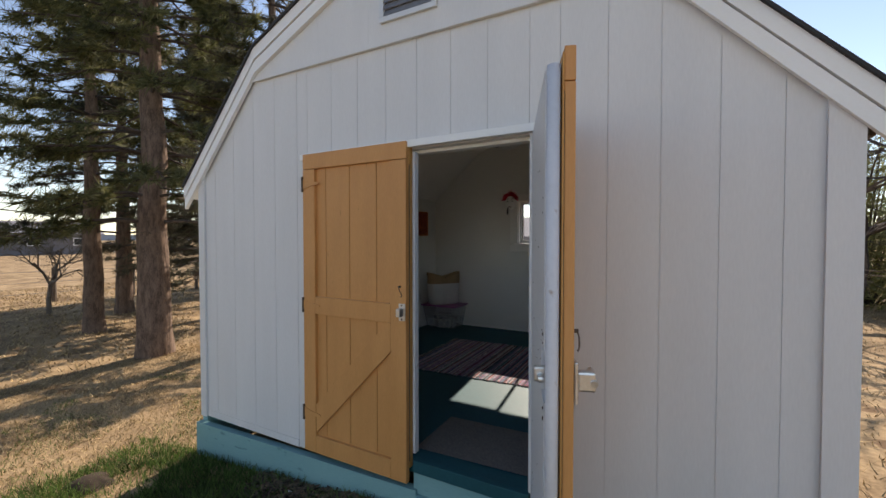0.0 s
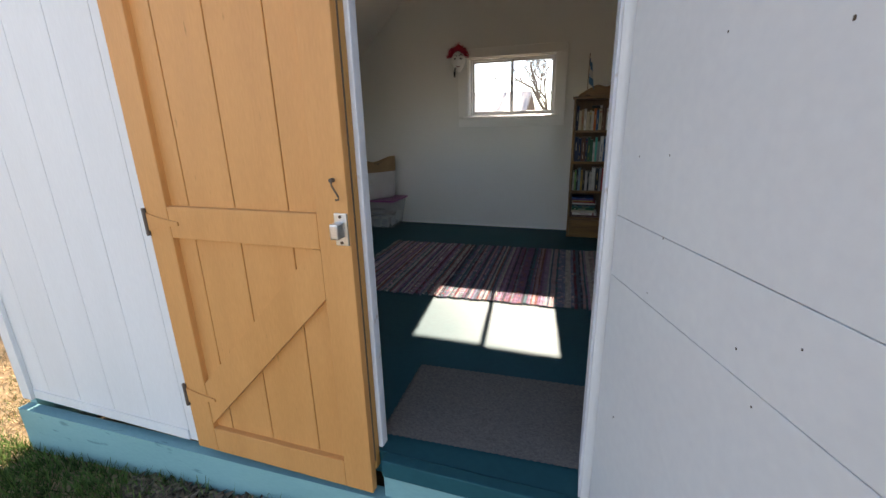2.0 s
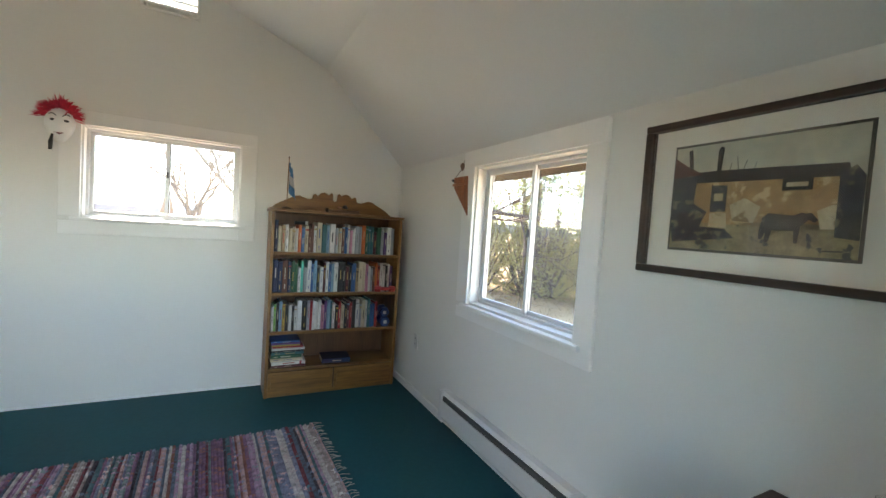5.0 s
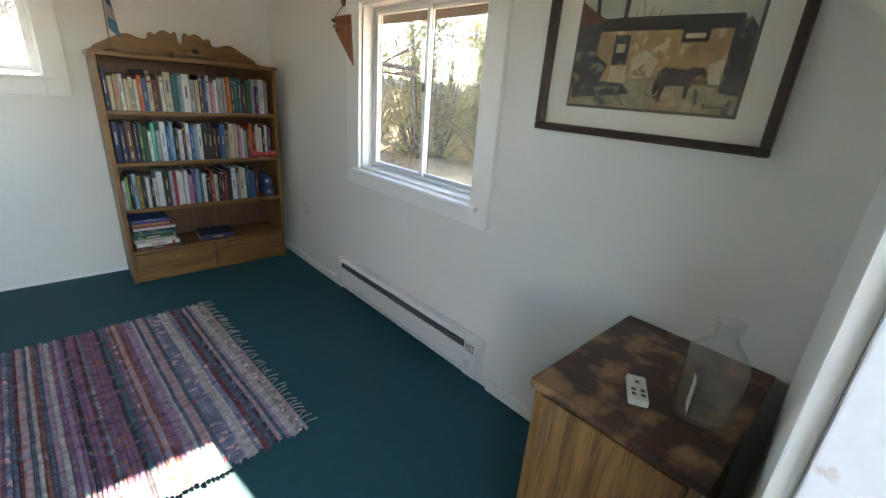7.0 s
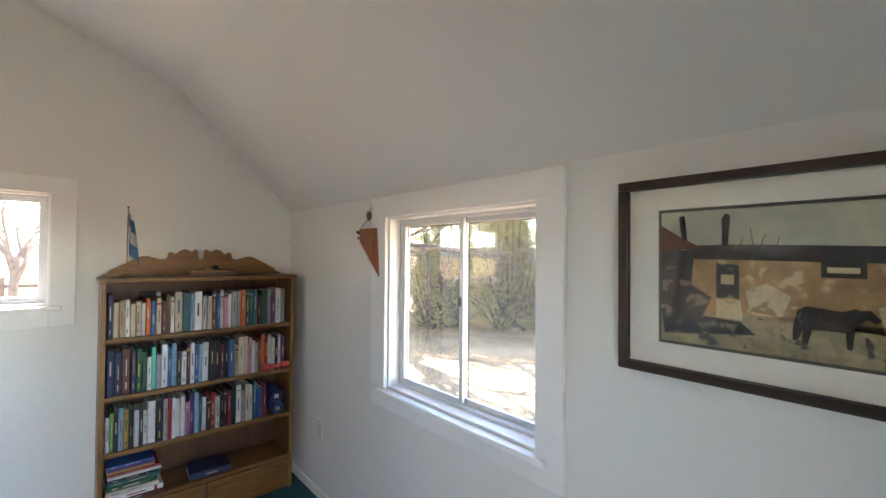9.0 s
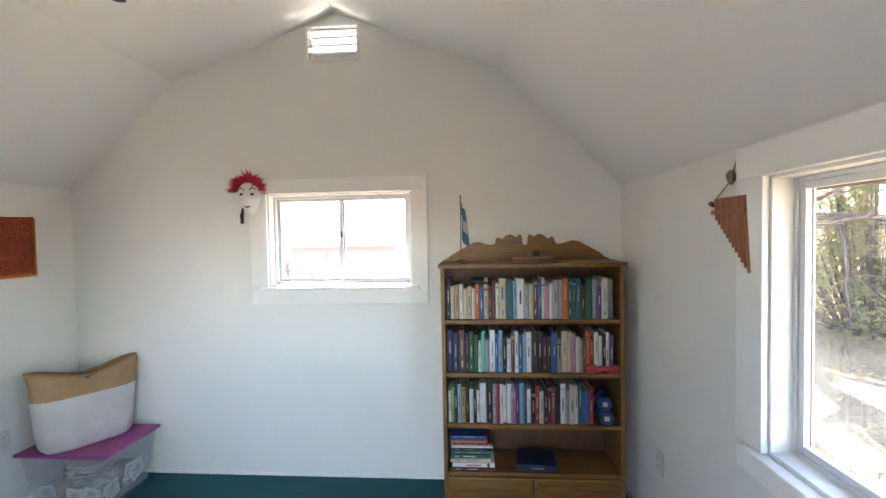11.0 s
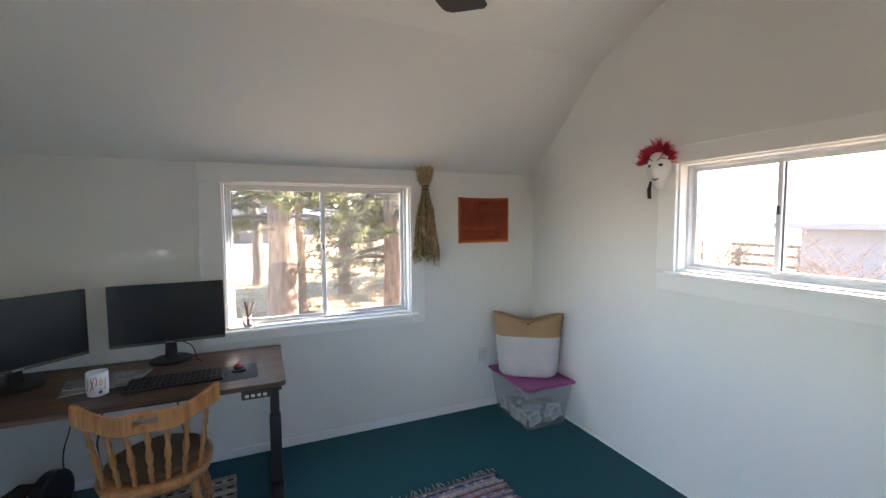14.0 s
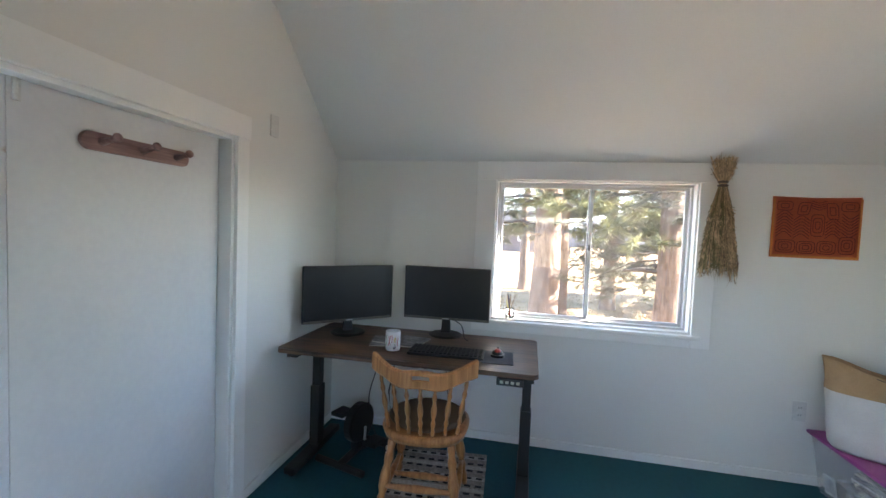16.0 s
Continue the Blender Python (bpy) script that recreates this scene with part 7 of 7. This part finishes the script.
conifer(gz(-15.5, 1.2), 9.5, 0.2, "pine tree farther across the lawn", 7, first=2.4, reach=2.6, whorls=18, needle=0.17, clumps=6, per=16, mat=M_SPRUCE)

conifer(gz(-10.0, 2.2), 11.0, 0.2, "pine tree farther across the lawn", 8, first=3.0, reach=2.4, whorls=20, needle=0.25, clumps=9, per=18)
conifer(gz(-9.2, 4.6), 9.0, 0.18, "spruce tree with dense low branches", 9, first=1.2, reach=2.4, whorls=32, needle=0.2, clumps=14, per=20, mat=M_SPRUCE, bare=0.2)


def bare_tree(at, h, label, seed, spread=0.7, stems=1, depth=6, name="bare_tree", mat=None, kids=3):
    r = random.Random(seed)
    ob = thing(name, label, "tree" if h > 2.5 else "shrub", pose(*at))
    s = Soup()

    def grow(p, d, L, rad, k):
        q = p + d * L * 0.5 + Vector((r.uniform(-1, 1), r.uniform(-1, 1), r.uniform(-.4, .6))) * L * 0.06
        e = p + d * L
        s.stick([p, q, e], [rad, rad * 0.85, rad * 0.7], 6 if k > 3 else 3)
        if k <= 0:
            return
        for _ in range(kids if k < depth else 4):
            nd = (d + Vector((r.gauss(0, 1), r.gauss(0, 1), r.gauss(0.12, 0.7))) * spread).normalized()
            grow(p.lerp(e, r.uniform(0.55, 1.0)), nd, L * r.uniform(0.58, 0.82), rad * 0.58, k - 1)

    for _ in range(stems):
        d = Vector((r.gauss(0, 0.3), r.gauss(0, 0.3), 1)).normalized() if stems > 1 else Vector((0.03, 0.02, 1))
        grow(Vector((r.uniform(-.1, .1) * (stems > 1), r.uniform(-.1, .1) * (stems > 1), -0.1)), d, h * 0.27, h * (0.018 if stems == 1 else 0.008), depth)
    part("branchwork", s.mesh("branchwork", mat or M_TWIG), mat or M_TWIG, ob)
    return ob


bare_tree(gz(4.6, 9.5), 8.5, "large bare winter tree with fine twigs", 11, spread=0.75, depth=6, mat=M_BARK2)
bare_tree(gz(-1.9, 8.3), 3.4, "bare many-stemmed shrub with arching pinkish twigs", 12, spread=0.72, stems=6, depth=4, mat=M_PINKTWIG, name="bare_shrub")
bare_tree(gz(0.9, 15.0), 7.5, "bare upright winter tree", 13, spread=0.45, depth=6)
bare_tree(gz(-0.7, 17.0), 7.0, "bare upright winter tree", 16, spread=0.42, depth=6)
bare_tree(gz(-7.2, 14.5), 3.2, "bare many-stemmed shrub on the lawn", 14, spread=0.5, stems=6, depth=4)
bare_tree(gz(-13.6, 2.55), 3.6, "small bare tree by the fence", 15, spread=0.7, depth=5)
bare_tree(gz(9.0, 2.8), 6.0, "bare tangled tree behind the bushes", 17, spread=0.9, depth=6)
bare_tree(gz(8.2, 5.2), 4.0, "bare tangled shrub beside the juniper", 18, spread=0.9, stems=4, depth=5)
bare_tree(gz(12.0, 9.0), 4.0, "dark bare shrub by the road", 19, spread=0.7, stems=5, depth=4, mat=M_BARK2)


def juniper(at, w, h, label, seed, n=1500, mat=None):
    """A bushy evergreen: stems, and many small sprays with gaps and an uneven outline."""
    r = random.Random(seed)
    ob = thing("juniper_bush", label, "shrub", pose(*at))
    st, lf = Soup(), Soup()
    for _ in range(150):
        a, rr, z = r.uniform(0, math.tau), w * math.sqrt(r.random()) * 0.85, h * r.uniform(0.03, 1.0)
        rr *= 1.15 - 0.75 * (z / h) ** 1.5
        tip = Vector((rr * math.cos(a), rr * math.sin(a), z))
        st.stick([Vector((tip.x * 0.35, tip.y * 0.35, -0.05)), Vector((tip.x * 0.7, tip.y * 0.7, tip.z * 0.55)), tip], [0.03, 0.015, 0.004], 3)
        for _ in range(n // 150):
            c = tip.lerp(Vector((tip.x * 0.4, tip.y * 0.4, tip.z * 0.5)), r.random() ** 1.6) + Vector((r.gauss(0, 1), r.gauss(0, 1), r.gauss(0, 1))) * 0.17 * w ** 0.3
            if c.z < 0.05:
                c.z = r.uniform(0.05, 0.3)
            ax = Vector((r.gauss(0, 1), r.gauss(0, 1), r.gauss(0.6, 1))).normalized()
            for _ in range(9):
                d = (ax + Vector((r.gauss(0, 1), r.gauss(0, 1), r.gauss(0, 1))) * 0.7).normalized()
                sd = d.orthogonal().normalized() * 0.010
                lf.tri(c - sd, c + sd, c + d * r.uniform(0.06, 0.13))
    part("stemwork", st.mesh("stems", M_BARK2), M_BARK2, ob)
    part("foliage", lf.mesh("foliage", mat or M_JUNIPER), mat or M_JUNIPER, ob, "yellow-green sprays")
    return ob


for k, (x, y, w, h) in enumerate(((6.4, 9.9, 1.7, 4.4), (7.7, 8.6, 1.7, 4.0), (8.9, 7.3, 1.6, 3.7), (9.8, 6.0, 1.5, 3.2), (10.8, 9.6, 2.0, 4.4), (5.2, 12.0, 1.8, 4.6))):
    juniper(gz(x, y), w, h, "bushy yellow-green juniper beside the lawn", 30 + k, n=7500)

# pavers and bricks before the door
M_PAVER = surface("reddish_concrete_paver", (0.22, 0.185, 0.18), (0.135, 0.11, 0.108), rough=0.9, scale=7, fine=90, bump=0.5, rand=0.08, spots=(0.085, 0.06, 0.055), spot_scale=9, spot_at=0.62)
M_BRICK = surface("worn_red_brick", (0.28, 0.13, 0.10), (0.19, 0.085, 0.07), rough=0.9, scale=9, fine=80, bump=0.6, rand=0.12)
pv = thing("pavement_slabs", "two weathered concrete pavers laid before the step", "pavement", kind="structure")
for x, y, a in ((0.345, -0.395, 7), (0.675, -0.345, 7)):
    bm = cube((-0.155, -0.155, -0.05), (0.155, 0.155, 0.0), 0.006)
    box(bm, (-0.13, -0.138, 0.0), (0.13, -0.130, 0.002))
    part("paver", bm, M_PAVER, pv, m=pose(x, y, -0.255, 0, 0, a))
for x, y, a in ((0.335, -0.645, 8), (0.56, -0.61, 6), (0.785, -0.58, 9), (0.35, -0.76, 5), (0.58, -0.73, 8)):
    part("brick", cube((-0.10, -0.05, -0.06), (0.10, 0.05, 0.0), 0.006), M_BRICK, pv, m=pose(x, y, -0.262, 0, 0, a))


# ---- grass, dead leaves, soil, snow ----
def in_dirt(x, y):
    return ((x + 0.20) / 0.36) ** 2 + ((y + 0.62) / 0.26) ** 2 + 0.35 * noise.noise(Vector((x * 5, y * 5, 3))) < 1.0


def blades(name, count, region, mat, hmin, hmax, label, seed, wide=0.004, keep=None, lean=0.5):
    r = random.Random(seed)
    s = Soup()
    k = 0
    while k < count:
        x, y = r.uniform(region[0], region[1]), r.uniform(region[2], region[3])
        k += 1
        if keep and not keep(x, y, r):
            continue
        z = ground_z(x, y) - 0.004
        a = r.uniform(0, math.tau)
        h = r.uniform(hmin, hmax)
        d = Vector((math.cos(a) * wide, math.sin(a) * wide, 0))
        t = Vector((x + r.gauss(0, 1) * h * lean, y + r.gauss(0, 1) * h * lean, z + h))
        b = Vector((x, y, z))
        s.tri(b - d, b + d, t)
    ob = new(name, s.mesh(name, mat))
    return tagged(ob, label, "grass", kind="stuff")


M_GRASS = surface("green_grass", (0.13, 0.205, 0.05), (0.05, 0.085, 0.024), rough=0.8, scale=2, fine=20, bump=0.0, island=0.7, spec=0.2, thin=0.35)
M_STRAWGRASS = surface("dry_grass", (0.52, 0.39, 0.22), (0.28, 0.20, 0.10), rough=0.9, scale=2, fine=20, bump=0.0, island=0.6, spec=0.1)
M_LEAF = surface("dead_leaves", (0.18, 0.128, 0.078), (0.06, 0.042, 0.028), rough=0.85, scale=8, fine=60, bump=0.3, island=0.75)
M_SNOW = surface("old_snow", (0.80, 0.82, 0.86), (0.70, 0.72, 0.78), rough=0.6, scale=9, fine=90, bump=0.4)


def outside_shed(x, y):
    return not (XLO - 0.03 < x < XRO + 0.03 and y > -0.18)


def near_green(x, y, r):
    if not outside_shed(x, y) or in_dirt(x, y) or (x > 0.12 and y > -0.9):
        return False
    edge = max((-1.3 - x) / 1.5, (-1.4 - y) / 1.35)
    if r.random() < (edge - 0.55) * 2.2 + 0.9 * noise.noise(Vector((x * 1.9, y * 1.9, 2))):
        return False
    return noise.noise(Vector((x * 1.3, y * 1.3, 7))) > -0.25 or r.random() < 0.25


blades("grass", 56000, (-2.9, 0.3, -2.9, -0.16), M_GRASS, 0.025, 0.095, "short green grass in the shade of the shed", 1, 0.0042, near_green)
blades("lawn_grass", 60000, (-6.5, -1.9, -2.6, 4.0), M_STRAWGRASS, 0.015, 0.05, "short dry tan grass on the lawn", 2, 0.004, lambda x, y, r: outside_shed(x, y) and r.random() < 0.9, 0.9)
blades("green_tufts", 16000, (-5.0, -1.9, -2.2, 1.2), M_GRASS, 0.015, 0.045, "green shoots among the dry lawn", 3, 0.003, lambda x, y, r: outside_shed(x, y) and noise.noise(Vector((x * 1.1, y * 1.1, 1))) > 0.05 - 0.25 * (x > -3))
blades("far_lawn_grass", 30000, (-22, -6.5, -5, 12), M_STRAWGRASS, 0.03, 0.09, "dry grass farther across the lawn", 4, 0.012, None, 0.9)
blades("side_lawn_grass", 30000, (2.2, 12, -3, 12), M_STRAWGRASS, 0.02, 0.07, "dry tan grass beside the shed", 5, 0.006, None, 0.9)


def litter():
    r = random.Random(6)
    s = Soup()
    for k in range(7400):
        x = r.uniform(-1.1, 1.6)
        y = -0.19 - abs(r.gauss(0, 0.085)) if r.random() < 0.7 else r.uniform(-1.5, -0.2)
        if x < -0.5 and r.random() < 0.6:
            continue
        if 0.16 < x < 0.86 and -0.80 < y < -0.235 and r.random() < 0.985:
            continue
        z = ground_z(x, y) + r.uniform(0.0, 0.028) * (1 if y > -0.35 else 0.4)
        L, w = r.uniform(0.022, 0.055), r.uniform(0.008, 0.019)
        a = r.uniform(0, math.tau)
        d, q = Vector((math.cos(a), math.sin(a), r.uniform(-.3, .4))) * L, Vector((-math.sin(a), math.cos(a), r.uniform(-.5, .5))) * w
        c = Vector((x, y, z + 0.004))
        up = Vector((0, 0, r.uniform(0.002, 0.009)))
        s.tri(c - d, c + q + up, c)
        s.tri(c - d, c, c - q + up)
        s.tri(c, c + q + up, c + d)
        s.tri(c, c + d, c - q + up)
    tagged(new("dead_leaves", s.mesh("dead_leaves", M_LEAF)), "curled brown dead leaves along the skirting", "leaves", kind="stuff")


litter()


def pebbles():
    r = random.Random(8)
    s = Soup()
    for k in range(2600):
        x, y = r.uniform(-0.7, 1.2), r.uniform(-1.2, -0.2)
        if (0.17 < x < 0.85 and -0.82 < y < -0.22) or r.random() < 0.3 * (y < -0.9):
            continue
        c = Vector((x, y, ground_z(x, y) + 0.012))
        q = r.choice((0.003, 0.004, 0.005, 0.009))
        a, b, d, e = (c + Vector((r.gauss(0, 1), r.gauss(0, 1), r.gauss(0, 0.6))) * q for _ in range(4))
        for t in ((a, b, d), (a, b, e), (a, d, e), (b, d, e)):
            s.tri(*t)
    m = surface("pale_grit", (0.30, 0.26, 0.20), (0.14, 0.12, 0.09), rough=0.95, scale=9, fine=60, bump=0.0, island=0.7)
    tagged(new("grit", s.mesh("grit", m)), "small pebbles and crumbs of earth on the soil", "grit", kind="stuff")


pebbles()


def patch(name, cx, cy, rx, ry, mat, label, cat, seed, lift=0.004, dome=0.0):
    bm = bmesh.new()
    rings = []
    for k in range(9):
        f = k / 8
        ring = []
        for i in range(40):
            a = math.tau * i / 40
            q = 1 + 0.35 * noise.noise(Vector((math.cos(a) * 1.6, math.sin(a) * 1.6, seed)))
            x, y = cx + rx * f * q * math.cos(a), cy + ry * f * q * math.sin(a)
            z = ground_z(x, y) + lift * (1 - f ** 3 * 1.6) + dome * (1 - f * f) + 0.004 * noise.noise(Vector((x * 25, y * 25, seed)))
            ring.append(bm.verts.new((x, y, z)))
        rings.append(ring)
    for a, b in zip(rings, rings[1:]):
        for i in range(40):
            if a is rings[0]:
                bm.faces.new((a[i], b[i], b[(i + 1) % 40]))
            else:
                bm.faces.new((a[i], b[i], b[(i + 1) % 40], a[(i + 1) % 40]))
    ob = part(name, bm, mat, smooth=True)
    return tagged(ob, label, cat, kind="structure" if cat == "soil" else "")


patch("bare_soil", -0.10, -0.70, 0.62, 0.46, M_DIRT, "patch of bare dark soil before the step", "soil", 3, 0.010)
patch("bare_soil", 0.45, -0.55, 0.62, 0.55, M_DIRT, "patch of bare dark soil round the pavers", "soil", 5, 0.006)
patch("grass_soil", -0.95, -1.15, 1.15, 1.05, M_DIRT, "dark soil under the green grass", "soil", 6, 0.014)
patch("mole_hill", -2.25, -0.80, 0.20, 0.15, M_DIRT, "small mound of fresh dark soil on the lawn", "mound", 8, 0.004, 0.06)
rng = random.Random(14)
for k, (x, y, s_) in enumerate(((-0.72, -0.30, 0.05), (-0.55, -0.36, 0.06), (-0.44, -0.30, 0.05), (-0.22, -0.33, 0.045), (0.98, -0.34, 0.06), (1.05, -0.42, 0.05), (-0.72, -0.80, 0.05), (-0.98, -0.95, 0.04), (0.90, -0.28, 0.035), (-0.62, -0.42, 0.03), (-0.50, -0.26, 0.035), (-0.34, -0.40, 0.03), (-0.85, -0.62, 0.03), (-0.60, -0.95, 0.035), (1.00, -0.52, 0.03))):
    bm = bmesh.new()
    bmesh.ops.create_icosphere(bm, subdivisions=3, radius=1)
    for v in bm.verts:
        q = 1 + 0.5 * noise.noise(v.co * 2.2 + Vector((k * 3, 0, 0)))
        v.co = Vector((v.co.x * s_ * 0.75 * q, v.co.y * s_ * 0.4 * q, max(-0.1, v.co.z) * 0.014 * q))
    ob = part("snow_patch", bm, M_SNOW, smooth=True, m=Matrix.Translation((x, y, ground_z(x, y) + 0.012)))
    tagged(ob, "small melting remnant of old snow on the grass", "snow", "snow remnants")

# ---- fences, buildings, distance ----
M_POST = surface("weathered_post", (0.14, 0.11, 0.085), (0.07, 0.055, 0.045), rough=0.95, scale=6, fine=40, bump=0.5, rand=0.2)
M_WIRE = surface("galvanised_wire", (0.25, 0.25, 0.25), rough=0.5, metal=0.8)
fence = thing("wire_fence", "wire fence on weathered wooden posts along the field", "fence")
ys = [-14 + 2.2 * k for k in range(18)]
for k, y in enumerate(ys):
    x = -17.0 + 0.12 * y
    p = gz(x, y)
    part("post", tube(bmesh.new(), [(p[0], p[1], p[2] - 0.2), (p[0] + 0.02, p[1], p[2] + 1.15)], [0.07, 0.06], 8), M_POST, fence)
for h in (0.35, 0.7, 1.05):
    part("wire", tube(bmesh.new(), [(-17.0 + 0.12 * y + 0.06, y, gz(-17, y)[2] + h) for y in ys], 0.006, 4), M_WIRE, fence)
rail = thing("rail_fence", "wooden rail fence at the end of the lawn", "fence")
for k in range(6):
    x = -9.0 + 2.0 * k
    p = gz(x, 18.0)
    part("post", cube((x - 0.07, 17.93, p[2] - 0.2), (x + 0.07, 18.07, p[2] + 1.2), 0.01), M_POST, rail)
for h in (0.4, 0.75, 1.1):
    part("rail", cube((-9.2, 17.90, ground_z(-4, 18) + h - 0.06), (1.2, 17.93, ground_z(-4, 18) + h + 0.06), 0.01), M_POST, rail)


def house(at, w, d, h, rise, wall, roof_m, label, windows=3, name="house"):
    """A house with walls, a gabled roof with eaves, windows and a door."""
    ob = thing(name, label, "house", at)
    bm = bmesh.new()
    prism(bm, [(-w / 2, -0.5), (w / 2, -0.5), (w / 2, h), (-w / 2, h)], "y", -d / 2, d / 2)
    part("wall", bm, wall, ob)
    for s in (-1, 1):
        x = s * w / 2
        part("gable_wall", prism(bmesh.new(), [(-d / 2, h), (d / 2, h), (0, h + rise)], "x", x - s * 0.1, x), wall, ob)
        part("roof", prism(bmesh.new(), [(s * (d / 2 + 0.5), h - 0.5 * rise / (d / 2)), (0, h + rise), (0, h + rise + 0.15), (s * (d / 2 + 0.5), h - 0.5 * rise / (d / 2) + 0.15)], "x", -w / 2 - 0.4, w / 2 + 0.4), roof_m, ob)
    for s in (-1, 1):
        for k in range(windows):
            x = -w / 2 + w * (k + 0.5) / windows
            y = s * d / 2
            wn_ = part("window", cube((x - 0.6, min(y, y + s * 0.05), 1.0), (x + 0.6, max(y, y + s * 0.05), 2.0), 0.01), M_TRIM, ob)
            part("pane", cube((x - 0.5, min(y + s * 0.051, y + s * 0.06), 1.1), (x + 0.5, max(y + s * 0.051, y + s * 0.06), 1.9)), M_SCREEN, wn_)
    part("door", cube((w * 0.2, d / 2 + 0.002, 0), (w * 0.2 + 0.9, d / 2 + 0.06, 2.0), 0.01), M_POST, ob)
    return ob


M_WHITEHOUSE = surface("white_house_siding", (0.72, 0.72, 0.70), (0.64, 0.64, 0.62), rough=0.8, scale=0.6, fine=9, bump=0.2, stretch=(0.4, 0.4, 6))
M_GREYHOUSE = surface("grey_house_siding", (0.20, 0.19, 0.20), (0.15, 0.145, 0.15), rough=0.8, scale=0.6, fine=9, bump=0.2, stretch=(0.4, 0.4, 6))
M_BROWNHOUSE = surface("brown_house_siding", (0.10, 0.08, 0.08), (0.075, 0.06, 0.06), rough=0.8, scale=0.6, fine=9, bump=0.2, stretch=(0.4, 0.4, 6))
M_SHEDWALL = surface("grey_metal_shed", (0.30, 0.30, 0.33), (0.25, 0.25, 0.28), rough=0.7, scale=0.8, fine=12, bump=0.2)
house(pose(-8.5, -17.0, -0.35, 0, 0, 8), 11, 7, 3.0, 1.8, M_WHITEHOUSE, M_SHINGLE, "white house with a dark roof across the yard")
house(pose(-50, -2.5, -0.6, 0, 0, 80), 12, 8, 2.6, 1.8, M_BROWNHOUSE, M_SHINGLE, "dark brown farmhouse beyond the field")
house(pose(-72, 14.0, -0.6, 0, 0, 85), 22, 8, 2.6, 1.4, M_GREYHOUSE, M_SHEDWALL, "long grey farm building beyond the fence", 5)
house(pose(-3.3, 15.2, ground_z(-3, 15), 0, 0, 0), 3.4, 2.6, 2.0, 0.6, M_SHEDWALL, M_SHEDWALL, "small pale grey garden shed", 0, "garden_shed")


def hills():
    s = Soup()
    for lay, (dist, hh) in enumerate(((420, 7), (620, 17))):
        pts = []
        for k in range(121):
            a = math.tau * k / 120
            h = hh * (0.55 + 0.6 * noise.noise(Vector((math.cos(a) * 2.5, math.sin(a) * 2.5, lay * 7))) + 0.2 * noise.noise(Vector((math.cos(a) * 9, math.sin(a) * 9, lay))))
            pts.append((dist * math.cos(a), dist * math.sin(a), max(3, h)))
        for p, q in zip(pts, pts[1:]):
            k = len(s.v)
            s.v += [(p[0], p[1], -5), (q[0], q[1], -5), q, p]
            s.f.append((k, k + 1, k + 2, k + 3))
    me = s.mesh("backdrop_hills", surface("distant_hills", (0.34, 0.38, 0.44), (0.28, 0.32, 0.38), rough=1.0, scale=0.02, fine=0.2, bump=0.0, spec=0.0))
    tagged(new("backdrop_hills", me), "low blue-grey hills along the horizon", "hills", kind="structure")


hills()
